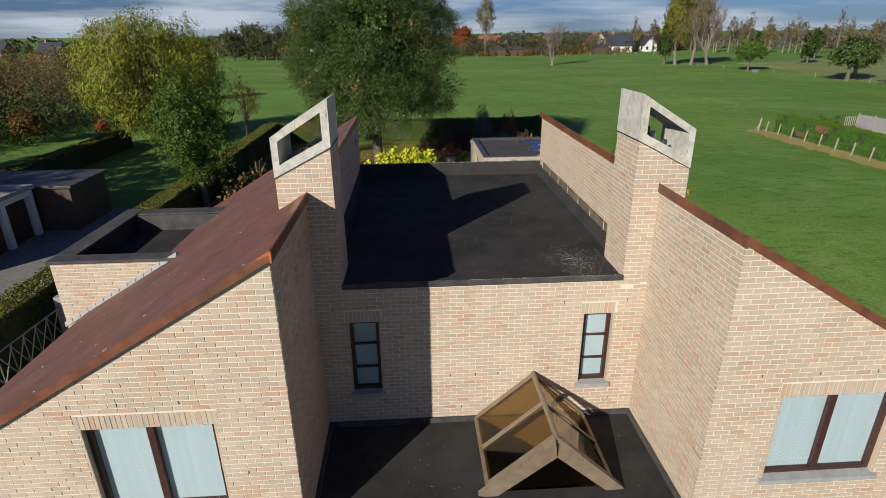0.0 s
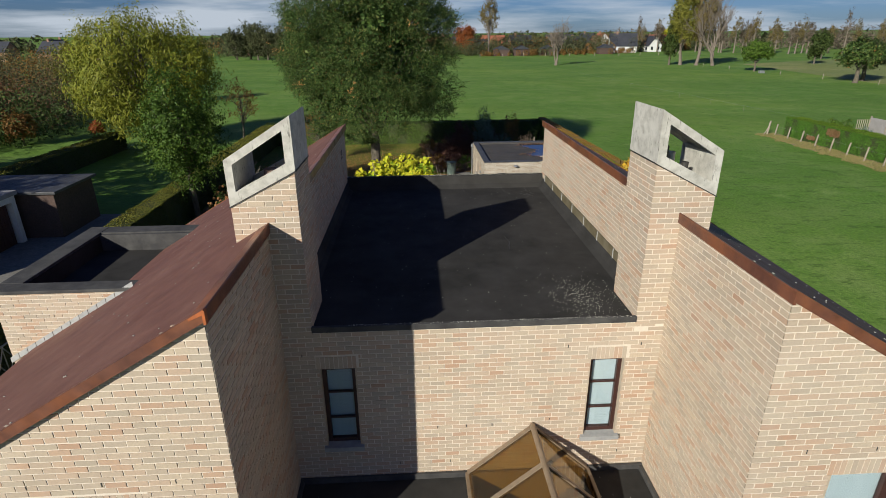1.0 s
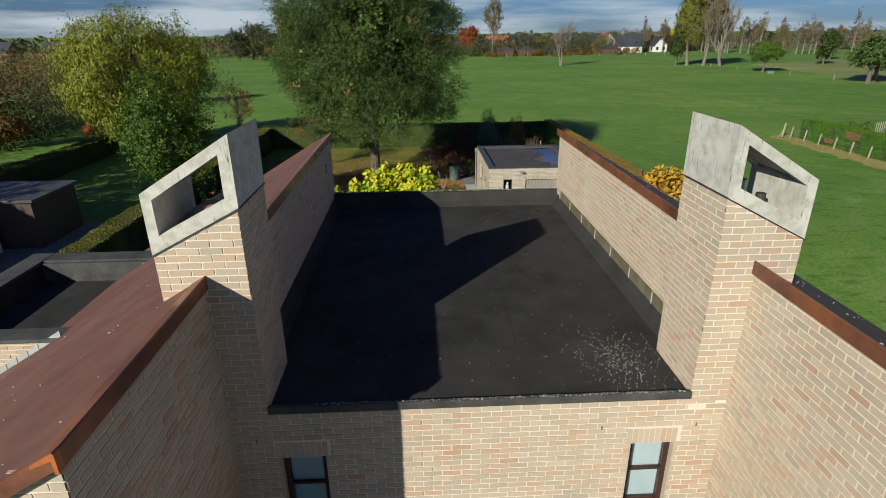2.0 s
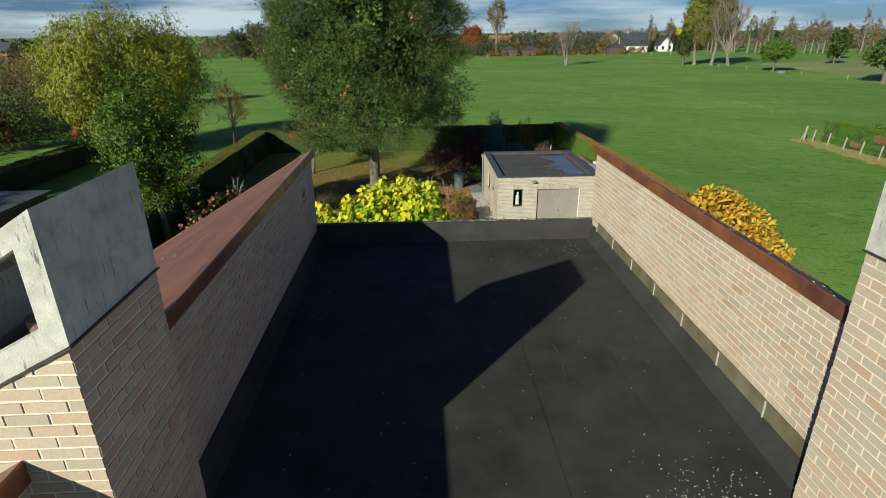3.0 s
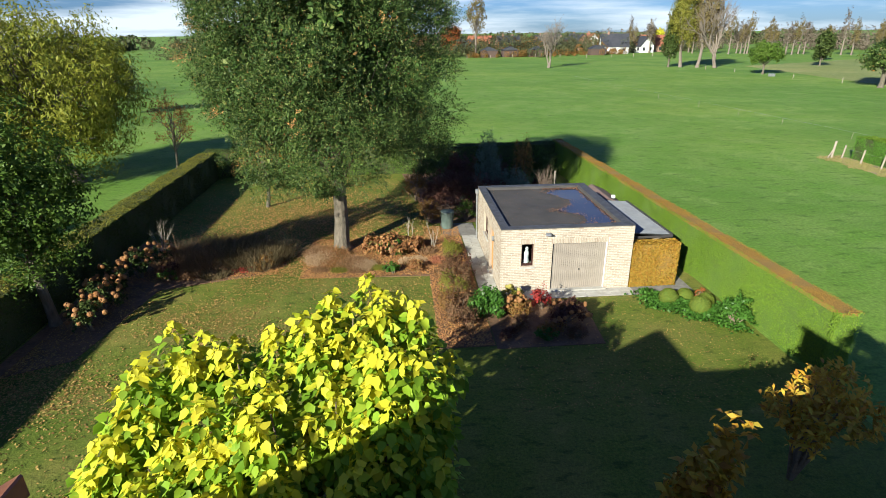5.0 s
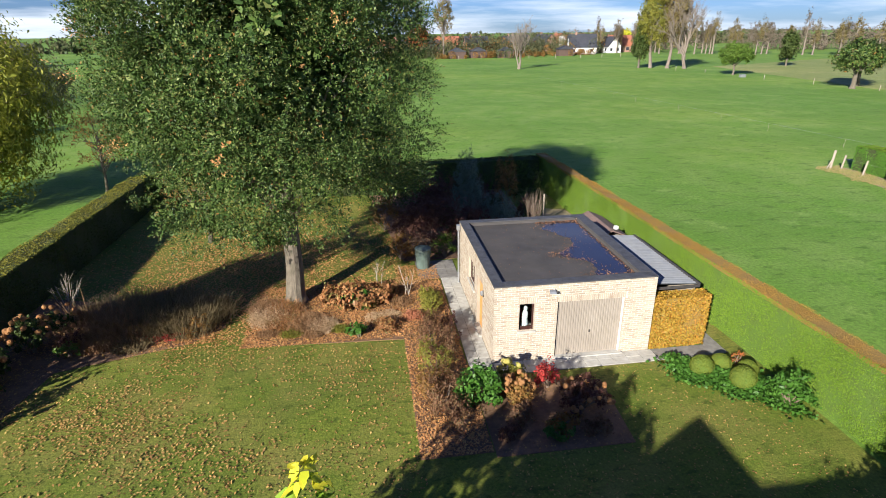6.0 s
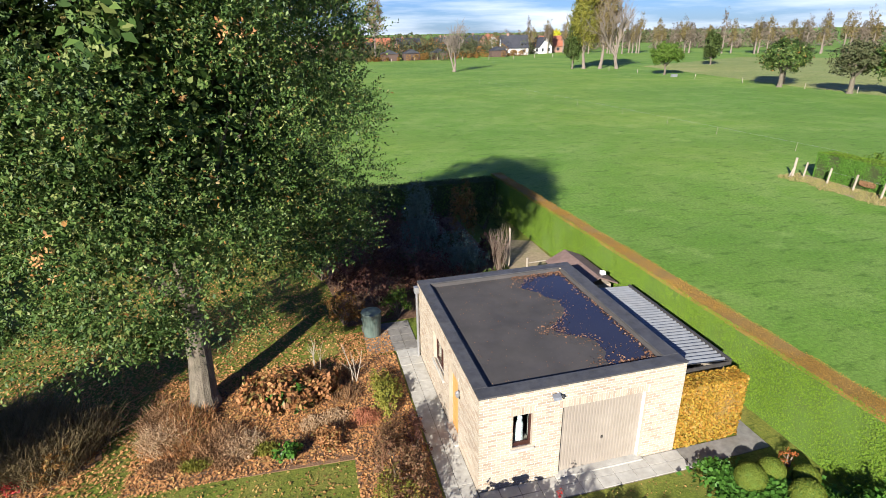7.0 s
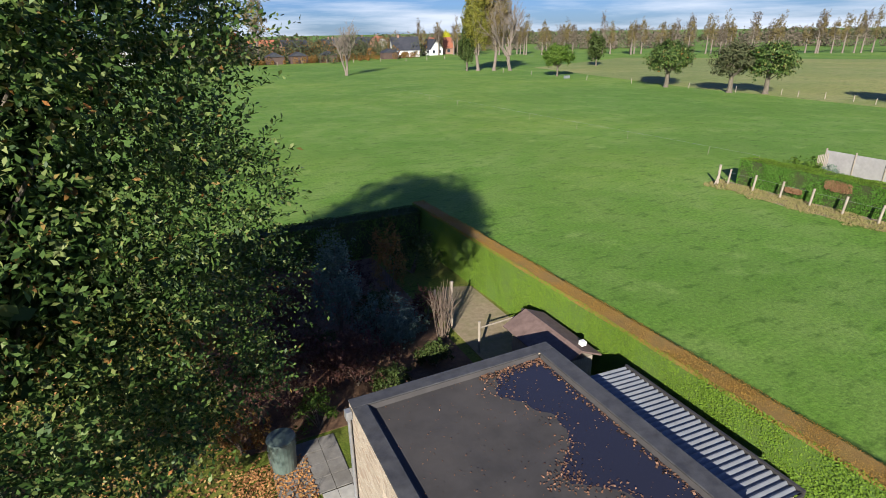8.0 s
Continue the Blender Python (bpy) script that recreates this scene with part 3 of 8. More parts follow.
def rosettes(rng, at, facing, per, size, aspect=0.45, spread=0.5, lift=0.25):
    """Stars of leaves that radiate from twig ends; facing: the way that the twigs point."""
    n = len(at)
    nrm = unit(facing + spread * rng.normal(size=(n, 3)))
    u = unit(np.cross(nrm, rng.normal(size=(n, 3))))
    v = np.cross(nrm, u)
    out = []
    for k in range(per):
        a = rng.uniform(0, 2 * math.pi, n)
        s = (size * rng.uniform(0.65, 1.3, n))[:, None]
        way = unit(np.cos(a)[:, None] * u + np.sin(a)[:, None] * v + nrm * (lift + rng.normal(size=n) * 0.45)[:, None])
        side = unit(np.cross(nrm + 0.5 * rng.normal(size=(n, 3)), way))
        foot = at + nrm * (size * 2.2 * (k / per - 0.6) + rng.normal(size=n) * size * 0.3)[:, None]
        mid = foot + way * s * 0.55 + nrm * s * 0.1
        out.append(np.stack([foot, mid + side * s * aspect * 0.5, foot + way * s, mid - side * s * aspect * 0.5], axis=1))
    return np.concatenate(out)


def sprays(rng, at, facing, per, size, length, aspect=0.5):
    """Short twigs that leave the points given, each with leaves alternating along it and a tuft at its end."""
    n = len(at)
    way = unit(facing + 0.55 * rng.normal(size=(n, 3)))
    u = unit(np.cross(way, rng.normal(size=(n, 3))))
    v = np.cross(way, u)
    reach = (length * rng.uniform(0.5, 1.3, n))[:, None]
    out = []
    for k in range(per):
        f = (k + 0.6) / per
        a = k * 2.4 + rng.uniform(0, 1.2, n)
        s = (size * rng.uniform(0.65, 1.3, n))[:, None]
        leaf = unit(np.cos(a)[:, None] * u + np.sin(a)[:, None] * v + way * (0.35 + 0.9 * f) + rng.normal(size=(n, 3)) * 0.2)
        side = unit(np.cross(leaf, np.array([0, 0, 1.0]) + 0.6 * rng.normal(size=(n, 3)) + way * 0.5))
        foot = at + way * reach * f - np.array([0, 0, 0.10]) * reach * f * f
        mid = foot + leaf * s * 0.55 + np.cross(side, leaf) * s * 0.08
        out.append(np.stack([foot, mid + side * s * aspect * 0.5, foot + leaf * s, mid - side * s * aspect * 0.5], axis=1))
    return np.concatenate(out)


def clumped_crown(rng, centre, radii, clumps, tips, per, size, clump=(0.7, 1.2), low=-0.85, depth=0.7, twig=0.34):
    """A broadleaf crown of rounded clumps, each a shell of leafy twigs over a shaded inside."""
    centre, radii = np.array(centre, float), np.array(radii, float)
    out = []
    k = 0
    while k < clumps:
        d = ball_points(rng, 1)[0]
        if d[2] < low:
            continue
        k += 1
        r = rng.uniform(*clump)
        c = centre + d * np.maximum(radii - r * 0.75 - twig * 0.4, 0.3) * rng.uniform(depth, 1.0)
        e = ball_points(rng, tips * 2)
        e = e[(e @ d > -0.25) & (e[:, 2] > -0.75)][:tips]
        bumps = 1 + 0.18 * np.sin(e @ rng.normal(size=3) * 6 + rng.uniform(0, 6)) + 0.12 * np.sin(e @ rng.normal(size=3) * 13)
        p = c + e * r * (bumps * rng.uniform(0.66, 1.0, len(e)))[:, None] * np.array([1, 1, 0.8])
        out.append(sprays(rng, p, e * 0.8 + d * 0.5 + np.array([0, 0, 0.15]), per, size, twig))
    return np.concatenate(out)


def tree(name, at, label, trunk_h, trunk_r, centre, radii, lobes, per_lobe, size, leaf, bark=BARK, seed=1, limbs=14, group="", sides=8, category="tree", **kw):
    rng = np.random.RandomState(seed)
    t = thing(name, at, label, category, group)
    q, tips = lobed_crown(rng, centre, radii, lobes, per_lobe, size, **kw)
    base = Vector(at)
    top = Vector((centre[0], centre[1], centre[2] + radii[2] * 0.35))
    bm = bmesh.new()
    fork = base.lerp(Vector((centre[0], centre[1], at[2] + trunk_h)), 1.0)
    tube(bm, [base - Vector((0, 0, 0.1)), base + Vector((0, 0, 0.12 * trunk_h)), base.lerp(fork, 0.5) + Vector((0.04, -0.03, 0)), fork, fork.lerp(top, 0.5), top],
         [trunk_r * 1.5, trunk_r * 1.08, trunk_r * 0.93, trunk_r * 0.85, trunk_r * 0.5, trunk_r * 0.12], 12)
    part("trunk", bm, bark, t)
    for k in range(min(limbs, len(tips))):
        bm = bmesh.new()
        tip = Vector(tips[k])
        s = fork.lerp(top, rng.uniform(0.0, 0.75))
        m = s.lerp(tip, 0.5) + Vector((rng.normal() * 0.15, rng.normal() * 0.15, -0.12 * (tip - s).length * 0.5))
        r = trunk_r * rng.uniform(0.22, 0.4)
        tube(bm, [s, m, tip], [r, r * 0.6, r * 0.15], 6)
        part("limb", bm, bark, t)
    foliage("crown", q, leaf, t)
    return t

# ---------------------------------------------------------------- ground
def ground_ring():
    bm = bmesh.new()
    xs = [-2200, -600, -200, -60, 0, 60, 200, 600, 2200]
    grid = [[bm.verts.new((x, y + 200, 0)) for y in xs] for x in xs]
    for i in range(len(xs) - 1):
        for j in range(len(xs) - 1):
            bm.faces.new((grid[i][j], grid[i + 1][j], grid[i + 1][j + 1], grid[i][j + 1]))
    return bm


def sheet(outline, z, thick=0.02):
    bm = bmesh.new()
    prism(bm, [(x, y, z) for x, y in outline], (0, 0, -thick), (0, 0, 0))
    return bm


single("ground", ground_ring(), FIELD, "green grazed meadow reaching to the horizon", "ground", kind="structure")
single("lawn", sheet([(-13.4, 15), (12.9, 15), (12.9, 55.8), (-13.4, 55.8)], 0.012), LAWN, "mown lawn strewn with fallen leaves", "lawn", kind="structure")
single("front_drive", sheet([(-13.2, -10), (14, -10), (14, 14.9), (-13.2, 14.9)], 0.014), PAVING_DARK, "grey paved ground before the house", "paving", kind="structure")

# ---------------------------------------------------------------- brickwork
BRICK_L, BRICK_H, PITCH, COURSE = 0.207, 0.0605, 0.222, 0.0745


def full_brick(material, along_x):
    bm = bmesh.new()
    if along_x:
        block(bm, 0, -0.007, 0, BRICK_L, 0.02, BRICK_H)
    else:
        block(bm, -0.007, 0, 0, 0.02, BRICK_L, BRICK_H)
    return mesh_of("brick", bm, material)


BRICK_MESHES = {}


def brick_wall(name, parent, start, way, length, z0, top, holes=(), thick=0.28, pieces=300, brick=BRICK, mortar=MORTAR, lay_from=None, lintels=True, seed=0, label=""):
    """A wall with its outer face to the right of way; top(u) is its height there; holes: (u0, u1, z0, z1). Courses are laid in running bond, proud of the mortar."""
    rng = random.Random(seed)
    way = Vector((*way, 0))
    out = Vector((way.y, -way.x, 0))
    s = Vector((*start, 0))

    def at(u, d, z):
        return s + way * u - out * d + Vector((0, 0, z))

    levels = sorted({z0, *[max(h[2], z0) for h in holes], *[h[3] for h in holes]})
    cuts = {0.0, length, *[h[0] for h in holes], *[h[1] for h in holes]}
    for z in levels:
        for k in range(200):
            ua, ub = length * k / 200, length * (k + 1) / 200
            da, db = top(ua) - z, top(ub) - z
            if da * db < 0:
                cuts.add(ua + (ub - ua) * da / (da - db))
    cuts = sorted(cuts)
    bm = bmesh.new()
    for a, b in zip(cuts, cuts[1:]):
        mid = (a + b) / 2
        spans = []
        for i, low in enumerate(levels):
            last = i + 1 == len(levels)
            ha, hb = (top(a), top(b)) if last else (min(levels[i + 1], top(a)), min(levels[i + 1], top(b)))
            if max(ha, hb) > low + 0.002 and not any(h[0] <= mid <= h[1] and h[2] <= (low + min(ha, hb)) / 2 <= h[3] for h in holes):
                spans.append((low, low, max(ha, low + 0.0005), max(hb, low + 0.0005)))
        for la, lb, ha, hb in spans:
            hexa(bm, [at(a, 0, la), at(b, 0, lb), at(b, thick, lb), at(a, thick, la), at(a, 0, ha), at(b, 0, hb), at(b, thick, hb), at(a, thick, ha)])
    bmesh.ops.remove_doubles(bm, verts=bm.verts, dist=0.0005)
    wall = part(name, bm, mortar, parent, label)
    for h in holes:
        lo_z, hi_z = max(h[2], z0), h[3]
        for u, sgn in ((h[0], 1), (h[1], -1)):
            bm = bmesh.new()
            ua, ub = u - sgn * 0.02, u + sgn * 0.004
            hexa(bm, [at(ua, -0.004, lo_z), at(ub, -0.004, lo_z), at(ub, 0.095, lo_z), at(ua, 0.095, lo_z), at(ua, -0.004, hi_z), at(ub, -0.004, hi_z), at(ub, 0.095, hi_z), at(ua, 0.095, hi_z)])
            part("jamb", bm, brick, wall)
    gaps = list(holes) + ([(h[0] - 0.06, h[1] + 0.06, h[3], h[3] + 0.21) for h in holes] if lintels else [])
    lay = []
    base = z0 if lay_from is None else lay_from
    k = int((base - z0) / COURSE)
    highest = max(top(u * length / 8) for u in range(9))
    while z0 + k * COURSE < highest:
        zb = z0 + k * COURSE + 0.006
        zt = zb + BRICK_H
        u = -(k % 2) * PITCH / 2
        while u < length:
            end = u + BRICK_L
            runs = [(max(u, 0.0), length if length - end < 0.05 else end)]
            for g0, g1, gz0, gz1 in gaps:
                if gz0 < zb + 0.025 < gz1:
                    runs = [r for a, b in runs for r in ((a, min(b, g0)), (max(a, g1), b))]
            for a, b in runs:
                if b - a > 0.014:
                    ta, tb = min(zt, top(a) - 0.004), min(zt, top(b) - 0.004)
                    if max(ta, tb) - zb > 0.012:
                        lay.append((zb, a, b, max(ta, zb + 0.004), max(tb, zb + 0.004), abs(b - a - BRICK_L) < 0.002 and ta >= zt and tb >= zt))
            u += PITCH
        k += 1
    if lintels:
        for h in holes:
            u = h[0] - 0.05
            while u < h[1] + 0.01:
                lay.append((h[3] + 0.006, u, u + 0.056, h[3] + 0.205, h[3] + 0.205, False))
                u += 0.0655
    lay.sort(key=lambda r: -r[0])
    key = (brick.name, abs(way.x) > 0.5)
    if key not in BRICK_MESHES:
        BRICK_MESHES[key] = full_brick(*((brick, True) if key[1] else (brick, False)))
    shared = BRICK_MESHES[key]
    rest = []
    made = 0
    for zb, a, b, ta, tb, whole in lay:
        proud = 0.005 + rng.uniform(-0.002, 0.003)
        if whole and made < pieces:
            made += 1
            ob = new("brick", shared)
            ob.parent = wall
            # corner of the shared piece that has the lowest x or y
            p = at(a if (way.x + way.y) > 0 else b, 0, zb)
            if not key[1]:
                p += Vector((0 if out.x < 0 else -0.013, 0, 0))
            elif out.y > 0:
                p += Vector((0, -0.013, 0))
            ob.location = p + out * (proud - 0.007) + Vector((0, 0, rng.uniform(-0.0015, 0.0015)))
            ob.rotation_euler = (0, rng.uniform(-0.006, 0.006), 0) if key[1] else (rng.uniform(-0.006, 0.006), 0, 0)
        else:
            j = rng.uniform(-0.002, 0.002)
            rest.append((a, b, zb + j, ta + j * 0.5, tb - j * 0.5, proud))
    if rest:
        v = []
        f = []
        for a, b, zb, ta, tb, proud in rest:
            i = len(v)
            v += [at(a, -proud, zb), at(b, -proud, zb), at(b, 0.02, zb), at(a, 0.02, zb), at(a, -proud, ta), at(b, -proud, tb), at(b, 0.02, tb), at(a, 0.02, ta)]
            f += [(i + 3, i + 2, i + 1, i), (i + 4, i + 5, i + 6, i + 7), (i, i + 1, i + 5, i + 4), (i + 1, i + 2, i + 6, i + 5), (i + 2, i + 3, i + 7, i + 6), (i + 3, i, i + 4, i + 7)]
        me = bpy.data.meshes.new("brickwork")
        me.from_pydata([tuple(p) for p in v], [], f)
        me.materials.append(brick)
        ob = new("brickwork", me)
        ob.parent = wall
        tagged(ob, kind="stuff")
    return wall


# ---------------------------------------------------------------- the house
MID = 0.93                       # the house's middle line
PITCHED = 0.588                  # rise of the wing roofs
Y_FRONT, Y_FACE, Y_REAR = 7.19, 9.54, 17.05
H_WING, H_CHIM, H_EAVE = 2.78, 3.19, 7.75
UP = {-1: 2.63, 1: 2.63}         # the upstands stand this far from the middle line
Z_ROOF, Z_PORCH = 6.17, 3.38


def z_pitch(h):
    """Height of a wing roof's surface at h metres from the middle line."""
    return 7.76 - PITCHED * (h - H_WING)


def edge_profile(bm, side, h, y0, y1, lift=0.0):
    """A folded metal edge: a face down the wall, and a lap that follows the roof's slope."""
    x = lambda d: MID + side * (h + d)
    z = z_pitch(h)
    prism(bm, [(x(-0.045), 0, z - 0.115), (x(-0.02), 0, z - 0.115), (x(-0.02), 0, z - 0.02), (x(0.11), 0, z_pitch(h + 0.11) - 0.01), (x(0.11), 0, z_pitch(h + 0.11) + 0.008 + lift), (x(-0.035), 0, z + 0.03 + lift), (x(-0.045), 0, z + 0.02 + lift)],
          (0, y0, 0), (0, y1, 0))


house = thing("house", (MID, 12, 0), "two-storey buff brick house with red-brown sloping wing roofs and twin chimneys", "house")


def window_unit(x0, x1, z0, z1, y, bars_v, bars_h, sill=0.06):
    """A dark timber window in a wall that faces -y, with panes, a net curtain and a stone sill."""
    w = 0.065
    yy = y + 0.075
    bm = bmesh.new()
    for a in ((x0, z0, x0 + w, z1), (x1 - w, z0, x1, z1), (x0 + w, z0, x1 - w, z0 + w * 1.3), (x0 + w, z1 - w, x1 - w, z1)):
        block(bm, a[0], yy, a[1], a[2], yy + 0.07, a[3], 0.006)
    win = part("window", bm, DARK_WOOD, house, "dark red-brown timber window with white net curtain")
    xs = [x0 + w] + [x0 + (x1 - x0) * k / (bars_v + 1) for k in range(1, bars_v + 1)] + [x1 - w]
    zs = [z0 + w * 1.3] + [z0 + (z1 - z0) * k / (bars_h + 1) for k in range(1, bars_h + 1)] + [z1 - w]
    for x in xs[1:-1]:
        part("mullion", blk(x - 0.07, yy - 0.004, z0 + w * 1.3, x + 0.025, yy + 0.066, z1 - w, 0.008), DARK_WOOD, win)
    for z in zs[1:-1]:
        part("glazing_bar", blk(x0 + w, yy + 0.01, z - 0.014, x1 - w, yy + 0.055, z + 0.014, 0.003), DARK_WOOD, win)
    for a, b in zip(xs, xs[1:]):
        for c, d in zip(zs, zs[1:]):
            pane = part("pane", blk(a, yy + 0.028, c, b, yy + 0.034, d), GLASS, win)
            pane.visible_shadow = False
    bm = bmesh.new()
    n = max(10, int((x1 - x0) * 16))
    row = [(x0 + 0.02 + (x1 - x0 - 0.04) * k / n, yy + 0.075 + 0.0015 * math.sin(k * 1.1) + 0.001 * math.sin(k * 2.7)) for k in range(n + 1)]
    lo = [bm.verts.new((x, v, z0 + 0.02)) for x, v in row]
    hi = [bm.verts.new((x, v, z1 - 0.02)) for x, v in row]
    lo2 = [bm.verts.new((x, v + 0.006, z0 + 0.02)) for x, v in row]
    hi2 = [bm.verts.new((x, v + 0.006, z1 - 0.02)) for x, v in row]
    for k in range(n):
        bm.faces.new((lo[k], lo[k + 1], hi[k + 1], hi[k]))
        bm.faces.new((lo2[k + 1], lo2[k], hi2[k], hi2[k + 1]))
    part("curtain", bm, CURTAIN, win)
    bm = bmesh.new()
    hexa(bm, [(x0 - 0.05, y - sill, z0 - 0.07), (x1 + 0.05, y - sill, z0 - 0.07), (x1 + 0.05, y - 0.002, z0 - 0.06), (x0 - 0.05, y - 0.002, z0 - 0.06),
              (x0 - 0.05, y - sill, z0 + 0.004), (x1 + 0.05, y - sill, z0 + 0.004), (x1 + 0.05, y - 0.002, z0 + 0.012), (x0 - 0.05, y - 0.002, z0 + 0.012)])
    hexa(bm, [(x0 + 0.003, y - 0.003, z0 - 0.01), (x1 - 0.003, y - 0.003, z0 - 0.01), (x1 - 0.003, yy + 0.03, z0 - 0.01), (x0 + 0.003, yy + 0.03, z0 - 0.01),
              (x0 + 0.003, y - 0.003, z0 + 0.012), (x1 - 0.003, y - 0.003, z0 + 0.012), (x1 - 0.003, yy + 0.03, z0 + 0.03), (x0 + 0.003, yy + 0.03, z0 + 0.03)])
    part("sill", bm, STONE_SILL, win, "grey stone sill")
    part("reveal", blk(x0 - 0.02, yy + 0.26, z0 - 0.02, x1 + 0.02, yy + 0.28, z1 + 0.02), PLASTER, win)
    return win


# centre front with its two narrow windows
W1, W2 = (-1.355, -0.845), (2.67, 3.185)
x_l, x_r = MID - H_WING, MID + H_WING
brick_wall("wall", house, (x_l, Y_FACE), (1, 0), x_r - x_l, Z_PORCH - 0.4, lambda u: Z_ROOF - 0.035,
           [(W1[0] - x_l, W1[1] - x_l, 4.085, 5.50), (W2[0] - x_l, W2[1] - x_l, 4.085, 5.50)], pieces=300, lay_from=Z_PORCH, seed=1)
for a, b in (W1, W2):
    window_unit(a, b, 4.085, 5.50, Y_FACE, 0, 2)

for side in (-1, 1):
    xi = MID + side * H_WING
    xe = MID + side * H_EAVE
    # front wall of the wing
    a, b = (MID + side * 3.75, MID + side * 5.40)
    w0, w1 = min(a, b), max(a, b)
    x0, x1 = min(xi, xe), max(xi, xe)

    def gable(u, x0=x0):
        return z_pitch(abs(x0 + u - MID)) - 0.075

    brick_wall("wall", house, (x0, Y_FRONT), (1, 0), x1 - x0, 0.0, gable, [(w0 - x0, w1 - x0, 4.01, 5.43)], pieces=300, lay_from=2.9, seed=11 + side)
    window_unit(w0, w1, 4.01, 5.43, Y_FRONT, 1, 0)
    # the wing's wall along the recess
    if side < 0:
        brick_wall("wall", house, (xi + 0.003, Y_FRONT + 0.003), (0, 1), Y_FACE - Y_FRONT - 0.005, 0.0, lambda u: 7.672, thick=0.12, pieces=300, lay_from=3.0, seed=21)
    else:
        brick_wall("wall", house, (xi - 0.003, Y_FACE - 0.002), (0, -1), Y_FACE - Y_FRONT - 0.005, 0.0, lambda u: 7.672, thick=0.12, pieces=300, lay_from=3.0, seed=22)
    # upstand walls beside the flat roof
    H_IN = UP[side]
    xp = MID + side * H_IN
    if side < 0:
        brick_wall("parapet", house, (xp, 10.46), (0, 1), Y_REAR - 10.46, Z_ROOF - 0.3, lambda u: 7.765, thick=0.12, pieces=300, lay_from=Z_ROOF, seed=31)
    else:
        brick_wall("parapet", house, (xp, Y_REAR), (0, -1), Y_REAR - 10.46, Z_ROOF - 0.3, lambda u: 7.765, thick=0.12, pieces=300, lay_from=Z_ROOF, seed=32)
    # sloping roof: a thick sheet from the ridge edge down to the eaves, notched round the chimney
    for (h0, h1, y0, y1) in ((H_WING - 0.03, H_EAVE + 0.12, Y_FRONT - 0.045, Y_FACE), (H_CHIM, H_EAVE + 0.12, Y_FACE, 10.46), (H_IN - 0.03, H_EAVE + 0.12, 10.46, Y_REAR + 0.1)):
        bm = bmesh.new()
        pa, pb = (MID + side * h0, z_pitch(h0)), (MID + side * h1, z_pitch(h1))
        nseg = 10
        row = []
        for k in range(nseg + 1):
            f = k / nseg
            x, z = pa[0] + (pb[0] - pa[0]) * f, pa[1] + (pb[1] - pa[1]) * f
            row.append([bm.verts.new((x, y0, z)), bm.verts.new((x, y1, z)), bm.verts.new((x, y1, z - 0.07)), bm.verts.new((x, y0, z - 0.07))])
        for r0, r1 in zip(row, row[1:]):
            for k in range(4):
                bm.faces.new((r0[k], r0[(k + 1) % 4], r1[(k + 1) % 4], r1[k]))
        bm.faces.new(row[0])
        bm.faces.new(row[-1][::-1])
        part("roof", bm, ROOF_RED, house, "smooth red-brown roofing with a few white specks")
    # edge trims: along the recess wall, along the upstand, down the front slope
    bm = bmesh.new()
    edge_profile(bm, side, H_WING, Y_FRONT - 0.065, Y_FACE - 0.01)
    part("edge_trim", bm, COPPER, house, "oxidised copper-brown edge trim")
    bm = bmesh.new()
    edge_profile(bm, side, H_IN, 10.47, Y_REAR + 0.12)
    part("edge_trim", bm, COPPER, house, "oxidised copper-brown edge trim")
    for yv, dy in ((Y_FRONT - 0.070, 0.045), (Y_REAR + 0.10, 0.05)):
        bm = bmesh.new()
        hs = (H_WING - 0.04) if dy < 0.05 else (H_IN + 0.11)
        pa, pb = (MID + side * hs, z_pitch(hs)), (MID + side * (H_EAVE + 0.14), z_pitch(H_EAVE + 0.14))
        prism(bm, [(pa[0], yv, pa[1] - 0.105), (pb[0], yv, pb[1] - 0.105), (pb[0], yv, pb[1] + 0.02), (pa[0], yv, pa[1] + 0.02)], (0, 0, 0), (0, dy, 0))
        part("verge_trim", bm, COPPER, house)
    # rusted corner piece at the tip
    bm = bmesh.new()
    edge_profile(bm, side, H_WING - 0.004, Y_FRONT - 0.074, Y_FRONT - 0.02, 0.006)
    part("corner_cap", bm, RUST if side < 0 else COPPER, house, "rusted metal corner cap")
    # chimney: brick shaft with a sloping concrete hood
    ca, cb = sorted((MID + side * 2.34, MID + side * H_CHIM))
    cap_z = lambda h: 8.455 - 0.52 * (h - 2.34)
    tops = (lambda u, ca=ca, side=side: cap_z(abs(ca + u - MID)))
    brick_wall("chimney_face", house, (ca - 0.001, Y_FACE - 0.004), (1, 0), cb - ca + 0.002, Z_ROOF - 0.25, tops, thick=0.2, pieces=200, lay_from=Z_ROOF - 0.05, seed=41 + side, lintels=False)
    hin = MID + side * 2.34
    if side < 0:
        brick_wall("chimney_side", house, (hin, Y_FACE - 0.003), (0, 1), 0.92, Z_ROOF - 0.25, lambda u: 8.45, thick=0.2, pieces=150, lay_from=Z_ROOF - 0.1, seed=43, lintels=False)
    else:
        brick_wall("chimney_side", house, (hin, Y_FACE + 0.917), (0, -1), 0.92, Z_ROOF - 0.25, lambda u: 8.45, thick=0.2, pieces=150, lay_from=Z_ROOF - 0.1, seed=44, lintels=False)
    bm = bmesh.new()
    prism(bm, [(MID + side * 2.545, 0, 5.0), (MID + side * (H_CHIM - 0.004), 0, 5.0), (MID + side * (H_CHIM - 0.004), 0, cap_z(H_CHIM) - 0.01), (MID + side * 2.545, 0, cap_z(2.545) - 0.01)],
          (0, Y_FACE + 0.2, 0), (0, Y_FACE + 0.915, 0))
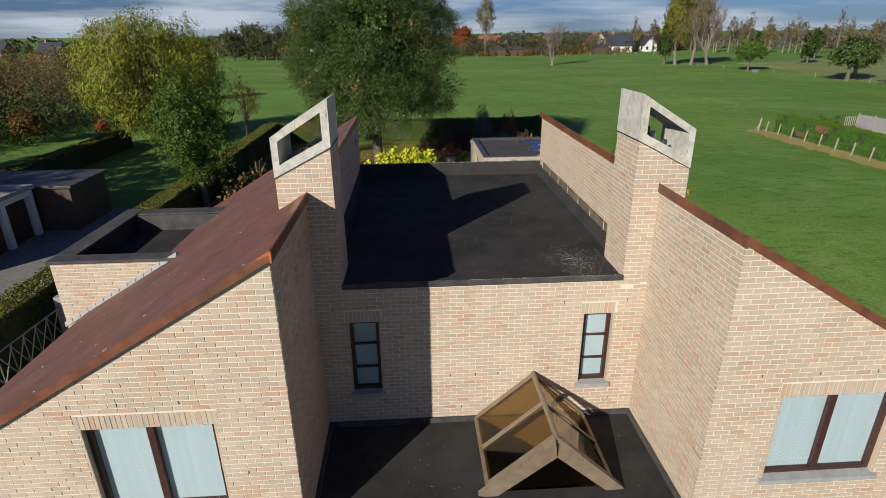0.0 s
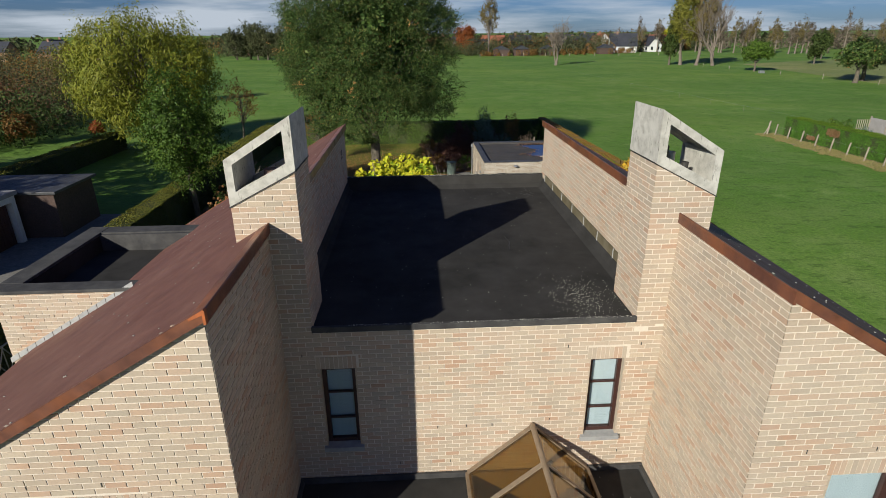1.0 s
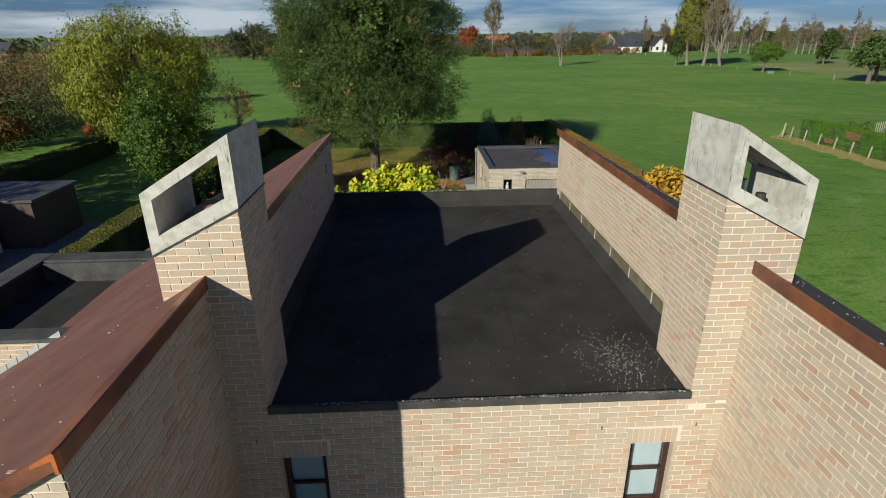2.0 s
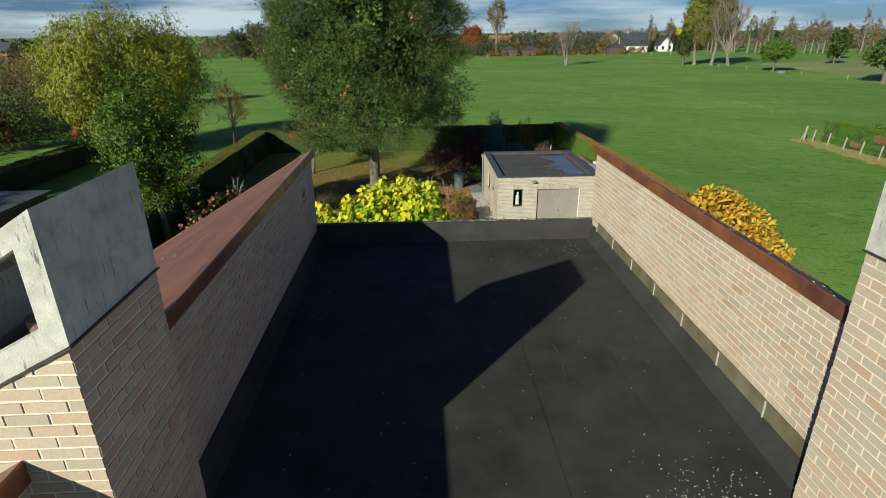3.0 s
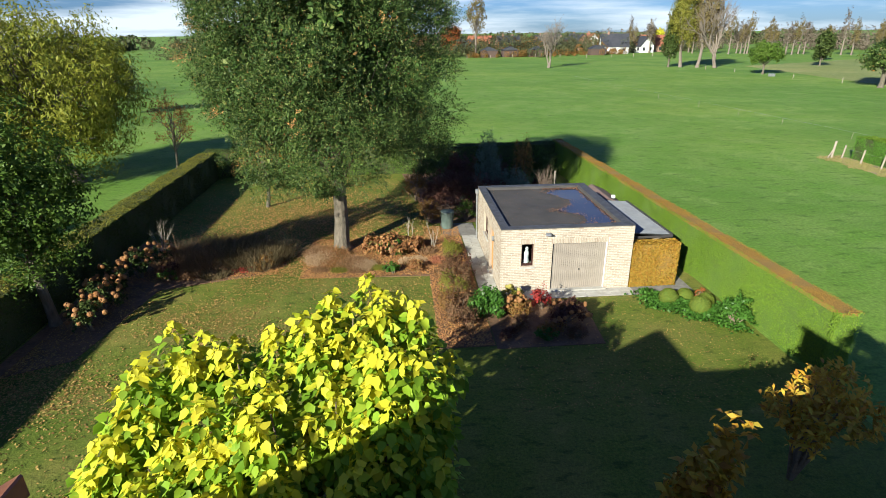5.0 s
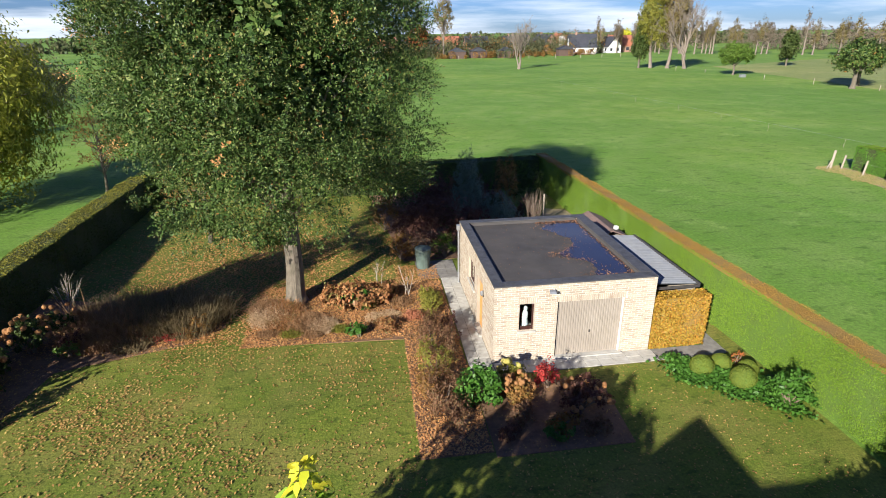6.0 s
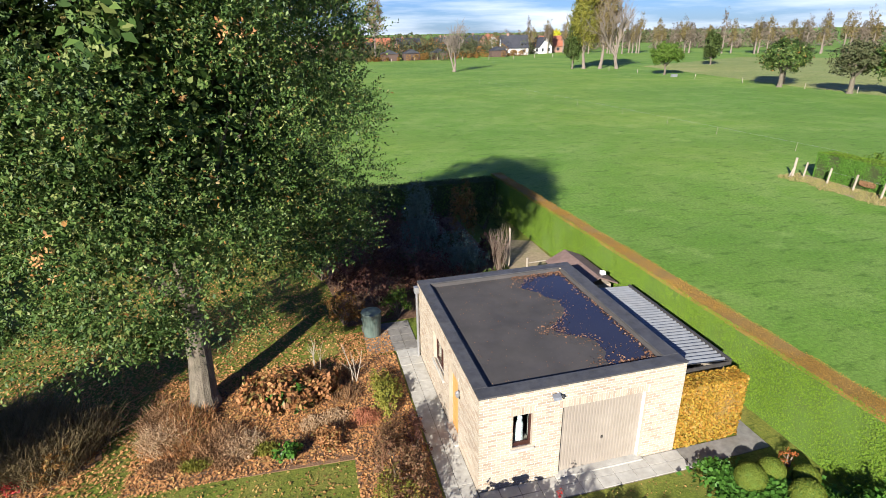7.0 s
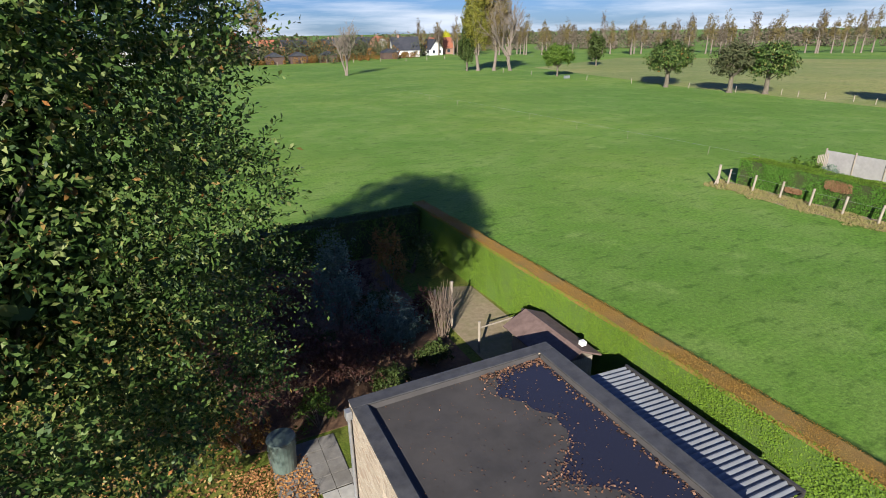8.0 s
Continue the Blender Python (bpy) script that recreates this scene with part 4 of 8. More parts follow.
    part("chimney_core", bm, BRICK, house)
    # hood: a frame in front and behind, joined by an inner and an outer cheek
    def hp(h, dz, side=side):
        return (MID + side * h, cap_z(h) + dz)

    hb, ht = 2.325, H_CHIM + 0.01
    lo = (hp(hb, 0.005), hp(ht, 0.005))
    hi = (hp(hb, 0.69), hp(ht, 0.61))
    wi = ((MID + side * (hb + 0.115), cap_z(hb + 0.115) + 0.15), (MID + side * (ht - 0.10), cap_z(ht - 0.1) + 0.15),
          (MID + side * (ht - 0.10), cap_z(ht - 0.1) + 0.50), (MID + side * (hb + 0.115), cap_z(hb + 0.115) + 0.565))
    bm = bmesh.new()
    for y0, y1 in ((Y_FACE - 0.012, Y_FACE + 0.085), (Y_FACE + 0.82, Y_FACE + 0.925)):
        for poly in ((lo[0], wi[0], wi[3], hi[0]), (lo[0], lo[1], wi[1], wi[0]), (wi[1], lo[1], hi[1], wi[2]), (wi[3], wi[2], hi[1], hi[0])):
            prism(bm, [(x, 0, z) for x, z in poly], (0, y0, 0), (0, y1, 0))
    for poly in ((lo[0], wi[0], wi[3], hi[0]), (wi[1], lo[1], hi[1], wi[2]) if side < 0 else (wi[1], lo[1], hi[1], wi[2])):
        prism(bm, [(x, 0, z) for x, z in poly], (0, Y_FACE + 0.085, 0), (0, Y_FACE + 0.82, 0))
    bmesh.ops.remove_doubles(bm, verts=bm.verts, dist=0.0005)
    hood = part("chimney_hood", bm, CONCRETE, house, "weathered concrete chimney hood with a slanted opening")
    bm = bmesh.new()
    prism(bm, [(hi[0][0] + side * 0.004, 0, hi[0][1] - 0.004), (hi[1][0] - side * 0.004, 0, hi[1][1] - 0.004), (hi[1][0] - side * 0.004, 0, hi[1][1] - 0.075), (hi[0][0] + side * 0.004, 0, hi[0][1] - 0.075)], (0, Y_FACE + 0.088, 0), (0, Y_FACE + 0.817, 0))
    part("hood_slab", bm, CONCRETE, hood)
    bm = bmesh.new()
    prism(bm, [(lo[0][0] + side * 0.004, 0, lo[0][1] + 0.05), (lo[1][0] - side * 0.004, 0, lo[1][1] + 0.05), (lo[1][0] - side * 0.004, 0, lo[1][1] + 0.004), (lo[0][0] + side * 0.004, 0, lo[0][1] + 0.004)], (0, Y_FACE + 0.088, 0), (0, Y_FACE + 0.817, 0))
    part("hood_floor", bm, CONCRETE, hood)
    if side > 0:
        for k, (hx, yy, rr, hh) in enumerate(((2.58, 0.35, 0.05, 0.24), (2.70, 0.45, 0.075, 0.20), (2.86, 0.3, 0.05, 0.17))):
            z = cap_z(hx) + 0.055
            p = (MID + hx, Y_FACE + yy, z)
            part("flue_pot", rod(p, (p[0], p[1], z + hh), rr, 12), GREY_METAL if k == 1 else DARK_EDGE, hood)
    else:
        p = (MID - 2.75, Y_FACE + 0.45, cap_z(2.75) + 0.055)
        part("flue_pot", rod(p, (p[0], p[1], p[2] + 0.10), 0.09, 14), TILE_BROWN, hood)
    # dark felt line under the hood
    bm = bmesh.new()
    prism(bm, [(lo[0][0] - side * 0.012, 0, lo[0][1] + 0.002), (lo[1][0] + side * 0.008, 0, lo[1][1] - 0.002), (lo[1][0] + side * 0.008, 0, lo[1][1] - 0.016), (lo[0][0] - side * 0.012, 0, lo[0][1] - 0.012)],
          (0, Y_FACE - 0.022, 0), (0, Y_FACE + 0.935, 0))
    part("damp_course", bm, DARK_EDGE, house)
    # outer walls of the wing
    xo0, xo1 = sorted((xe, xe - side * 0.28))
    part("side_wall", blk(xo0, Y_FRONT + 0.285, 0, xo1, Y_REAR - 0.26, z_pitch(H_EAVE) - 0.085), BRICK, house)

brick_wall("wall", house, (MID + H_EAVE, Y_REAR), (-1, 0), 2 * H_EAVE, 0.0, lambda u: (z_pitch(abs(H_EAVE - u)) - 0.09) if abs(H_EAVE - u) > 2.75 else Z_ROOF - 0.2, pieces=40, lay_from=5.2, seed=51)

# flat roof between the upstands
ra, rb = MID - UP[-1] + 0.002, MID + UP[1] - 0.002
part("flat_roof", blk(ra, 10.465, Z_ROOF - 0.2, rb, Y_REAR - 0.02, Z_ROOF), BITUMEN, house, "dark bitumen flat roof with lichen and seams")
part("flat_roof", blk(MID - 2.338, Y_FACE + 0.022, Z_ROOF - 0.2, MID + 2.338, 10.463, Z_ROOF + 0.0005), BITUMEN, house)
bm = bmesh.new()
for a, b, c, d in ((MID - 2.345, Y_FACE - 0.035, MID + 2.345, Y_FACE + 0.02),):
    block(bm, a, b, Z_ROOF - 0.045, c, d, Z_ROOF + 0.05, 0.012)
part("drip_edge", bm, BITUMEN_OLD, house)
bm = bmesh.new()
prism(bm, [(0, Y_REAR - 0.30, Z_ROOF + 0.001), (0, Y_REAR + 0.02, Z_ROOF + 0.001), (0, Y_REAR + 0.02, Z_ROOF + 0.31), (0, Y_REAR - 0.02, Z_ROOF + 0.325), (0, Y_REAR - 0.10, Z_ROOF + 0.30), (0, Y_REAR - 0.17, Z_ROOF + 0.10)], (ra, 0, 0), (rb, 0, 0))
part("rear_upstand", bm, BITUMEN, house, "felt upstand with pale lichen")
# felt turned up along the sides, with olive flashing above
for side in (-1, 1):
    H_IN = UP[side]
    bm = bmesh.new()
    xw = MID + side * (H_IN - 0.003)
    xf = MID + side * (H_IN - 0.16)
    y0, y1 = 10.47, Y_REAR - 0.2
    prism(bm, [(xf, 0, Z_ROOF + 0.002), (xw, 0, Z_ROOF + 0.002), (xw, 0, Z_ROOF + 0.22), (MID + side * (H_IN - 0.03), 0, Z_ROOF + 0.19), (MID + side * (H_IN - 0.07), 0, Z_ROOF + 0.05)], (0, y0, 0), (0, y1, 0))
    part("felt_fillet", bm, BITUMEN, house)
    if side < 0:
        continue
    L = 0.872
    y0 = Y_REAR - 0.03 - 7.5 * L
    for k in range(7):
        lo_y, hi_y = max(y0 + k * L, 10.47), y0 + (k + 1) * L
        xa, xb = sorted((MID + side * (H_IN - 0.012), MID + side * (H_IN - 0.024)))
        part("flashing", blk(xa, lo_y + 0.004, Z_ROOF + 0.18, xb, hi_y - 0.004, Z_ROOF + 0.375, 0.003), FLASHING, house, "olive-brown metal flashing strip")
        xa, xb = sorted((MID + side * (H_IN - 0.022), MID + side * (H_IN - 0.034)))
        part("flashing_joint", blk(xa, hi_y - 0.008, Z_ROOF + 0.185, xb, hi_y + 0.008, Z_ROOF + 0.372), LEAD, house)
# welded seams of the felt
for k in range(1, 5):
    x = ra + (rb - ra) * k / 5
    part("felt_seam", blk(x - 0.05, 10.6, Z_ROOF + 0.0005, x + 0.05, Y_REAR - 0.31, Z_ROOF + 0.0035), BITUMEN, house)


def chips(rng, n, xy, z, lo, hi):
    """Small lichen crusts and droppings lying on a roof; z: its height, or how the height follows from the place."""
    rise = z if callable(z) else (lambda x, y: z)
    bm = bmesh.new()
    for _ in range(n):
        x, y = xy(rng)
        z0 = rise(x, y)
        r = rng.uniform(lo, hi)
        a0 = rng.uniform(0, 6)
        k = 6
        lo_v = [bm.verts.new((x + r * rng.uniform(0.5, 1.2) * math.cos(a0 + i * 1.047), y + r * rng.uniform(0.5, 1.2) * math.sin(a0 + i * 1.047), z0)) for i in range(k)]
        top = bm.verts.new((x, y, z0 + 0.008))
        for i in range(k):
            bm.faces.new((lo_v[i], lo_v[(i + 1) % k], top))
    return bm


rng = np.random.RandomState(3)
part("lichen", chips(rng, 420, lambda r: (np.clip(r.normal(2.75, 0.27), 1.2, 3.22), np.clip(r.normal(10.3, 0.36), 9.62, 11.4)), Z_ROOF + 0.002, 0.004, 0.011), LICHEN, house, "patch of pale crusty lichen", "stuff")
part("lichen", chips(rng, 260, lambda r: (r.uniform(-0.9, 3.2), Y_FACE - 0.025 + 0.04 * r.rand()), Z_ROOF + 0.05, 0.004, 0.011), LICHEN, house, "", "stuff")
part("lichen", chips(rng, 900, lambda r: (r.uniform(ra, rb), Y_REAR - 0.03 + 0.03 * r.normal()), Z_ROOF + 0.318, 0.004, 0.014), LICHEN, house, "", "stuff")
part("specks", chips(rng, 150, lambda r: (r.uniform(ra + 0.3, rb - 0.3), r.uniform(9.7, Y_REAR - 0.5)), Z_ROOF + 0.003, 0.004, 0.011), LICHEN, house, "", "stuff")

for side in (-1, 1):
    part("roof_specks", chips(rng, 90, lambda r: (MID + side * r.uniform(2.9, 6.8), r.uniform(Y_FRONT, Y_REAR)), lambda x, y: z_pitch(abs(x - MID)) + 0.006, 0.006, 0.02), LICHEN, house, "", "stuff")


def crack(pts, width=0.011):
    """A split in the felt that wanders from point to point, a little open."""
    bm = bmesh.new()
    rr = random.Random(len(pts))
    for (xa, ya), (xb, yb) in zip(pts, pts[1:]):
        n = 7
        row = []
        for k in range(n + 1):
            x, y = xa + (xb - xa) * k / n + rr.uniform(-0.012, 0.012), ya + (yb - ya) * k / n
            w = width * rr.uniform(0.4, 1.0)
            row.append([bm.verts.new((x - w, y, Z_ROOF + 0.0045)), bm.verts.new((x + w, y, Z_ROOF + 0.0045)), bm.verts.new((x, y, Z_ROOF + 0.0075))])
        for a, b in zip(row, row[1:]):
            bm.faces.new((a[0], a[2], b[2], b[0]))
            bm.faces.new((a[2], a[1], b[1], b[2]))
    return bm


for pts in (((1.89, 12.35), (1.95, 12.75), (1.90, 13.05)), ((2.40, 16.85), (2.42, 16.4), (2.55, 16.2)), ((3.05, 16.8), (3.0, 16.45), (3.12, 16.1)), ((1.35, 16.9), (1.38, 16.45))):
    part("felt_crack", crack(pts), DARK_EDGE, house, "dark split in the roofing felt")
# black droppings scattered over the felt near the rear upstand
part("moss_clumps", chips(rng, 26, lambda r: (2.95 + 0.1 * r.normal(), 16.15 + 0.16 * r.normal()), Z_ROOF + 0.003, 0.012, 0.035), DARK_EDGE, house, "", "stuff")
# low roof of the entrance with its glazed lantern
LX0, LX1, LY0, LY1, LXM = 0.84, 2.76, 7.80, Y_FACE - 0.03, 1.84
for a in ((x_l + 0.002, 6.2, LX0 + 0.06, Y_FACE - 0.002), (LX1 - 0.06, 6.2, x_r - 0.002, Y_FACE - 0.002), (LX0 + 0.06, 6.2, LX1 - 0.06, LY0 + 0.02)):
    part("porch_roof", blk(a[0], a[1], Z_PORCH - 0.25, a[2], a[3], Z_PORCH), BITUMEN, house, "dark felted porch roof")
part("porch_upstand", blk(x_l + 0.01, Y_FACE - 0.06, Z_PORCH + 0.0005, LX0 - 0.02, Y_FACE - 0.012, Z_PORCH + 0.10, 0.008), BITUMEN_OLD, house)
part("porch_upstand", blk(LX1 + 0.02, Y_FACE - 0.06, Z_PORCH + 0.0005, x_r - 0.01, Y_FACE - 0.012, Z_PORCH + 0.10, 0.008), BITUMEN_OLD, house)
for side in (-1, 1):
    xa, xb = sorted((MID + side * (H_WING - 0.012), MID + side * (H_WING - 0.07)))
    part("porch_upstand", blk(xa, 6.25, Z_PORCH + 0.0005, xb, Y_FACE - 0.065, Z_PORCH + 0.085, 0.008), BITUMEN_OLD, house)
part("porch_wall", blk(x_l, 6.45, 0, x_r, 6.7, Z_PORCH - 0.26), BRICK, house)
part("porch_specks", chips(rng, 60, lambda r: (r.uniform(x_l + 0.2, x_r - 0.2), r.uniform(7.3, 9.4)), Z_PORCH + 0.002, 0.004, 0.010), LICHEN, house, "", "stuff")

lantern = thing("roof_lantern", (LXM, 8.6, Z_PORCH), "gabled roof lantern with bronze frame and tinted glass", "skylight")
Z_RIDGE = 4.34
for xb_, sgn in ((LX0, -1), (LX1, 1)):
    bm = bmesh.new()
    block(bm, xb_ - 0.05, LY0 - 0.02, Z_PORCH + 0.001, xb_ + 0.05, LY1, Z_PORCH + 0.10, 0.01)
    part("kerb", bm, BRONZE, lantern)
    d = Vector((LXM - xb_, 0, Z_RIDGE - Z_PORCH - 0.08)).normalized()
    nrm = Vector((-d.z, 0, d.x)) if d.x > 0 else Vector((d.z, 0, -d.x))
    p0, p1 = Vector((xb_, 0, Z_PORCH + 0.09)), Vector((LXM, 0, Z_RIDGE))
    ym = (LY0 + LY1) / 2 + 0.03
    for y0, y1, t in ((LY0 + 0.03, LY0 + 0.13, 0.035), (ym - 0.035, ym + 0.035, 0.03), (LY1 - 0.07, LY1, 0.03)):
        bm = bmesh.new()
        prism(bm, [p0 - nrm * 0.02, p1 - nrm * 0.02, p1 + nrm * t, p0 + nrm * t], (0, y0, 0), (0, y1, 0))
        part("rafter", bm, BRONZE, lantern)
    for y0, y1 in ((LY0 + 0.13, ym - 0.035), (ym + 0.035, LY1 - 0.07)):
        bm = bmesh.new()
        prism(bm, [p0 + nrm * 0.0, p1 + nrm * 0.0, p1 + nrm * 0.008, p0 + nrm * 0.008], (0, y0, 0), (0, y1, 0))
        pane = part("pane", bm, TINTED, lantern, "bronze-tinted glass pane")
        pane.visible_shadow = False
    # broad fascia of the front gable
    bm = bmesh.new()
    prism(bm, [p0 + nrm * 0.07 - d * 0.18, p1 + nrm * 0.07, Vector((LXM, 0, Z_RIDGE - 0.26)), p0 - nrm * 0.14 - d * 0.02], (0, LY0 - 0.07, 0), (0, LY0 + 0.03, 0))
    part("fascia", bm, BRONZE, lantern)
    part("well_lining", blk(min(xb_, xb_ - sgn * 0.04) - 0.0, LY0 + 0.03, 1.6, max(xb_, xb_ - sgn * 0.04), LY1, Z_PORCH - 0.002), PINE, lantern)
part("ridge", rod((LXM, LY0 - 0.02, Z_RIDGE + 0.01), (LXM, LY1, Z_RIDGE + 0.01), 0.045, 10), BRONZE, lantern)
bm = bmesh.new()
prism(bm, [(LX0 + 0.1, 0, Z_PORCH + 0.06), (LX1 - 0.1, 0, Z_PORCH + 0.06), (LXM, 0, Z_RIDGE - 0.2)], (0, LY0 + 0.01, 0), (0, LY0 + 0.02, 0))
pane = part("gable_pane", bm, TINTED, lantern)
pane.visible_shadow = False
part("well_lining", blk(LX0 + 0.05, LY1 - 0.06, 1.6, LX1 - 0.05, LY1 - 0.02, Z_PORCH + 0.1), PINE, lantern, "varnished pine boards")
part("well_floor", blk(LX0, LY0, 1.5, LX1, LY1, 1.6), PINE, lantern)

# flat-roofed box that breaks through the back slope of the west wing
BX0, BX1, BY0, BY1, BZ = -7.35, -4.85, 11.65, 14.95, 5.93
brick_wall("dormer_wall", house, (BX0, BY0), (1, 0), BX1 - BX0 + 0.15, 3.0, lambda u: BZ - 0.04, pieces=200, lay_from=4.3, seed=61)
part("dormer_wall", blk(BX0, BY0 + 0.285, 2.9, BX0 + 0.25, BY1, BZ - 0.04), BRICK, house)
part("dormer_wall", blk(BX0 + 0.252, BY1 - 0.25, 2.9, BX1 + 0.3, BY1, BZ - 0.04), BRICK, house)
part("dormer_roof", blk(BX0 + 0.26, BY0 + 0.29, BZ - 0.60, BX1 + 0.4, BY1 - 0.26, BZ - 0.40), BITUMEN, house)
bm = bmesh.new()
for a in ((BX0 - 0.05, BY0 - 0.05, BX1 - 0.05, BY0 + 0.30, 0.0), (BX0 - 0.05, BY0 + 0.305, BX0 + 0.36, BY1 + 0.05, 0.002), (BX0 + 0.365, BY1 - 0.36, BX1 + 0.15, BY1 + 0.05, 0.0)):
    block(bm, a[0], a[1], BZ - 0.05 + a[4], a[2], a[3], BZ + 0.012 + a[4], 0.012)
part("dormer_coping", bm, BITUMEN_OLD, house, "dark felt coping")
part("dormer_kerb", blk(BX0 + 0.253, BY0 + 0.30, BZ - 0.399, BX0 + 0.362, BY1 - 0.37, BZ - 0.052), BITUMEN, house)
part("dormer_kerb", blk(BX0 + 0.37, BY1 - 0.44, BZ - 0.399, BX1 + 0.25, BY1 - 0.365, BZ - 0.02), BITUMEN_OLD, house)
for k in range(14):
    bm = bmesh.new()
    h0 = 0.98 - BX1 + 0.0 + k * (BX1 - BX0) / 14
    h1 = h0 + (BX1 - BX0) / 14 - 0.012
    xa, xb = MID - h0, MID - h1
    hexa(bm, [(xa, BY0 - 0.02, z_pitch(h0) - 0.02), (xb, BY0 - 0.02, z_pitch(h1) - 0.02), (xb, BY0 - 0.008, z_pitch(h1) - 0.02), (xa, BY0 - 0.008, z_pitch(h0) - 0.02),
              (xa, BY0 - 0.02, z_pitch(h0) + 0.09), (xb, BY0 - 0.02, z_pitch(h1) + 0.09), (xb, BY0 - 0.008, z_pitch(h1) + 0.09), (xa, BY0 - 0.008, z_pitch(h0) + 0.09)])
    part("step_flashing", bm, LEAD, house, "pale lead flashing")

# open joints left in the brickwork, and the vent slits in the upstand
for x, z in ((-5.0, 5.76), (-4.55, 5.76), (-3.95, 5.76), (-3.2, 5.76), (-2.45, 5.76), (4.3, 5.76), (5.1, 5.76), (5.9, 5.76), (-2.5, 4.6), (-2.3, 3.6)):
    part("weep_hole", blk(x, Y_FRONT - 0.0085, z, x + 0.012, Y_FRONT - 0.004, z + 0.05), DARK_EDGE, house)
for x, z in ((0.35, 4.34), (0.8, 4.34), (1.2, 4.34), (2.1, 4.40), (-0.25, 3.66), (0.55, 3.66), (2.8, 3.72), (3.25, 3.72), (-1.6, 5.72), (2.3, 5.72), (3.4, 5.72)):
    part("weep_hole", blk(x, Y_FACE - 0.0085, z, x + 0.012, Y_FACE - 0.004, z + 0.05), DARK_EDGE, house)
for x, z in ((-6.4, 5.4), (-5.9, 5.45), (-6.0, 5.0), (-5.5, 5.55)):
    part("weep_hole", blk(x, BY0 - 0.0085, z, x + 0.012, BY0 - 0.004, z + 0.05), DARK_EDGE, house)
for k in range(3):
    part("vent_slit", blk(MID - UP[-1] + 0.004, 16.06 + k * 0.09, 7.17, MID - UP[-1] + 0.010, 16.08 + k * 0.09, 7.38), DARK_EDGE, house)

# ---------------------------------------------------------------- the garage in the garden
GX0, GX1, GY0, GY1, GZ = 4.27, 9.68, 34.60, 41.08, 2.79
garage = thing("garage", (7, 37.8, 0), "flat-roofed cream brick garage with a taupe up-and-over door", "garage")
GDX0, GDX1, GDZ = 6.36, 8.63, 2.10
GWX0, GWX1, GWZ0, GWZ1 = 5.10, 5.60, 1.15, 2.12
brick_wall("wall", garage, (GX0, GY0), (1, 0), GX1 - GX0, 0.0, lambda u: GZ - 0.035, [(GDX0 - GX0, GDX1 - GX0, -0.01, GDZ), (GWX0 - GX0, GWX1 - GX0, GWZ0, GWZ1)],
           pieces=300, brick=PALE_BRICK, mortar=PALE_MORTAR, seed=71)
# west wall: window and door
SWY0, SWY1, SWZ0, SWZ1 = 37.75, 38.95, 1.15, 2.12
SDY0, SDY1, SDZ = 36.30, 37.20, 2.05
brick_wall("wall", garage, (GX0 - 0.003, GY1 - 0.002), (0, -1), GY1 - GY0 - 0.004, 0.0, lambda u: GZ - 0.035,
           [(GY1 - SWY1, GY1 - SWY0, SWZ0, SWZ1), (GY1 - SDY1, GY1 - SDY0, -0.01, SDZ)], pieces=300, brick=PALE_BRICK, mortar=PALE_MORTAR, seed=72)
part("wall", blk(GX1 - 0.25, GY0 + 0.285, 0, GX1, GY1 - 0.002, GZ - 0.045), PALE_BRICK, garage)
part("wall", blk(GX0 + 0.282, GY1 - 0.25, 0, GX1 - 0.252, GY1, GZ - 0.045), PALE_BRICK, garage)
part("roof", blk(GX0 + 0.29, GY0 + 0.29, GZ - 0.32, GX1 - 0.26, GY1 - 0.26, GZ - 0.13), GARAGE_FELT, garage, "grey-brown felt roof holding rain water")
for a in ((GX0 - 0.022, GY0 - 0.022, GX1 + 0.022, GY0 + 0.36, 0.0), (GX0 - 0.022, GY0 + 0.365, GX0 + 0.33, GY1 - 0.335, 0.001), (GX1 - 0.42, GY0 + 0.365, GX1 + 0.022, GY1 - 0.335, 0.001), (GX0 - 0.022, GY1 - 0.33, GX1 + 0.022, GY1 + 0.022, 0.0)):
    x0, y0, x1, y1, e = a
    part("coping", blk(x0, y0, GZ - 0.040 + e, x1, y1, GZ + e, 0.014), COPING_FELT, garage, "dark felted roof edge")
for x0, y0, x1, y1 in ((GX0 + 0.31, GY0 + 0.36, GX0 + 0.37, GY1 - 0.34), (GX0 + 0.37, GY0 + 0.345, GX1 - 0.42, GY0 + 0.40)):
    part("edge_strip", blk(x0, y0, GZ - 0.125, x1, y1, GZ - 0.03, 0.008), DARK_EDGE, garage)
for x0, y0, x1, y1 in ((GX0 + 0.372, GY1 - 0.40, GX1 - 0.48, GY1 - 0.262), (GX1 - 0.478, GY0 + 0.402, GX1 - 0.262, GY1 - 0.40)):
    bm = blk(x0, y0, GZ - 0.1295, x1, y1, GZ - 0.042)
    for v in bm.verts:
        if v.co.z > GZ - 0.1:
            v.co.y += 0.065 if x1 - x0 > y1 - y0 and v.co.y < y0 + 0.01 else 0.0
            v.co.x += 0.055 if x1 - x0 < y1 - y0 and v.co.x < x0 + 0.01 else 0.0
    part("upstand", bm, GARAGE_FELT, garage)
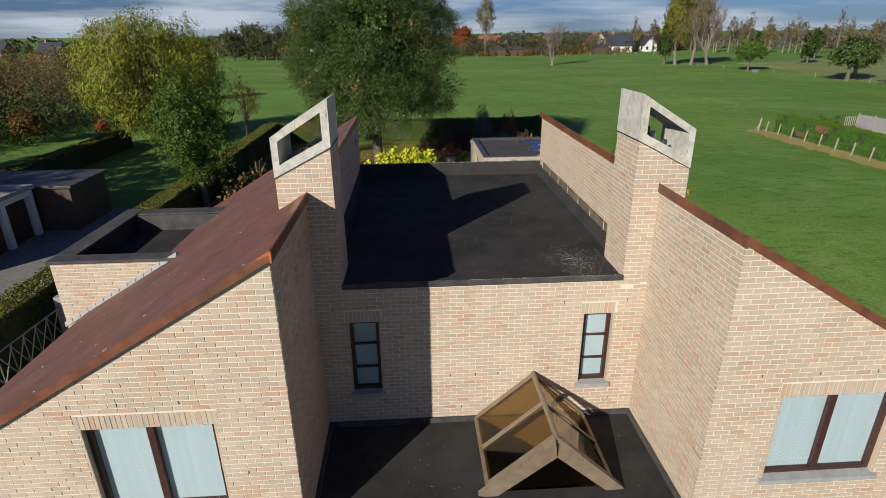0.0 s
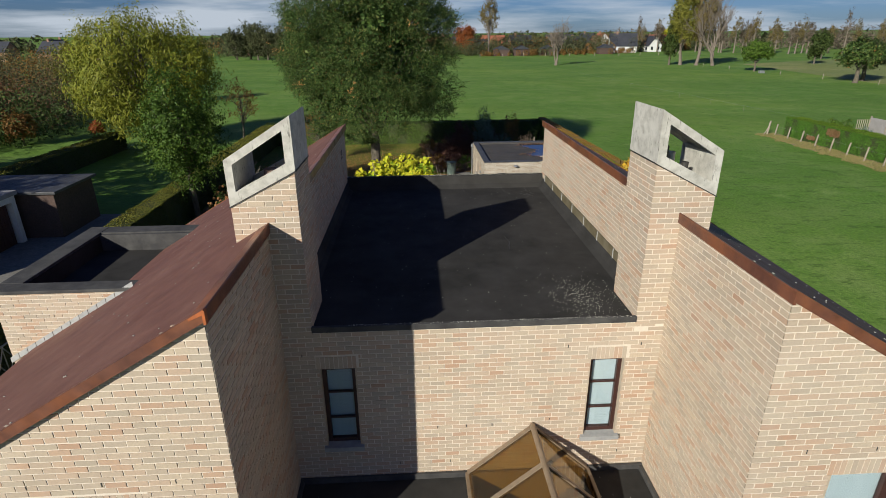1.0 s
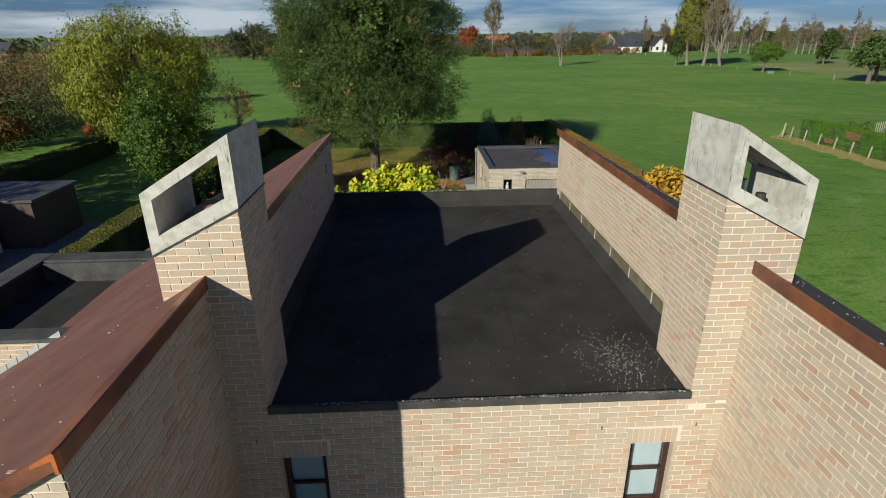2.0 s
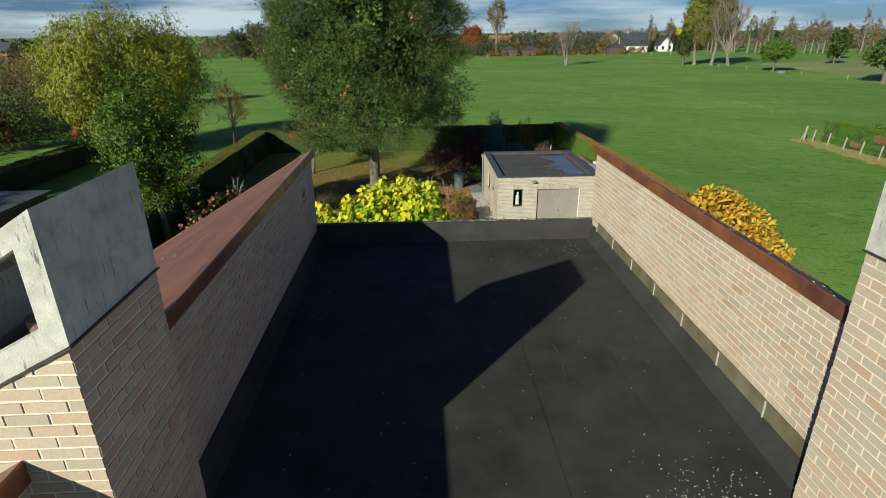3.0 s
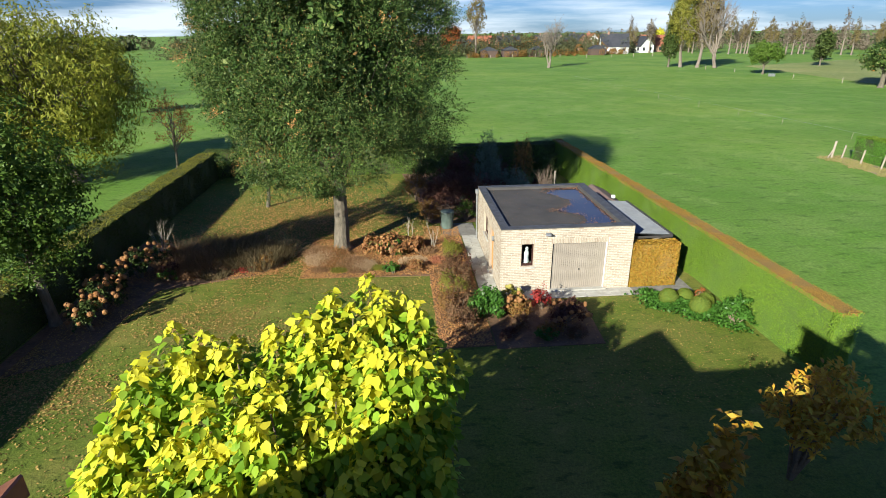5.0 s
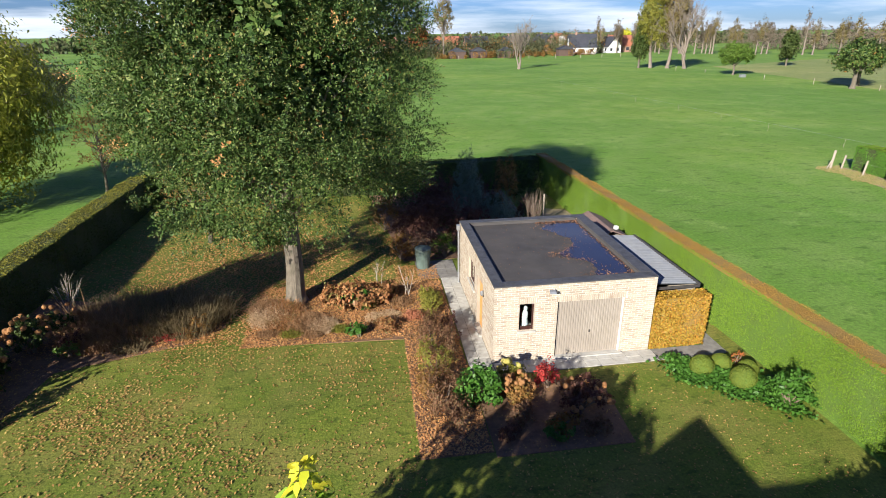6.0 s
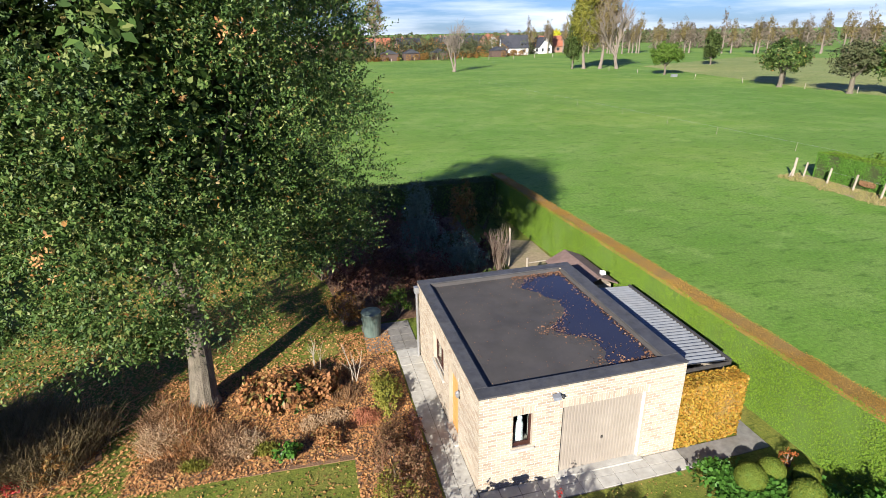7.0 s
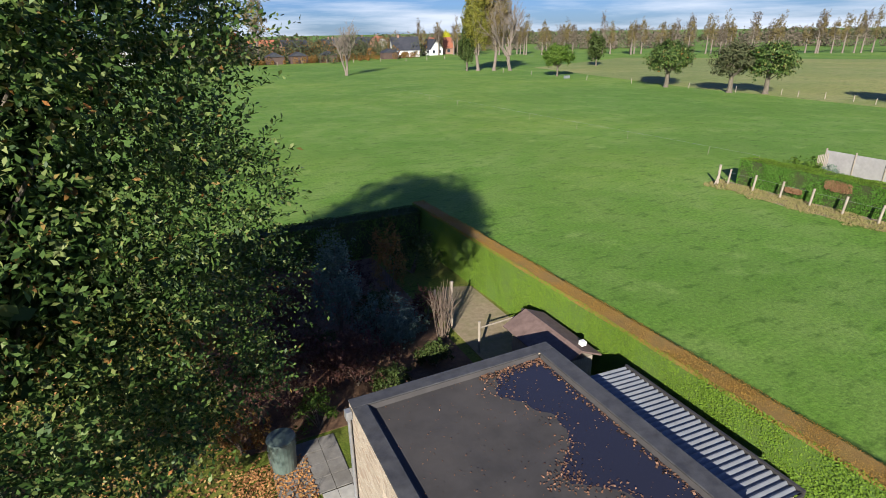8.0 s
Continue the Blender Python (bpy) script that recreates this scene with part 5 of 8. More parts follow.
# ribbed door
door = part("door", blk(GDX0 + 0.03, GY0 + 0.10, 0.06, GDX1 - 0.03, GY0 + 0.13, GDZ - 0.01), DOOR_TAUPE, garage, "taupe ribbed steel garage door")
nrib = 26
for k in range(nrib):
    x = GDX0 + 0.04 + (GDX1 - GDX0 - 0.08) * k / nrib
    w = (GDX1 - GDX0 - 0.08) / nrib
    bm = bmesh.new()
    prism(bm, [(x + 0.006, 0, 0.07), (x + w - 0.006, 0, 0.07), (x + w - 0.016, -0.014, 0.07), (x + 0.016, -0.014, 0.07)], (0, GY0 + 0.099, 0), (0, GY0 + 0.099, GDZ - 0.09))
    part("rib", bm, DOOR_TAUPE, door)
part("door_handle", blk(GDX0 + 1.16, GY0 + 0.055, 0.86, GDX0 + 1.21, GY0 + 0.08, 0.95, 0.008), DARK_EDGE, door, "small black handle")
part("door_jamb", blk(GDX0 + 0.001, GY0 + 0.03, 0.005, GDX0 + 0.028, GY0 + 0.16, GDZ - 0.002), DARK_EDGE, garage)
part("door_jamb", blk(GDX1 - 0.028, GY0 + 0.03, 0.005, GDX1 - 0.001, GY0 + 0.16, GDZ - 0.002), WHITE_PAINT, garage)
part("threshold", blk(GDX0 - 0.08, GY0 - 0.13, 0.02, GDX1 + 0.08, GY0 + 0.098, 0.075, 0.008), PAVING, garage, "pale concrete threshold")
# little front window with a white figure behind the pane
bm = bmesh.new()
w = 0.055
for a in ((GWX0, GWZ0, GWX0 + w, GWZ1), (GWX1 - w, GWZ0, GWX1, GWZ1), (GWX0 + w, GWZ0, GWX1 - w, GWZ0 + 0.11), (GWX0 + w, GWZ1 - w, GWX1 - w, GWZ1)):
    block(bm, a[0], GY0 + 0.08, a[1], a[2], GY0 + 0.14, a[3], 0.006)
gwin = part("window", bm, DARK_WOOD, garage, "dark brown timber window")
part("pane", blk(GWX0 + w, GY0 + 0.105, GWZ0 + 0.11, GWX1 - w, GY0 + 0.111, GWZ1 - w), GLASS, gwin)
part("sill", blk(GWX0 - 0.06, GY0 - 0.06, GWZ0 - 0.075, GWX1 + 0.06, GY0 + 0.08, GWZ0 - 0.004, 0.008), PAVING, gwin, "pale stone sill")
part("shelf", blk(GWX0 + 0.005, GY0 + 0.145, GWZ0 + 0.03, GWX1 - 0.005, GY0 + 0.45, GWZ0 + 0.073), OLD_WOOD, garage)
part("dark_room", blk(GWX0 - 0.3, GY0 + 0.9, 0.3, GDX1, GY0 + 0.95, 2.4), DARK_EDGE, garage)
bm = bmesh.new()
sx, sy, sz = (GWX0 + GWX1) / 2 + 0.01, GY0 + 0.235, GWZ0 + 0.075
tube(bm, [(sx, sy, sz), (sx, sy, sz + 0.05), (sx - 0.01, sy, sz + 0.25), (sx, sy, sz + 0.42), (sx + 0.01, sy, sz + 0.5), (sx + 0.01, sy, sz + 0.54), (sx + 0.015, sy, sz + 0.60), (sx + 0.015, sy, sz + 0.66), (sx + 0.015, sy, sz + 0.70)],
     [0.11, 0.11, 0.10, 0.105, 0.085, 0.05, 0.062, 0.06, 0.02], 14)
single("statue", bm, STATUE, "small white glazed statue on the window shelf", "statue")
# west window and door
bm = bmesh.new()
for a in ((SWY0, SWZ0, SWY0 + w, SWZ1), (SWY1 - w, SWZ0, SWY1, SWZ1), (SWY0 + w, SWZ0, SWY1 - w, SWZ0 + 0.08), (SWY0 + w, SWZ1 - w, SWY1 - w, SWZ1), ((SWY0 + SWY1) / 2 - 0.03, SWZ0 + 0.08, (SWY0 + SWY1) / 2 + 0.03, SWZ1 - w)):
    block(bm, GX0 + 0.09, a[0], a[1], GX0 + 0.15, a[2], a[3], 0.006)
swin = part("window", bm, DARK_WOOD, garage, "dark brown timber window")
part("pane", blk(GX0 + 0.115, SWY0 + w, SWZ0 + 0.08, GX0 + 0.121, SWY1 - w, SWZ1 - w), GLASS, swin)
part("sill", blk(GX0 - 0.06, SWY0 - 0.06, SWZ0 - 0.07, GX0 + 0.09, SWY1 + 0.06, SWZ0 - 0.004, 0.008), PAVING, swin)
part("dark_room", blk(GX0 + 0.8, SDY0, 0.3, GX0 + 0.85, GY1 - 0.5, 2.4), DARK_EDGE, garage)
sdoor = part("side_door", blk(GX0 + 0.10, SDY0 + 0.01, 0.05, GX0 + 0.15, SDY1 - 0.01, SDZ - 0.01, 0.006), ORANGE_WOOD, garage, "orange-brown wooden door")
for k in range(7):
    y = SDY0 + 0.03 + k * (SDY1 - SDY0 - 0.06) / 7
    part("board", blk(GX0 + 0.088, y, 0.08, GX0 + 0.099, y + (SDY1 - SDY0 - 0.06) / 7 - 0.01, SDZ - 0.05, 0.003), ORANGE_WOOD, sdoor)
part("doorstep", blk(GX0 - 0.12, SDY0 - 0.05, 0.02, GX0 + 0.098, SDY1 + 0.05, 0.09, 0.008), PAVING, garage)
# lamps
lamp = thing("wall_lamp", (GX0 - 0.03, 36.12, 1.82), "small grey bulkhead lamp on the brick wall", "lamp")
part("bracket", blk(GX0 - 0.04, 36.08, 1.70, GX0 - 0.008, 36.16, 1.80, 0.006), DARK_EDGE, lamp)
bm = bmesh.new()
tube(bm, [(GX0 - 0.07, 36.12, 1.74), (GX0 - 0.07, 36.12, 1.80), (GX0 - 0.07, 36.12, 1.90), (GX0 - 0.07, 36.12, 1.94)], [0.03, 0.06, 0.06, 0.02], 12)
part("shade", bm, GREY_METAL, lamp)
lamp = thing("flood_lamp", (6.2, GY0 - 0.05, 2.55), "small security flood lamp under the roof edge", "lamp")
part("mount", blk(6.17, GY0 - 0.09, 2.52, 6.23, GY0 - 0.008, 2.58, 0.006), WHITE_PAINT, lamp)
bm = bmesh.new()
hexa(bm, [(6.02, GY0 - 0.20, 2.50), (6.22, GY0 - 0.20, 2.50), (6.22, GY0 - 0.10, 2.55), (6.02, GY0 - 0.10, 2.55), (6.02, GY0 - 0.17, 2.56), (6.22, GY0 - 0.17, 2.56), (6.22, GY0 - 0.08, 2.60), (6.02, GY0 - 0.08, 2.60)])
part("head", bm, GREY_METAL, lamp)
part("sensor", rod((6.28, GY0 - 0.10, 2.53), (6.28, GY0 - 0.16, 2.50), 0.028, 10), DARK_EDGE, lamp)
pipe = thing("rain_hopper", (GX0 - 0.06, GY1 - 0.2, 2.5), "grey rain hopper and pipe at the wall corner", "drainpipe")
part("hopper", blk(GX0 - 0.17, GY1 - 0.30, 2.46, GX0 - 0.02, GY1 - 0.12, 2.68, 0.015), GREY_METAL, pipe)
part("pipe", rod((GX0 - 0.09, GY1 - 0.21, 0.02), (GX0 - 0.09, GY1 - 0.21, 2.47), 0.04, 12), GREY_METAL, pipe)


def puddle():
    """A sheet of water with a ragged western shore, along the roof's eastern edge."""
    bm = bmesh.new()
    z = GZ - 0.126
    ys = np.linspace(GY0 + 0.42, GY1 - 0.36, 60)
    east = [bm.verts.new((GX1 - 0.45 + 0.03 * math.sin(y * 5), y, z)) for y in ys]
    west = []
    for y in ys:
        f = (y - ys[0]) / (ys[-1] - ys[0])
        x = 8.15 - 0.9 * math.exp(-((f - 0.37) / 0.10) ** 2) - 0.65 * math.exp(-((f - 0.86) / 0.13) ** 2) - 0.3 * math.exp(-((f - 0.05) / 0.06) ** 2)
        x += 0.16 * noise.noise(Vector((0, y * 2.6, 0))) + 0.08 * noise.noise(Vector((3, y * 8, 0)))
        if f > 0.95:
            x += (f - 0.95) * 16
        west.append(bm.verts.new((min(x, GX1 - 0.6), y, z)))
    for k in range(len(ys) - 1):
        bm.faces.new((west[k], east[k], east[k + 1], west[k + 1]))
    return bm


single("rain_puddle", puddle(), WATER, "shallow rain puddle on the garage roof", "water", kind="structure")


def litter_at(rng, xs, ys, z, size):
    p = np.stack([xs, ys, np.full(len(xs), z) + rng.uniform(0.004, 0.02, len(xs))], 1)
    return leaves(rng, p, np.tile([0.0, 0.0, 1.0], (len(xs), 1)), size, 0.6, 0.28, 0, 0.15)


rng = np.random.RandomState(5)
n = 1150
f = rng.uniform(0, 1, n)
yy = GY0 + 0.42 + f * (GY1 - GY0 - 0.8)
xx = 8.15 - 0.9 * np.exp(-((f - 0.37) / 0.10) ** 2) - 0.65 * np.exp(-((f - 0.86) / 0.13) ** 2) - 0.3 * np.exp(-((f - 0.05) / 0.06) ** 2) + rng.normal(0, 0.24, n)
pick = rng.rand(n) < (0.15 + 0.85 * (np.exp(-((f - 0.35) / 0.10) ** 2) + np.exp(-((f - 0.98) / 0.08) ** 2) + np.exp(-(f / 0.07) ** 2)))
q1 = litter_at(rng, xx[pick], yy[pick], GZ - 0.125, 0.062)
m = 200
q2 = litter_at(rng, GX1 - 0.5 - np.abs(rng.normal(0, 0.09, m)), rng.uniform(GY0 + 0.5, GY1 - 0.4, m), GZ - 0.125, 0.075)
q3 = litter_at(rng, rng.uniform(8.2, 9.2, 160), GY0 + 0.46 + np.abs(rng.normal(0, 0.12, 160)), GZ - 0.125, 0.075)
q4 = litter_at(rng, rng.uniform(7.4, 9.2, 200), GY1 - 0.42 - np.abs(rng.normal(0, 0.14, 200)), GZ - 0.125, 0.075)
q5 = litter_at(rng, rng.uniform(GX0 + 0.4, GX1 - 0.5, 420), rng.uniform(GY0 + 0.4, GY1 - 0.42, 420), GZ - 0.128, 0.034)
tagged(new("roof_leaves", quads_mesh("roof_leaves", np.concatenate([q1, q2, q3, q4, q5]), ROOF_LITTER)), "brown fallen leaves round the puddle on the garage roof", "leaves", kind="stuff")

# lean-to with a corrugated roof, and the clipped beech before it
lean = thing("lean_to", (10.6, 37.6, 0), "low lean-to with a pale corrugated sheet roof", "shed")
bm = bmesh.new()
nw, y0, y1 = 30, 35.22, 40.0
rows = []
for k in range(nw * 8 + 1):
    y = y0 + (y1 - y0) * k / (nw * 8)
    dz = 0.03 * math.cos(k * math.pi / 4)
    rows.append([bm.verts.new((9.74, y, 2.18 + dz)), bm.verts.new((11.55, y, 2.06 + dz)), bm.verts.new((11.55, y, 2.05 + dz)), bm.verts.new((9.74, y, 2.17 + dz))])
for a, b in zip(rows, rows[1:]):
    for k in range(4):
        bm.faces.new((a[k], b[k], b[(k + 1) % 4], a[(k + 1) % 4]))
part("roof_sheet", bm, CORRUGATED, lean)
part("edge_board", blk(11.555, y0 - 0.04, 1.95, 11.63, y1 + 0.04, 2.12, 0.008), DARK_EDGE, lean)
part("edge_board", blk(9.74, y0 - 0.06, 1.96, 11.55, y0 - 0.015, 2.06, 0.006), DARK_EDGE, lean)
part("outer_wall", blk(11.50, y0 + 0.1, 0, 11.55, y1, 1.99), OLD_WOOD, lean)
part("rear_wall", blk(9.74, y1 - 0.05, 0, 11.49, y1, 2.0), OLD_WOOD, lean)

# ---------------------------------------------------------------- hedges
def hedge(name, x0, y0, x1, y1, h, label, leaf_side, leaf_top, density, size, seed, z0=0.0, faces="xXyYt", category="hedge", lumpy=0.04, core=None, spread=0.55, slant=0.0, batter=0.0, top_core=None, top_size=None, top_density=1.25):
    """A clipped hedge: a dark dense core, and a skin of small leaves on every open face."""
    rng = np.random.RandomState(seed)
    t = thing(name, ((x0 + x1) / 2, (y0 + y1) / 2, z0), label, category)
    c = 0.06
    ym = (y0 + y1) / 2
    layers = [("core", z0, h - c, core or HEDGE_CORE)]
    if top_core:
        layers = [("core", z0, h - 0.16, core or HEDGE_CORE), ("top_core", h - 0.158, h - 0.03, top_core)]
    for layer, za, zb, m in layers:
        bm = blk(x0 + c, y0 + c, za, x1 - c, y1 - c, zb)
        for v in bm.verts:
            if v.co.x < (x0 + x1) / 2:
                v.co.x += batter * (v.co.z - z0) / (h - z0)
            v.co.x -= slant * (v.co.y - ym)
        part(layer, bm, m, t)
    q = []
    for f, (n, area) in {"x": ((-1, 0, 0), (y1 - y0) * (h - z0)), "X": ((1, 0, 0), (y1 - y0) * (h - z0)), "y": ((0, -1, 0), (x1 - x0) * (h - z0)), "Y": ((0, 1, 0), (x1 - x0) * (h - z0))}.items():
        if f not in faces:
            continue
        k = int(area * density)
        a, b = rng.uniform(0, 1, k), rng.uniform(0.01, 1, k)
        p = np.stack([x0 + (x1 - x0) * a, y0 + (y1 - y0) * a, z0 + (h - z0) * b], 1)
        if n[0]:
            p[:, 0] = x1 if n[0] > 0 else x0 + batter * b
        else:
            p[:, 1] = y1 if n[1] > 0 else y0
        bump = lumpy * (np.sin(a * (y1 - y0 + x1 - x0) * 1.7 + b * 3) + np.sin(a * (y1 - y0 + x1 - x0) * 4.1 - b * 5) * 0.6)
        p += np.array(n)[None] * (bump - rng.uniform(0, 0.08, k))[:, None]
        q.append(leaves(rng, p, np.tile(np.array(n, float) + (0, 0, 0.4), (k, 1)), size, 0.6, spread, 0.5))
    q = np.concatenate(q)
    q[:, :, 0] -= slant * (q[:, :, 1] - ym)
    foliage("side_leaves", q, leaf_side, t)
    k = int((x1 - x0) * (y1 - y0) * density * top_density)
    p = np.stack([rng.uniform(x0 + batter - 0.02, x1 + 0.02, k), rng.uniform(y0 - 0.02, y1 + 0.02, k), h - rng.uniform(0, 0.06, k)], 1)
    p[:, 2] += lumpy * 0.6 * (np.sin(p[:, 0] * 3 + p[:, 1] * 1.3) + np.sin(p[:, 1] * 3.7))
    p[:, 0] -= slant * (p[:, 1] - ym)
    foliage("top_leaves", leaves(rng, p, np.tile([0, 0, 1.0], (k, 1)), top_size or size, 0.6, 0.5, 0), leaf_top, t)
    return t


# olive top leaves over dark sides: the sunlight on top is put into colour
hedge("hedge", -14.1, 15.5, -12.95, 55.2, 2.0, "long dark green clipped hedge, its sunlit top coloured olive", HEDGE_DARK, HEDGE_OLIVE, 330, 0.08, 201, faces="Xyt")
hedge("hedge", -14.0, 55.35, 12.3, 56.5, 2.0, "mid-green clipped hedge closing the garden", GREEN_LEAF, HEDGE_DARK, 330, 0.09, 202, faces="yt")
hedge("hedge", 12.60, 28.0, 13.50, 56.6, 2.15, "tall bright green hedge with a bronzed top", HEDGE_BRIGHT, HEDGE_GOLD, 1050, 0.050, 203, faces="xyt", core=HEDGE_CORE_BRIGHT, spread=0.3, slant=0.034, batter=0.20, top_core=HEDGE_CORE_GOLD, top_size=0.03, top_density=1.6, lumpy=0.03)
hedge("hedge", 9.76, 34.62, 11.72, 35.12, 1.93, "clipped copper beech hedge beside the garage", BEECH, BEECH, 1900, 0.08, 204, core=HEDGE_CORE_GOLD, spread=0.8, lumpy=0.035)
# paler leaves on top again, painting the light along the top edge
hedge("hedge", -28.3, 37.0, -26.9, 55.5, 1.6, "dark hedge of the neighbouring garden, its lit top coloured olive", HEDGE_DARK, HEDGE_OLIVE, 130, 0.12, 205)

# ---------------------------------------------------------------- paths
def slab_path(name, label, cells, material):
    """Paving of single slabs over a sand bed."""
    xs = [c[0] for c in cells] + [c[2] for c in cells]
    ys = [c[1] for c in cells] + [c[3] for c in cells]
    p = single(name, blk(min(xs) - 0.01, min(ys) - 0.01, 0.0, max(xs) + 0.01, max(ys) + 0.01, 0.022), JOINT_SAND, label, "path", kind="structure")
    r = random.Random(9)
    for x0, y0, x1, y1 in cells:
        e = r.uniform(0.0, 0.006)
        bm = blk(x0 + 0.006, y0 + 0.006, 0.015, x1 - 0.006, y1 - 0.006, 0.036 + e, 0.006)
        part("slab", bm, material, p)
    return p


cells = []
for k in range(15):
    y = 33.92 + k * 0.5
    cells += [(3.48, y, 3.86, y + 0.5), (3.86, y, 4.255, y + 0.5)]
cells += [(4.3 + k * 0.5, 41.1 + j * 0.42, 4.8 + k * 0.5, 41.52 + j * 0.42) for k in range(4) for j in range(2)]
slab_path("path", "grey concrete slab path along the garage wall", cells, PAVING)
cells = []
for k in range(11):
    x = 4.27 + k * 0.5
    cells += [(x, 33.90, x + 0.5, 34.25), (x, 34.25, x + 0.5, 34.575)] if k < 11 else []
slab_path("path", "grey concrete slab path before the garage door", cells, PAVING)
single("apron", sheet([(9.79, 33.92), (12.25, 34.0), (12.25, 36.0), (11.75, 36.0), (11.75, 34.58), (9.79, 34.58)], 0.034), PAVING_DARK, "worn concrete apron beside the hedge", "paving", kind="structure")
cells = []
for i in range(4):
    for j in range(4):
        cells.append((2.5 + i * 0.45, 41.45 + j * 0.5, 2.95 + i * 0.45, 41.95 + j * 0.5))
slab_path("patio", "dark stone tiles behind the garage", cells, PAVING_DARK)

barrel = thing("water_butt", (2.83, 42.75, 0.03), "grey-green plastic water butt on the tiles", "barrel")
bm = bmesh.new()
tube(bm, [(2.83, 42.75, 0.035), (2.83, 42.75, 0.1), (2.83, 42.75, 0.5), (2.83, 42.75, 0.92), (2.83, 42.75, 0.95)], [0.30, 0.31, 0.335, 0.355, 0.37], 24)
part("body", bm, BARREL, barrel)
bm = bmesh.new()
tube(bm, [(2.83, 42.75, 0.952), (2.83, 42.75, 1.0), (2.83, 42.75, 1.04)], [0.375, 0.36, 0.12], 24)
part("lid", bm, BARREL, barrel)
for s in (-1, 1):
    part("handle", blk(2.83 + s * 0.345 - 0.02, 42.70, 0.70, 2.83 + s * 0.345 + 0.02, 42.80, 0.76, 0.01), BARREL, barrel)

# small coop with a brown roof in the corner, fence rails and posts
coop = thing("coop", (11.3, 43.0, 0), "small wooden coop with a brown sheet roof", "shed")
part("body", blk(10.7, 41.7, 0, 11.95, 44.2, 1.35), OLD_WOOD, coop)
bm = bmesh.new()
prism(bm, [(10.5, 0, 1.30), (11.35, 0, 1.72), (11.35, 0, 1.78), (10.48, 0, 1.35)], (0, 41.5, 0), (0, 44.45, 0))
part("roof_side", bm, TILE_BROWN, coop)
bm = bmesh.new()
prism(bm, [(12.1, 0, 1.40), (11.352, 0, 1.72), (11.352, 0, 1.78), (12.12, 0, 1.45)], (0, 41.5, 0), (0, 44.45, 0))
part("roof_side", bm, TILE_BROWN, coop)
part("vent", blk(11.55, 41.75, 1.72, 11.72, 41.92, 1.86, 0.01), WHITE_PAINT, coop)
fence = thing("garden_fence", (10.0, 46.2, 0), "rough post and rail fence by the coop", "fence")
for x, y, h in ((10.0, 47.3, 1.9), (10.0, 45.2, 1.25), (11.9, 45.4, 1.2), (9.9, 48.6, 1.0)):
    part("post", rod((x, y, 0), (x, y, h), 0.05, 8), OLD_WOOD if x < 11 else DARK_EDGE, fence)
part("rail", rod((10.0, 45.2, 1.0), (11.9, 45.4, 0.95), 0.03, 6), OLD_WOOD, fence)
part("rail", rod((11.9, 45.4, 1.1), (12.0, 44.5, 1.1), 0.025, 6), DARK_EDGE, fence)
single("run_soil", sheet([(9.9, 44.6), (12.3, 44.6), (12.3, 50), (11.2, 50.5), (9.9, 48)], 0.03), DRY_VERGE, "bare earth of the hen run", "soil", kind="structure")

# ---------------------------------------------------------------- planting beds
single("bed", sheet([(-4.15, 36.85), (1.5, 36.55), (1.5, 30.6), (3.42, 30.6), (3.42, 41.2), (2.4, 41.4), (1.7, 41.0), (0.4, 40.3), (-1.4, 40.7), (-3.7, 40.4)], 0.03), SOIL, "planting bed covered in rust-brown leaves", "flower bed", kind="structure")
single("bed", sheet([(-12.9, 30), (-10.6, 31), (-9.9, 36.2), (-6.0, 37.4), (-5.0, 38.4), (-5.6, 40.4), (-9.6, 41.0), (-12.9, 42)], 0.03), SOIL, "planting bed along the hedge", "flower bed", kind="structure")
single("bed", sheet([(3.45, 30.4), (7.2, 30.4), (7.4, 33.2), (3.45, 33.85)], 0.03), SOIL, "planting bed before the garage", "flower bed", kind="structure")
single("bed", sheet([(2.0, 43.6), (9.5, 43.6), (9.5, 55.2), (0.5, 55.2)], 0.03), SOIL, "shaded shrub bed behind the garage", "flower bed", kind="structure")


def bush(name, at, radii, label, leaf, lobes, per_lobe, size, seed, group="", low=-0.2, twig=True, category="shrub", **kw):
    rng = np.random.RandomState(seed)
    t = thing(name, at, label, category, group)
    c = (at[0], at[1], at[2] + radii[2] * 0.55)
    q, tips = lobed_crown(rng, c, radii, lobes, per_lobe, size, low=low, depth=0.35, **kw)
    q = q[q[:, :, 2].min(axis=1) > at[2] - 0.02]
    if twig:
        for k in range(min(6, len(tips))):
            bm = bmesh.new()
            tip = Vector(tips[k])
            b = Vector((at[0] + rng.normal() * 0.05, at[1] + rng.normal() * 0.05, at[2] - 0.02))
            tube(bm, [b, b.lerp(tip, 0.5) + Vector((0, 0, 0.08)), tip], [0.03, 0.02, 0.006], 5)
            part("stem", bm, TWIG, t)
    foliage("leaves", q, leaf, t)
    return t


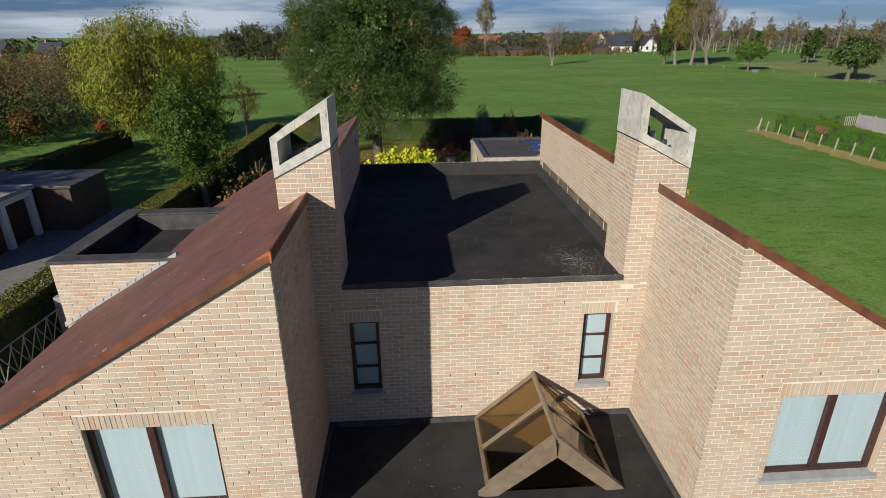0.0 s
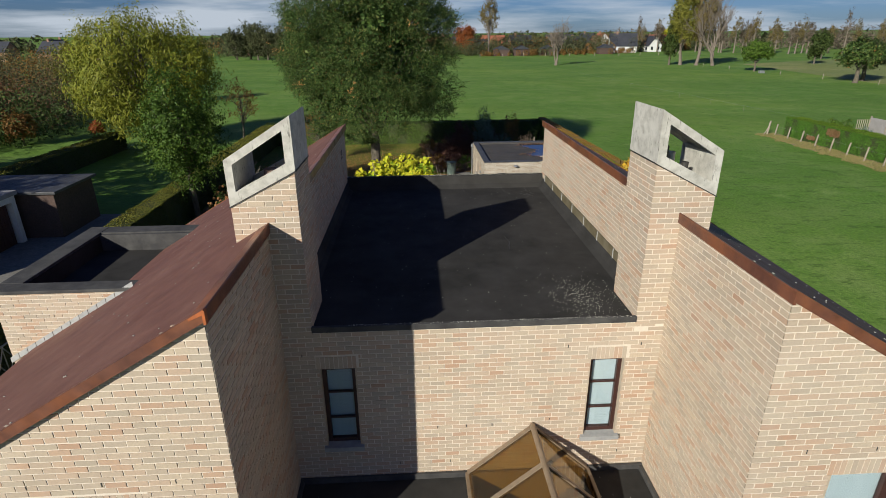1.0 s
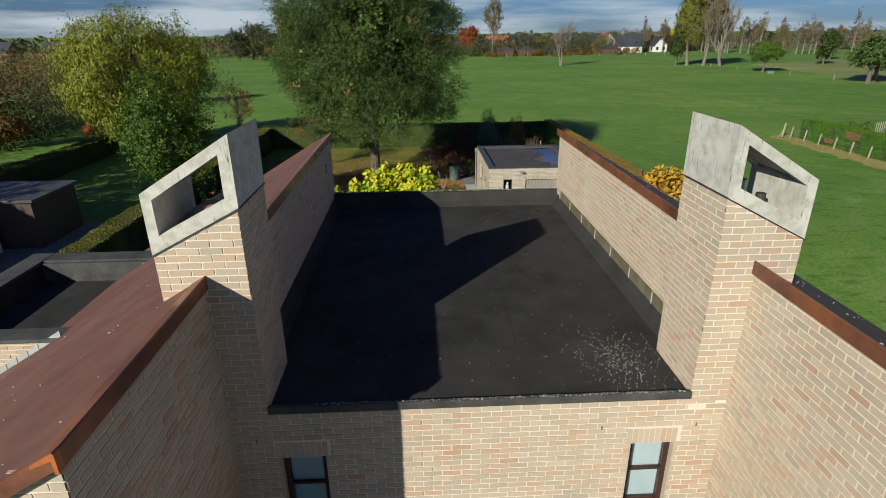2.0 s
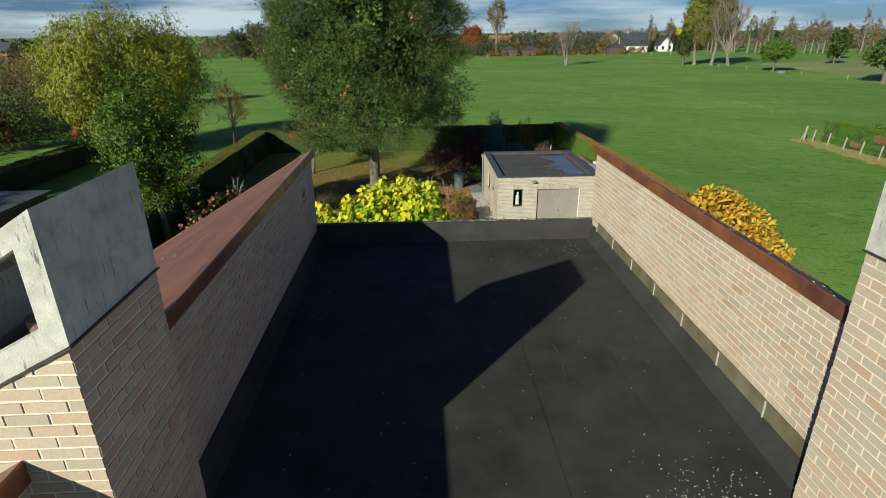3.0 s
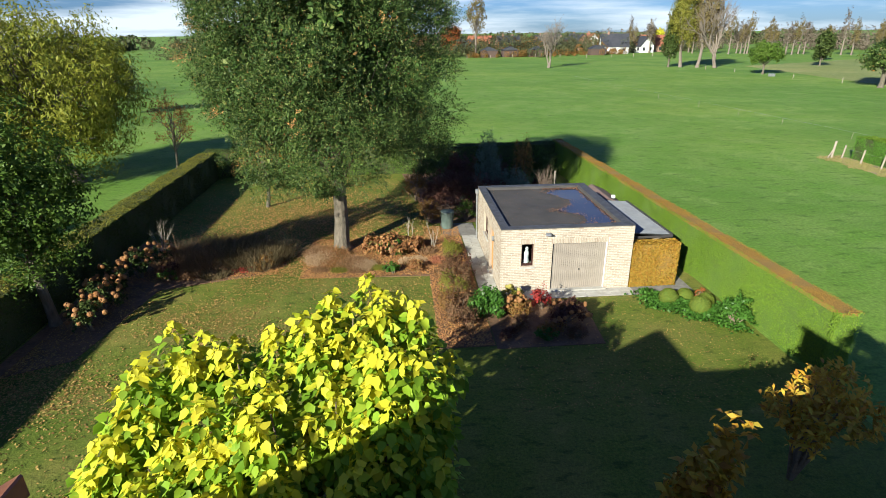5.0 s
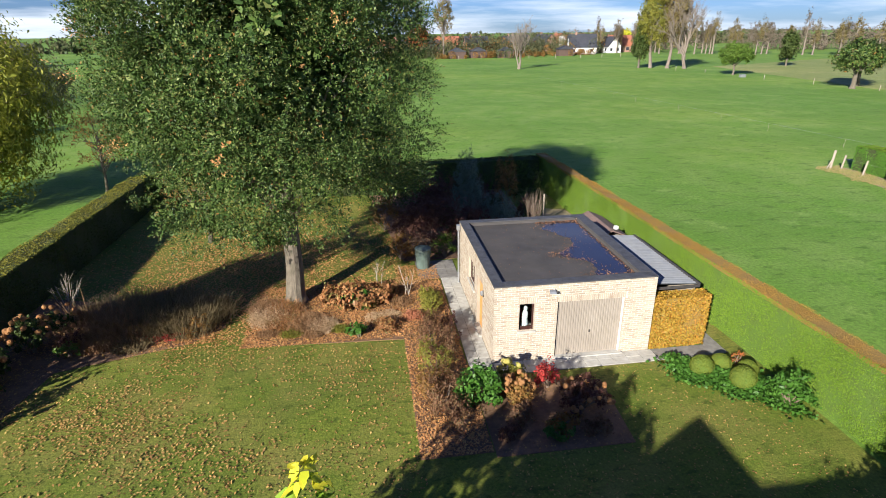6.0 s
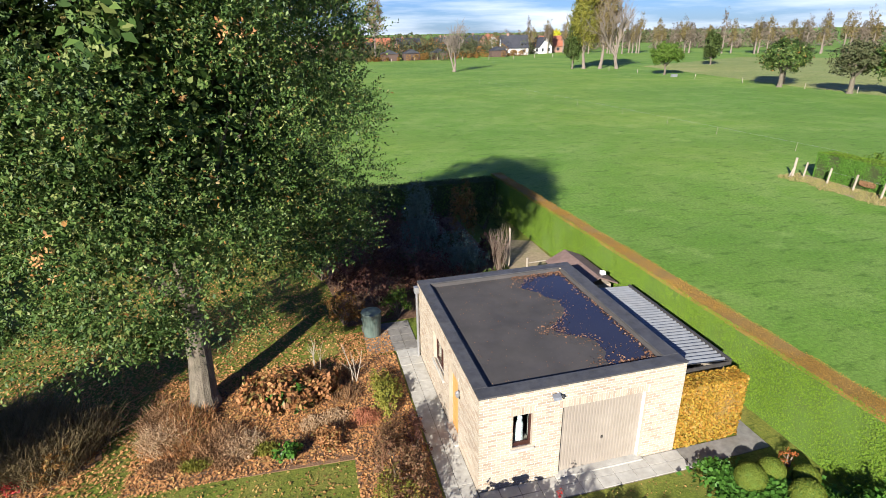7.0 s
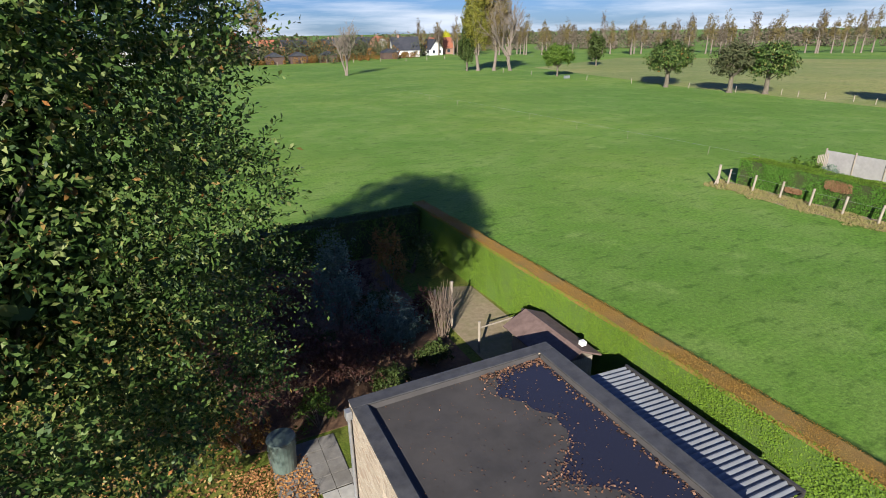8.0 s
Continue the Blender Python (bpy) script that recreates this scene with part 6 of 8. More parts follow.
def grass_clump(name, x0, y0, x1, y1, h, label, material, n, seed, lean=0.45):
    rng = np.random.RandomState(seed)
    x, y = rng.uniform(-1, 1, n), rng.uniform(-1, 1, n)
    keep = x ** 2 + y ** 2 < rng.uniform(0.5, 1.0, n)
    x, y = x[keep], y[keep]
    cx, cy, rx, ry = (x0 + x1) / 2, (y0 + y1) / 2, (x1 - x0) / 2, (y1 - y0) / 2
    p = np.stack([cx + x * rx, cy + y * ry, np.full(len(x), 0.02)], 1)
    hh = h * (0.86 + 0.14 * np.sin(p[:, 0] * 5.1 + seed) * np.sin(p[:, 1] * 4.3)) * (1 - 0.55 * (x ** 2 + y ** 2)) * rng.uniform(0.75, 1.1, len(x))
    q = np.concatenate([blades(rng, p, hh, 0.012, lean * 0.7), leaves(rng, p[::3] + np.stack([0 * x, 0 * x, hh * 0.85], 1)[::3], np.tile([0, 0, 1.0], (len(p[::3]), 1)), 0.075, 0.4, 0.9)])
    t = thing(name, (cx, cy, 0), label, "ornamental grass")
    foliage("tuft", q, material, t, kind="stuff")
    return t


def flower_heads(t, rng, at, radii, n, material, r=0.11, per=70):
    """Round heads of many small florets, on a bush."""
    for _ in range(n):
        d = ball_points(rng, 1)[0]
        d[2] = abs(d[2]) * 0.8 + 0.15
        c = np.array([at[0], at[1], at[2] + radii[2] * 0.55]) + unit(d[None])[0] * np.array(radii) * rng.uniform(0.85, 1.05)
        rr = r * rng.uniform(0.75, 1.2)
        bm = bmesh.new()
        bmesh.ops.create_icosphere(bm, subdivisions=3, radius=rr)
        for v in bm.verts:
            v.co *= 1 + 0.22 * noise.noise(v.co * 38 + Vector(c))
            v.co += Vector(c)
        part("flower_head", bm, material, t)


bush("shrub", (-0.35, 39.5, 0), (1.35, 0.95, 0.62), "low rhododendron with drooping copper-brown leaves", COPPER_LEAF, 46, 70, 0.17, 301, lobe_size=0.3, droop=1.4)
bush("shrub", (0.75, 39.75, 0), (0.75, 0.7, 0.5), "low rhododendron with drooping copper-brown leaves", COPPER_LEAF, 24, 60, 0.16, 315, lobe_size=0.34, droop=1.4)
bush("shrub", (-0.05, 39.2, 0), (0.8, 0.5, 0.62), "dark green broad-leaved shrub under the oak", IVY, 9, 34, 0.15, 302, droop=1.0)
for k, (x, y, r, h) in enumerate(((-3.75, 39.5, 0.7, 0.42), (-3.45, 38.75, 0.9, 0.42), (-2.7, 38.35, 0.9, 0.38), (-2.05, 38.05, 0.8, 0.4), (-1.5, 37.85, 0.7, 0.32), (-3.0, 39.2, 0.8, 0.48))):
    grass_clump("lavender", x - r, y - r, x + r, y + r, h, "faded lavender mound beside the oak", (HEATHER, DRY_GRASS, COPPER_LEAF)[k % 3], 2200, 303 + k, 0.95)
for k, (x, y, r) in enumerate(((-3.35, 37.55, 0.5), (-2.5, 37.4, 0.45), (-1.75, 37.25, 0.4), (-0.8, 37.5, 0.4))):
    grass_clump("low_sedge", x - r, y - r * 0.6, x + r, y + r * 0.6, 0.24, "low yellow-green sedge at the bed edge", (HEATHER, HEDGE_OLIVE)[k % 2], 900, 860 + k)
for k, (x, y, r, h) in enumerate(((1.55, 39.3, 0.55, 0.30), (1.1, 38.3, 0.5, 0.24), (2.0, 38.1, 0.45, 0.28), (1.5, 40.5, 0.5, 0.28), (0.5, 38.2, 0.45, 0.22))):
    grass_clump("faded_perennial", x - r, y - r, x + r, y + r, h, "thin rust-red faded perennials in leaf litter", (HEATHER, DRY_GRASS, RUST_STEM)[k % 3], 700, 870 + k, 0.6)
bush("shrub", (-0.1, 37.0, 0), (0.45, 0.35, 0.32), "fresh green perennial at the bed edge", IVY, 8, 40, 0.13, 305)
bush("shrub", (1.0, 37.4, 0), (0.75, 0.5, 0.3), "brown faded perennials in the bed", COPPER_LEAF, 14, 60, 0.09, 306)
bush("shrub", (2.75, 38.9, 0), (0.62, 1.5, 0.42), "low clipped golden-green shrub", HEDGE_OLIVE, 24, 120, 0.07, 307)
bush("shrub", (2.5, 35.6, 0), (0.85, 1.7, 0.9), "loose bronze-brown shrub beside the path", BRONZE_LEAF, 34, 190, 0.06, 308)
bush("shrub", (2.4, 32.6, 0), (0.8, 1.5, 0.8), "loose bronze-brown shrub in the strip bed", BRONZE_LEAF, 30, 170, 0.06, 309)
bush("shrub", (2.3, 34.3, 0), (0.7, 1.3, 0.85), "airy olive-brown shrub in the strip bed", HEDGE_OLIVE, 26, 90, 0.055, 316)
bush("shrub", (2.0, 33.2, 0), (0.5, 1.2, 0.6), "airy rust-brown shrub in the strip bed", RUST_LEAF, 22, 80, 0.06, 317)
bush("shrub", (3.15, 36.4, 0), (0.4, 0.8, 0.8), "dark red barberry beside the path", BURGUNDY, 14, 110, 0.06, 310)
bush("shrub", (3.4, 32.7, 0), (0.8, 0.9, 0.85), "glossy dark green laurel shrub", IVY, 22, 110, 0.13, 311)
for k, (x, y, rx, leaf, head, nh, lab) in enumerate(((4.5, 33.25, 0.48, HEDGE_OLIVE, HEAD_YELLOW, 26, "hydrangea with yellowing leaves and pale heads"), (4.55, 32.6, 0.55, RUST_LEAF, HEAD_PINK, 34, "hydrangea with faded brown-pink heads"),
                                                (6.3, 31.9, 0.9, BURGUNDY, HEAD_PINK, 22, "hydrangea with brown heads in the house's shade"))):
    t = bush("hydrangea", (x, y, 0), (rx, rx * 0.85, 0.62), lab, leaf, 14, 70, 0.11, 320 + k, "hydrangeas")
    flower_heads(t, np.random.RandomState(400 + k), (x, y, 0), (rx, rx * 0.85, 0.62), nh, head, 0.072)
for k, (x, y, r, h, leaf) in enumerate(((4.5, 31.7, 0.6, 0.4, BRONZE_LEAF), (5.5, 31.2, 0.6, 0.35, RUST_LEAF), (6.7, 32.7, 0.45, 0.45, BURGUNDY), (5.2, 30.9, 0.5, 0.3, IVY), (4.0, 31.0, 0.5, 0.35, BURGUNDY), (6.4, 30.9, 0.5, 0.35, BRONZE_LEAF))):
    bush("shrub", (x, y, 0), (r, r * 0.9, h), "low faded perennial in the shaded bed", leaf, 12, 60, 0.08, 880 + k)
bush("shrub", (5.6, 33.05, 0), (0.5, 0.45, 0.72), "bright crimson autumn shrub in the bed", CRIMSON, 14, 55, 0.09, 330)
bush("shrub", (1.9, 43.9, 0), (0.9, 0.8, 1.0), "rusty spindle shrub beside the water butt", RUST_LEAF, 18, 90, 0.08, 331)
# west bed: hydrangeas, brown grasses, red ground cover
for k, (x, y) in enumerate(((-11.2, 37.6), (-10.6, 38.5), (-11.6, 36.2), (-11.3, 34.6), (-11.0, 33.0))):
    t = bush("hydrangea", (x, y, 0), (0.75, 0.7, 0.95), "hydrangea with dried orange-pink heads below the hedge", HEDGE_DARK, 14, 60, 0.12, 340 + k, "hydrangeas")
    flower_heads(t, np.random.RandomState(420 + k), (x, y, 0), (0.75, 0.7, 0.95), 20, HEAD_PINK, 0.09)
# mounds right of x -8.4 take only the darker stems, painting the shade there
for k, (x, y, r, h) in enumerate(((-9.6, 38.6, 1.2, 1.25), (-8.6, 39.6, 1.2, 1.3), (-8.5, 38.3, 1.15, 1.2), (-9.8, 39.9, 0.7, 0.75), (-7.4, 38.7, 1.2, 1.3), (-6.3, 38.6, 1.1, 1.15), (-5.8, 39.4, 1.0, 1.0), (-7.2, 39.8, 1.2, 1.25), (-9.2, 37.8, 0.8, 0.5), (-8.0, 37.7, 0.8, 0.45))):
    grass_clump("brown_grass", x - r, y - r, x + r, y + r, h, "rust-brown grass mound in the west bed", (HEATHER, SHADED_GRASS)[k % 2] if x < -8.4 else SHADED_GRASS, 3000, 830 + k, 0.7)
for k, (x, y) in enumerate(((-8.9, 39.0), (-6.8, 39.2), (-5.9, 38.0), (-9.9, 37.5))):
    bush("shrub", (x, y, 0), (0.6, 0.55, 0.6), "twiggy brown faded perennial in the west bed", (RUST_LEAF, BURGUNDY)[k % 2], 14, 60, 0.07, 845 + k)
bush("ground_cover", (-7.2, 37.85, 0), (1.3, 0.35, 0.2), "red-leaved ground cover at the lawn edge", CRIMSON, 14, 45, 0.08, 352, twig=False)
bush("shrub", (-9.9, 37.2, 0), (0.5, 0.4, 0.45), "small green shrub in the west bed", GREEN_LEAF, 8, 40, 0.1, 353)


def bare_shrub(name, at, h, label, n, seed, material=TWIG, spread=0.35):
    rng = np.random.RandomState(seed)
    t = thing(name, at, label, "shrub")
    for _ in range(n):
        bm = bmesh.new()
        b = Vector(at) + Vector((rng.normal() * 0.06, rng.normal() * 0.06, 0))
        d = Vector((rng.normal() * spread, rng.normal() * spread, 1)).normalized()
        tip = b + d * h * rng.uniform(0.7, 1.1)
        tube(bm, [b, b.lerp(tip, 0.5) + Vector((rng.normal() * 0.05, rng.normal() * 0.05, 0)), tip], [0.018, 0.012, 0.004], 5)
        for k in range(3):
            s = b.lerp(tip, rng.uniform(0.4, 0.85))
            e = s + (d + Vector((rng.normal() * 0.5, rng.normal() * 0.5, 0.2))).normalized() * h * 0.28
            tube(bm, [s, e], [0.009, 0.003], 4)
        part("stem", bm, material, t)
    return t


bare_shrub("bare_shrub", (9.2, 46.4, 0), 2.3, "bare upright grey-stemmed shrub", 30, 360, TWIG, 0.15)
bare_shrub("bare_shrub", (-11.4, 40.6, 0), 1.6, "bare twiggy shrub before the hedge", 9, 361, OLD_WOOD, 0.4)
bare_shrub("bare_shrub", (0.7, 40.6, 0), 1.5, "thin bare sapling among leaf litter", 4, 362, OLD_WOOD, 0.15)
bare_shrub("bare_shrub", (1.9, 40.0, 0), 1.4, "thin bare sapling among leaf litter", 4, 363, OLD_WOOD, 0.15)
# shaded shrubs behind the garage
bush("shrub", (3.4, 45.2, 0), (1.8, 1.5, 1.9), "large burgundy smoke bush in shade", BURGUNDY, 46, 130, 0.10, 370)
bush("shrub", (5.6, 45.3, 0), (1.6, 1.3, 1.5), "burgundy shrub behind the garage", BURGUNDY, 36, 120, 0.09, 371)
bush("shrub", (4.1, 48.6, 0), (1.5, 1.4, 2.3), "copper-red shrub before the back hedge", BURGUNDY, 36, 120, 0.10, 372)
bush("conifer", (6.0, 48.6, 0), (1.1, 1.1, 2.9), "blue-green conifer in shade", BLUE_GREEN, 46, 130, 0.09, 373, category="conifer")
bush("conifer", (7.4, 46.2, 0), (0.9, 0.9, 1.7), "blue-green dwarf conifer behind the garage", BLUE_GREEN, 36, 120, 0.08, 374, category="conifer")
bush("shrub", (8.7, 50.4, 0), (0.9, 0.9, 2.7), "upright bronze-leaved shrub in shade", RUST_LEAF, 30, 90, 0.09, 375)
bush("shrub", (10.6, 52.6, 0), (1.6, 1.3, 1.5), "dark evergreen shrub in the corner", HEDGE_DARK, 30, 90, 0.1, 376)
bush("shrub", (2.2, 50.5, 0), (1.7, 1.5, 1.8), "dark evergreen shrub before the back hedge", HEDGE_DARK, 34, 90, 0.1, 377)
bush("shrub", (4.0, 43.9, 0), (0.8, 0.6, 0.9), "green shrub beside the tiles", GREEN_LEAF, 16, 70, 0.08, 378)
for k, (x, y, rx, h, leaf, lab) in enumerate(((2.6, 46.8, 1.2, 1.2, BURGUNDY, "dusky burgundy shrub in shade"), (4.7, 46.6, 1.0, 1.2, HEDGE_DARK, "dark evergreen shrub in shade"), (7.2, 48.4, 1.1, 1.3, HEDGE_DARK, "dark evergreen shrub in shade"),
                                             (8.3, 45.2, 0.7, 0.6, HEDGE_DARK, "low evergreen shrub in shade"), (5.3, 50.6, 1.3, 1.6, BRONZE_LEAF, "bronze-leaved shrub in shade"), (7.4, 51.8, 1.3, 1.4, BURGUNDY, "dusky burgundy shrub in shade"),
                                             (3.4, 52.6, 1.4, 1.4, HEDGE_DARK, "dark evergreen shrub in shade"), (9.3, 48.0, 0.8, 1.0, BURGUNDY, "dusky burgundy shrub in shade"), (6.4, 44.4, 0.8, 0.7, HEDGE_DARK, "low evergreen shrub behind the garage"),
                                             (1.3, 48.2, 1.0, 1.3, RUST_LEAF, "rusty spindle shrub in shade"), (8.2, 47.0, 0.7, 0.9, BLUE_GREEN, "blue-green dwarf conifer in shade"), (6.7, 46.9, 0.7, 1.5, BLUE_GREEN, "blue-green dwarf conifer in shade"))):
    bush("shrub", (x, y, 0), (rx, rx * 0.9, h), lab, leaf, 22, 80, 0.09, 920 + k)
# ivy bed with clipped box balls
rng = np.random.RandomState(380)
k = 5200
a = rng.uniform(0, 1, k)
px = 9.9 + a * 2.7 + rng.normal(0, 0.25, k)
py = 33.5 - a * 2.3 + rng.normal(0, 0.42, k)
inside = (px < 12.5) & (py < 33.85)
pz = 0.10 + 0.16 * rng.rand(k) + 0.12 * np.sin(px * 3) * np.sin(py * 3.3)
ivy = thing("ivy_patch", (11.2, 32.4, 0), "bright green ivy spreading over the ground", "ground cover", kind="stuff")
foliage("leaves", leaves(rng, np.stack([px, py, np.maximum(pz, 0.03)], 1)[inside], np.tile([0, 0, 1.0], (int(inside.sum()), 1)), 0.12, 0.8, 0.5, 0), IVY, ivy)
bush("shrub", (12.25, 31.2, 0), (0.75, 0.7, 0.8), "bright green leafy shrub below the hedge", IVY, 18, 90, 0.12, 381)


def box_ball(at, r, seed):
    rng = np.random.RandomState(seed)
    t = thing("box_ball", at, "clipped round box ball in the ivy", "topiary", "clipped box balls")
    bm = bmesh.new()
    bmesh.ops.create_icosphere(bm, subdivisions=3, radius=r * 0.94, matrix=Matrix.Translation((at[0], at[1], at[2] + r * 0.8)))
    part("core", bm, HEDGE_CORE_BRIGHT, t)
    d = ball_points(rng, 5200)
    foliage("leaves", leaves(rng, np.array([at[0], at[1], at[2] + r * 0.8]) + d * r * rng.uniform(0.95, 1.02, 5200)[:, None], d, 0.032, 0.7, 0.5, 0), BOX_LEAF, t)


for k, (x, y, r) in enumerate(((10.65, 33.0, 0.36), (11.35, 33.1, 0.32), (11.5, 32.2, 0.38), (12.0, 32.7, 0.3))):
    box_ball((x, y, 0.02), r, 390 + k)
bush("shrub", (12.15, 33.3, 0), (0.3, 0.3, 0.35), "small orange berry shrub in ivy", AUTUMN_RED, 5, 25, 0.07, 395)

# ---------------------------------------------------------------- leaves on the lawn
def noise_keep(x, y):
    """Leaves drift together: a share between 0.15 and 1 that changes from place to place."""
    w = np.sin(x * 0.9 + 1.3 * np.sin(y * 0.6)) + np.sin(y * 1.3 + x * 0.5) + 0.6 * np.sin(x * 2.7 - y * 2.1)
    return np.clip(0.45 + 0.28 * w, 0.15, 1.0)


rng = np.random.RandomState(500)
k = 26000
cx, cy = rng.normal(-4.6, 4.4, k), rng.normal(43.0, 5.0, k)
ok = (cx > -12.8) & (cx < 2.3) & (cy > 37) & (cy < 55) & ~((cx > 1.5) & (cy < 36.6))
q_a = litter_at(rng, cx[ok], cy[ok], 0.018, 0.10)
k = 44000
cx, cy = -12.4 + 14 * rng.beta(0.7, 1.25, k), 20 + 20 * rng.beta(1.8, 1.4, k)
keep = (noise_keep(cx, cy) > rng.rand(k))
q_b = litter_at(rng, cx[keep], cy[keep], 0.018, 0.078)
k = 2200
cx, cy = rng.uniform(3.5, 12, k), rng.uniform(27, 33.8, k)
q_d = litter_at(rng, cx, cy, 0.018, 0.06)
tagged(new("fallen_leaves", quads_mesh("fallen_leaves", np.concatenate([q_b, q_d, q_a[::3]]), LITTER_YELLOW)), "yellow and brown leaves scattered over the lawn", "leaves", kind="stuff")
tagged(new("fallen_leaves", quads_mesh("fallen_leaves", np.concatenate([q_a[1::3], q_a[2::3]]), LITTER)), "orange-brown oak leaves strewn behind the tree", "leaves", kind="stuff")
k = 40000
cx, cy = rng.uniform(-4.2, 3.4, k), rng.uniform(30.6, 43, k)
ok = ((cy > 36.7) & (cy < 41.5)) | (cx > 1.5)
q_c = litter_at(rng, cx[ok], cy[ok], 0.035, 0.085)
cx, cy = rng.uniform(-10.5, -5.2, 4500), rng.uniform(37.3, 40.5, 4500)
q_e = litter_at(rng, cx, cy, 0.035, 0.09)
tagged(new("fallen_leaves", quads_mesh("fallen_leaves", np.concatenate([q_c, q_e]), LITTER)), "rust-brown oak leaves covering the beds", "leaves", kind="stuff")

# ---------------------------------------------------------------- trees and tall shrubs of the garden
oak = tree("oak", (-2.62, 40.1, 0), "large dense green oak with a few rusty leaves", 3.0, 0.36, (-2.6, 40.6, 9.0), (4.9, 4.9, 6.2), 80, 150, 0.12, OAK_LEAF, seed=600, limbs=60,
     lobe_size=0.2, low=-0.88, depth=0.5, aspect=0.52, spread=0.8)
foliage("outer_crown", clumped_crown(np.random.RandomState(605), (-2.6, 40.65, 9.0), (6.3, 6.45, 7.6), 140, 210, 9, 0.090, (0.8, 1.8), -0.75, 0.70, 0.42), OAK_LEAF, oak)
tree("fruit_tree", (-7.85, 47.8, 0), "small sparse fruit tree with brown-green leaves", 1.3, 0.11, (-7.7, 47.8, 2.9), (2.3, 2.1, 1.5), 46, 34, 0.11, RUST_LEAF, seed=601, limbs=40, lobe_size=0.3)
tree("ash_tree", (-12.6, 33.6, 0), "bushy mid-green garden tree before the hedge", 2.2, 0.17, (-12.6, 33.4, 5.1), (2.55, 2.5, 3.7), 110, 180, 0.145, ASH_LEAF, seed=602, limbs=30, lobe_size=0.34, depth=0.35, low=-0.95, droop=1.0)
tree("maple", (-16.6, 57.0, 0), "small thin autumn-brown tree in the meadow", 1.6, 0.10, (-16.4, 57.0, 4.1), (1.9, 1.9, 2.3), 70, 40, 0.11, RUST_LEAF, seed=603, limbs=40, lobe_size=0.3)
tree("willow", (-23.2, 55.5, 0), "broad willow with yellow-green leaves", 2.2, 0.5, (-24.4, 56.0, 6.4), (7.7, 6.8, 6.5), 270, 170, 0.32, WILLOW_LEAF, seed=604, limbs=50, lobe_size=0.24, low=-0.92, depth=0.45, aspect=0.3, droop=1.6, spread=0.6)
oak_fill, _ = lobed_crown(np.random.RandomState(606), (-2.6, 40.6, 8.9), (5.1, 5.1, 6.2), 130, 240, 0.24, lobe_size=0.34, low=-0.8, depth=0.2, aspect=0.6)
foliage("inner_crown", oak_fill, OAK_LEAF, oak)
rng = np.random.RandomState(607)
skirt = []
for k in range(22):
    a, r = rng.uniform(1.7, 4.9), rng.uniform(2.6, 4.8)
    q, _ = lobed_crown(rng, (-2.6 + r * math.cos(a), 40.5 + r * math.sin(a), 3.0 + 0.34 * r + rng.normal() * 0.25), (0.8, 0.8, 0.6), 5, 110, 0.10, lobe_size=0.5, low=-1, depth=0.2, aspect=0.52, spread=0.7, droop=0.8)
    skirt.append(q)
foliage("lower_crown", np.concatenate(skirt), OAK_LEAF, oak)
for k in range(26):
    d = ball_points(rng, 1)[0]
    if d[2] > -0.75 and d[0] < 0.55:
        p = np.array([-2.6, 40.65, 9.0]) + d * np.array([6.0, 6.0, 7.1]) + rng.normal(size=(9, 3)) * 0.15
        foliage("rusty_sprig", sprays(rng, p, np.tile(d, (9, 1)), 6, 0.085, 0.26), LITTER, oak)
catalpa = thing("catalpa", (-1.5, 23.2, 0), "catalpa with large yellow-lime heart-shaped leaves", "tree")
rng = np.random.RandomState(610)
tops, lows = [], []
peaks = ((-4.3, 22.9, 4.0), (-3.9, 23.5, 4.7), (-3.4, 22.3, 4.2), (-3.2, 23.7, 5.3), (-2.6, 22.3, 4.6), (-2.3, 23.5, 5.2), (-1.6, 22.4, 5.0), (-1.3, 23.9, 5.5), (-0.7, 22.6, 5.0), (-0.5, 24.0, 5.7),
         (0.0, 24.6, 5.6), (0.3, 23.3, 5.5), (0.45, 24.2, 5.2), (0.2, 22.2, 4.6), (1.25, 24.0, 4.7), (0.8, 22.8, 4.2), (-1.0, 21.4, 4.3), (-2.2, 21.4, 3.9), (-3.0, 21.3, 3.6), (-3.7, 21.9, 3.5), (0.6, 21.8, 3.6), (1.3, 22.9, 3.6))
for x, y, z in peaks:
    x, y, z = (x * 0.35 if x > 0 else x * 1.06), y - 0.75, z - 0.12
    # shoots that carry whorls of leaves, the highest yellow
    for s in range(10):
        tx, ty, tz = x + rng.normal() * 0.42, y + rng.normal() * 0.42, z + 0.12 - abs(rng.normal()) * 0.5
        for w in range(9):
            a = rng.uniform(0, 6.28) + np.arange(6) * 1.047
            d = np.stack([np.cos(a), np.sin(a), np.zeros(6)], 1)
            reach = 0.02 + 0.045 * min(w, 4)
            (tops if w < 3 + s % 3 else lows).append((np.array([tx, ty, tz - 0.085 * w]) + d * reach + rng.normal(size=(6, 3)) * 0.035, d))
    k = 300
    h = rng.uniform(0.35, 1.0, k)
    d = ball_points(rng, k) * (1, 1, 0.2)
    lows.append((np.stack([x + d[:, 0] * 0.60, y + d[:, 1] * 0.60, z - 0.45 - (1 - h) * 4.2], 1), d))
    stem = bmesh.new()
    tube(stem, [(x * 0.4 - 0.9, y * 0.4 + 13.8, 0), (x * 0.8 - 0.3, y * 0.8 + 4.6, z * 0.5), (x, y, z - 0.2)], [0.06, 0.035, 0.012], 6)
    part("stem", stem, TWIG, catalpa)
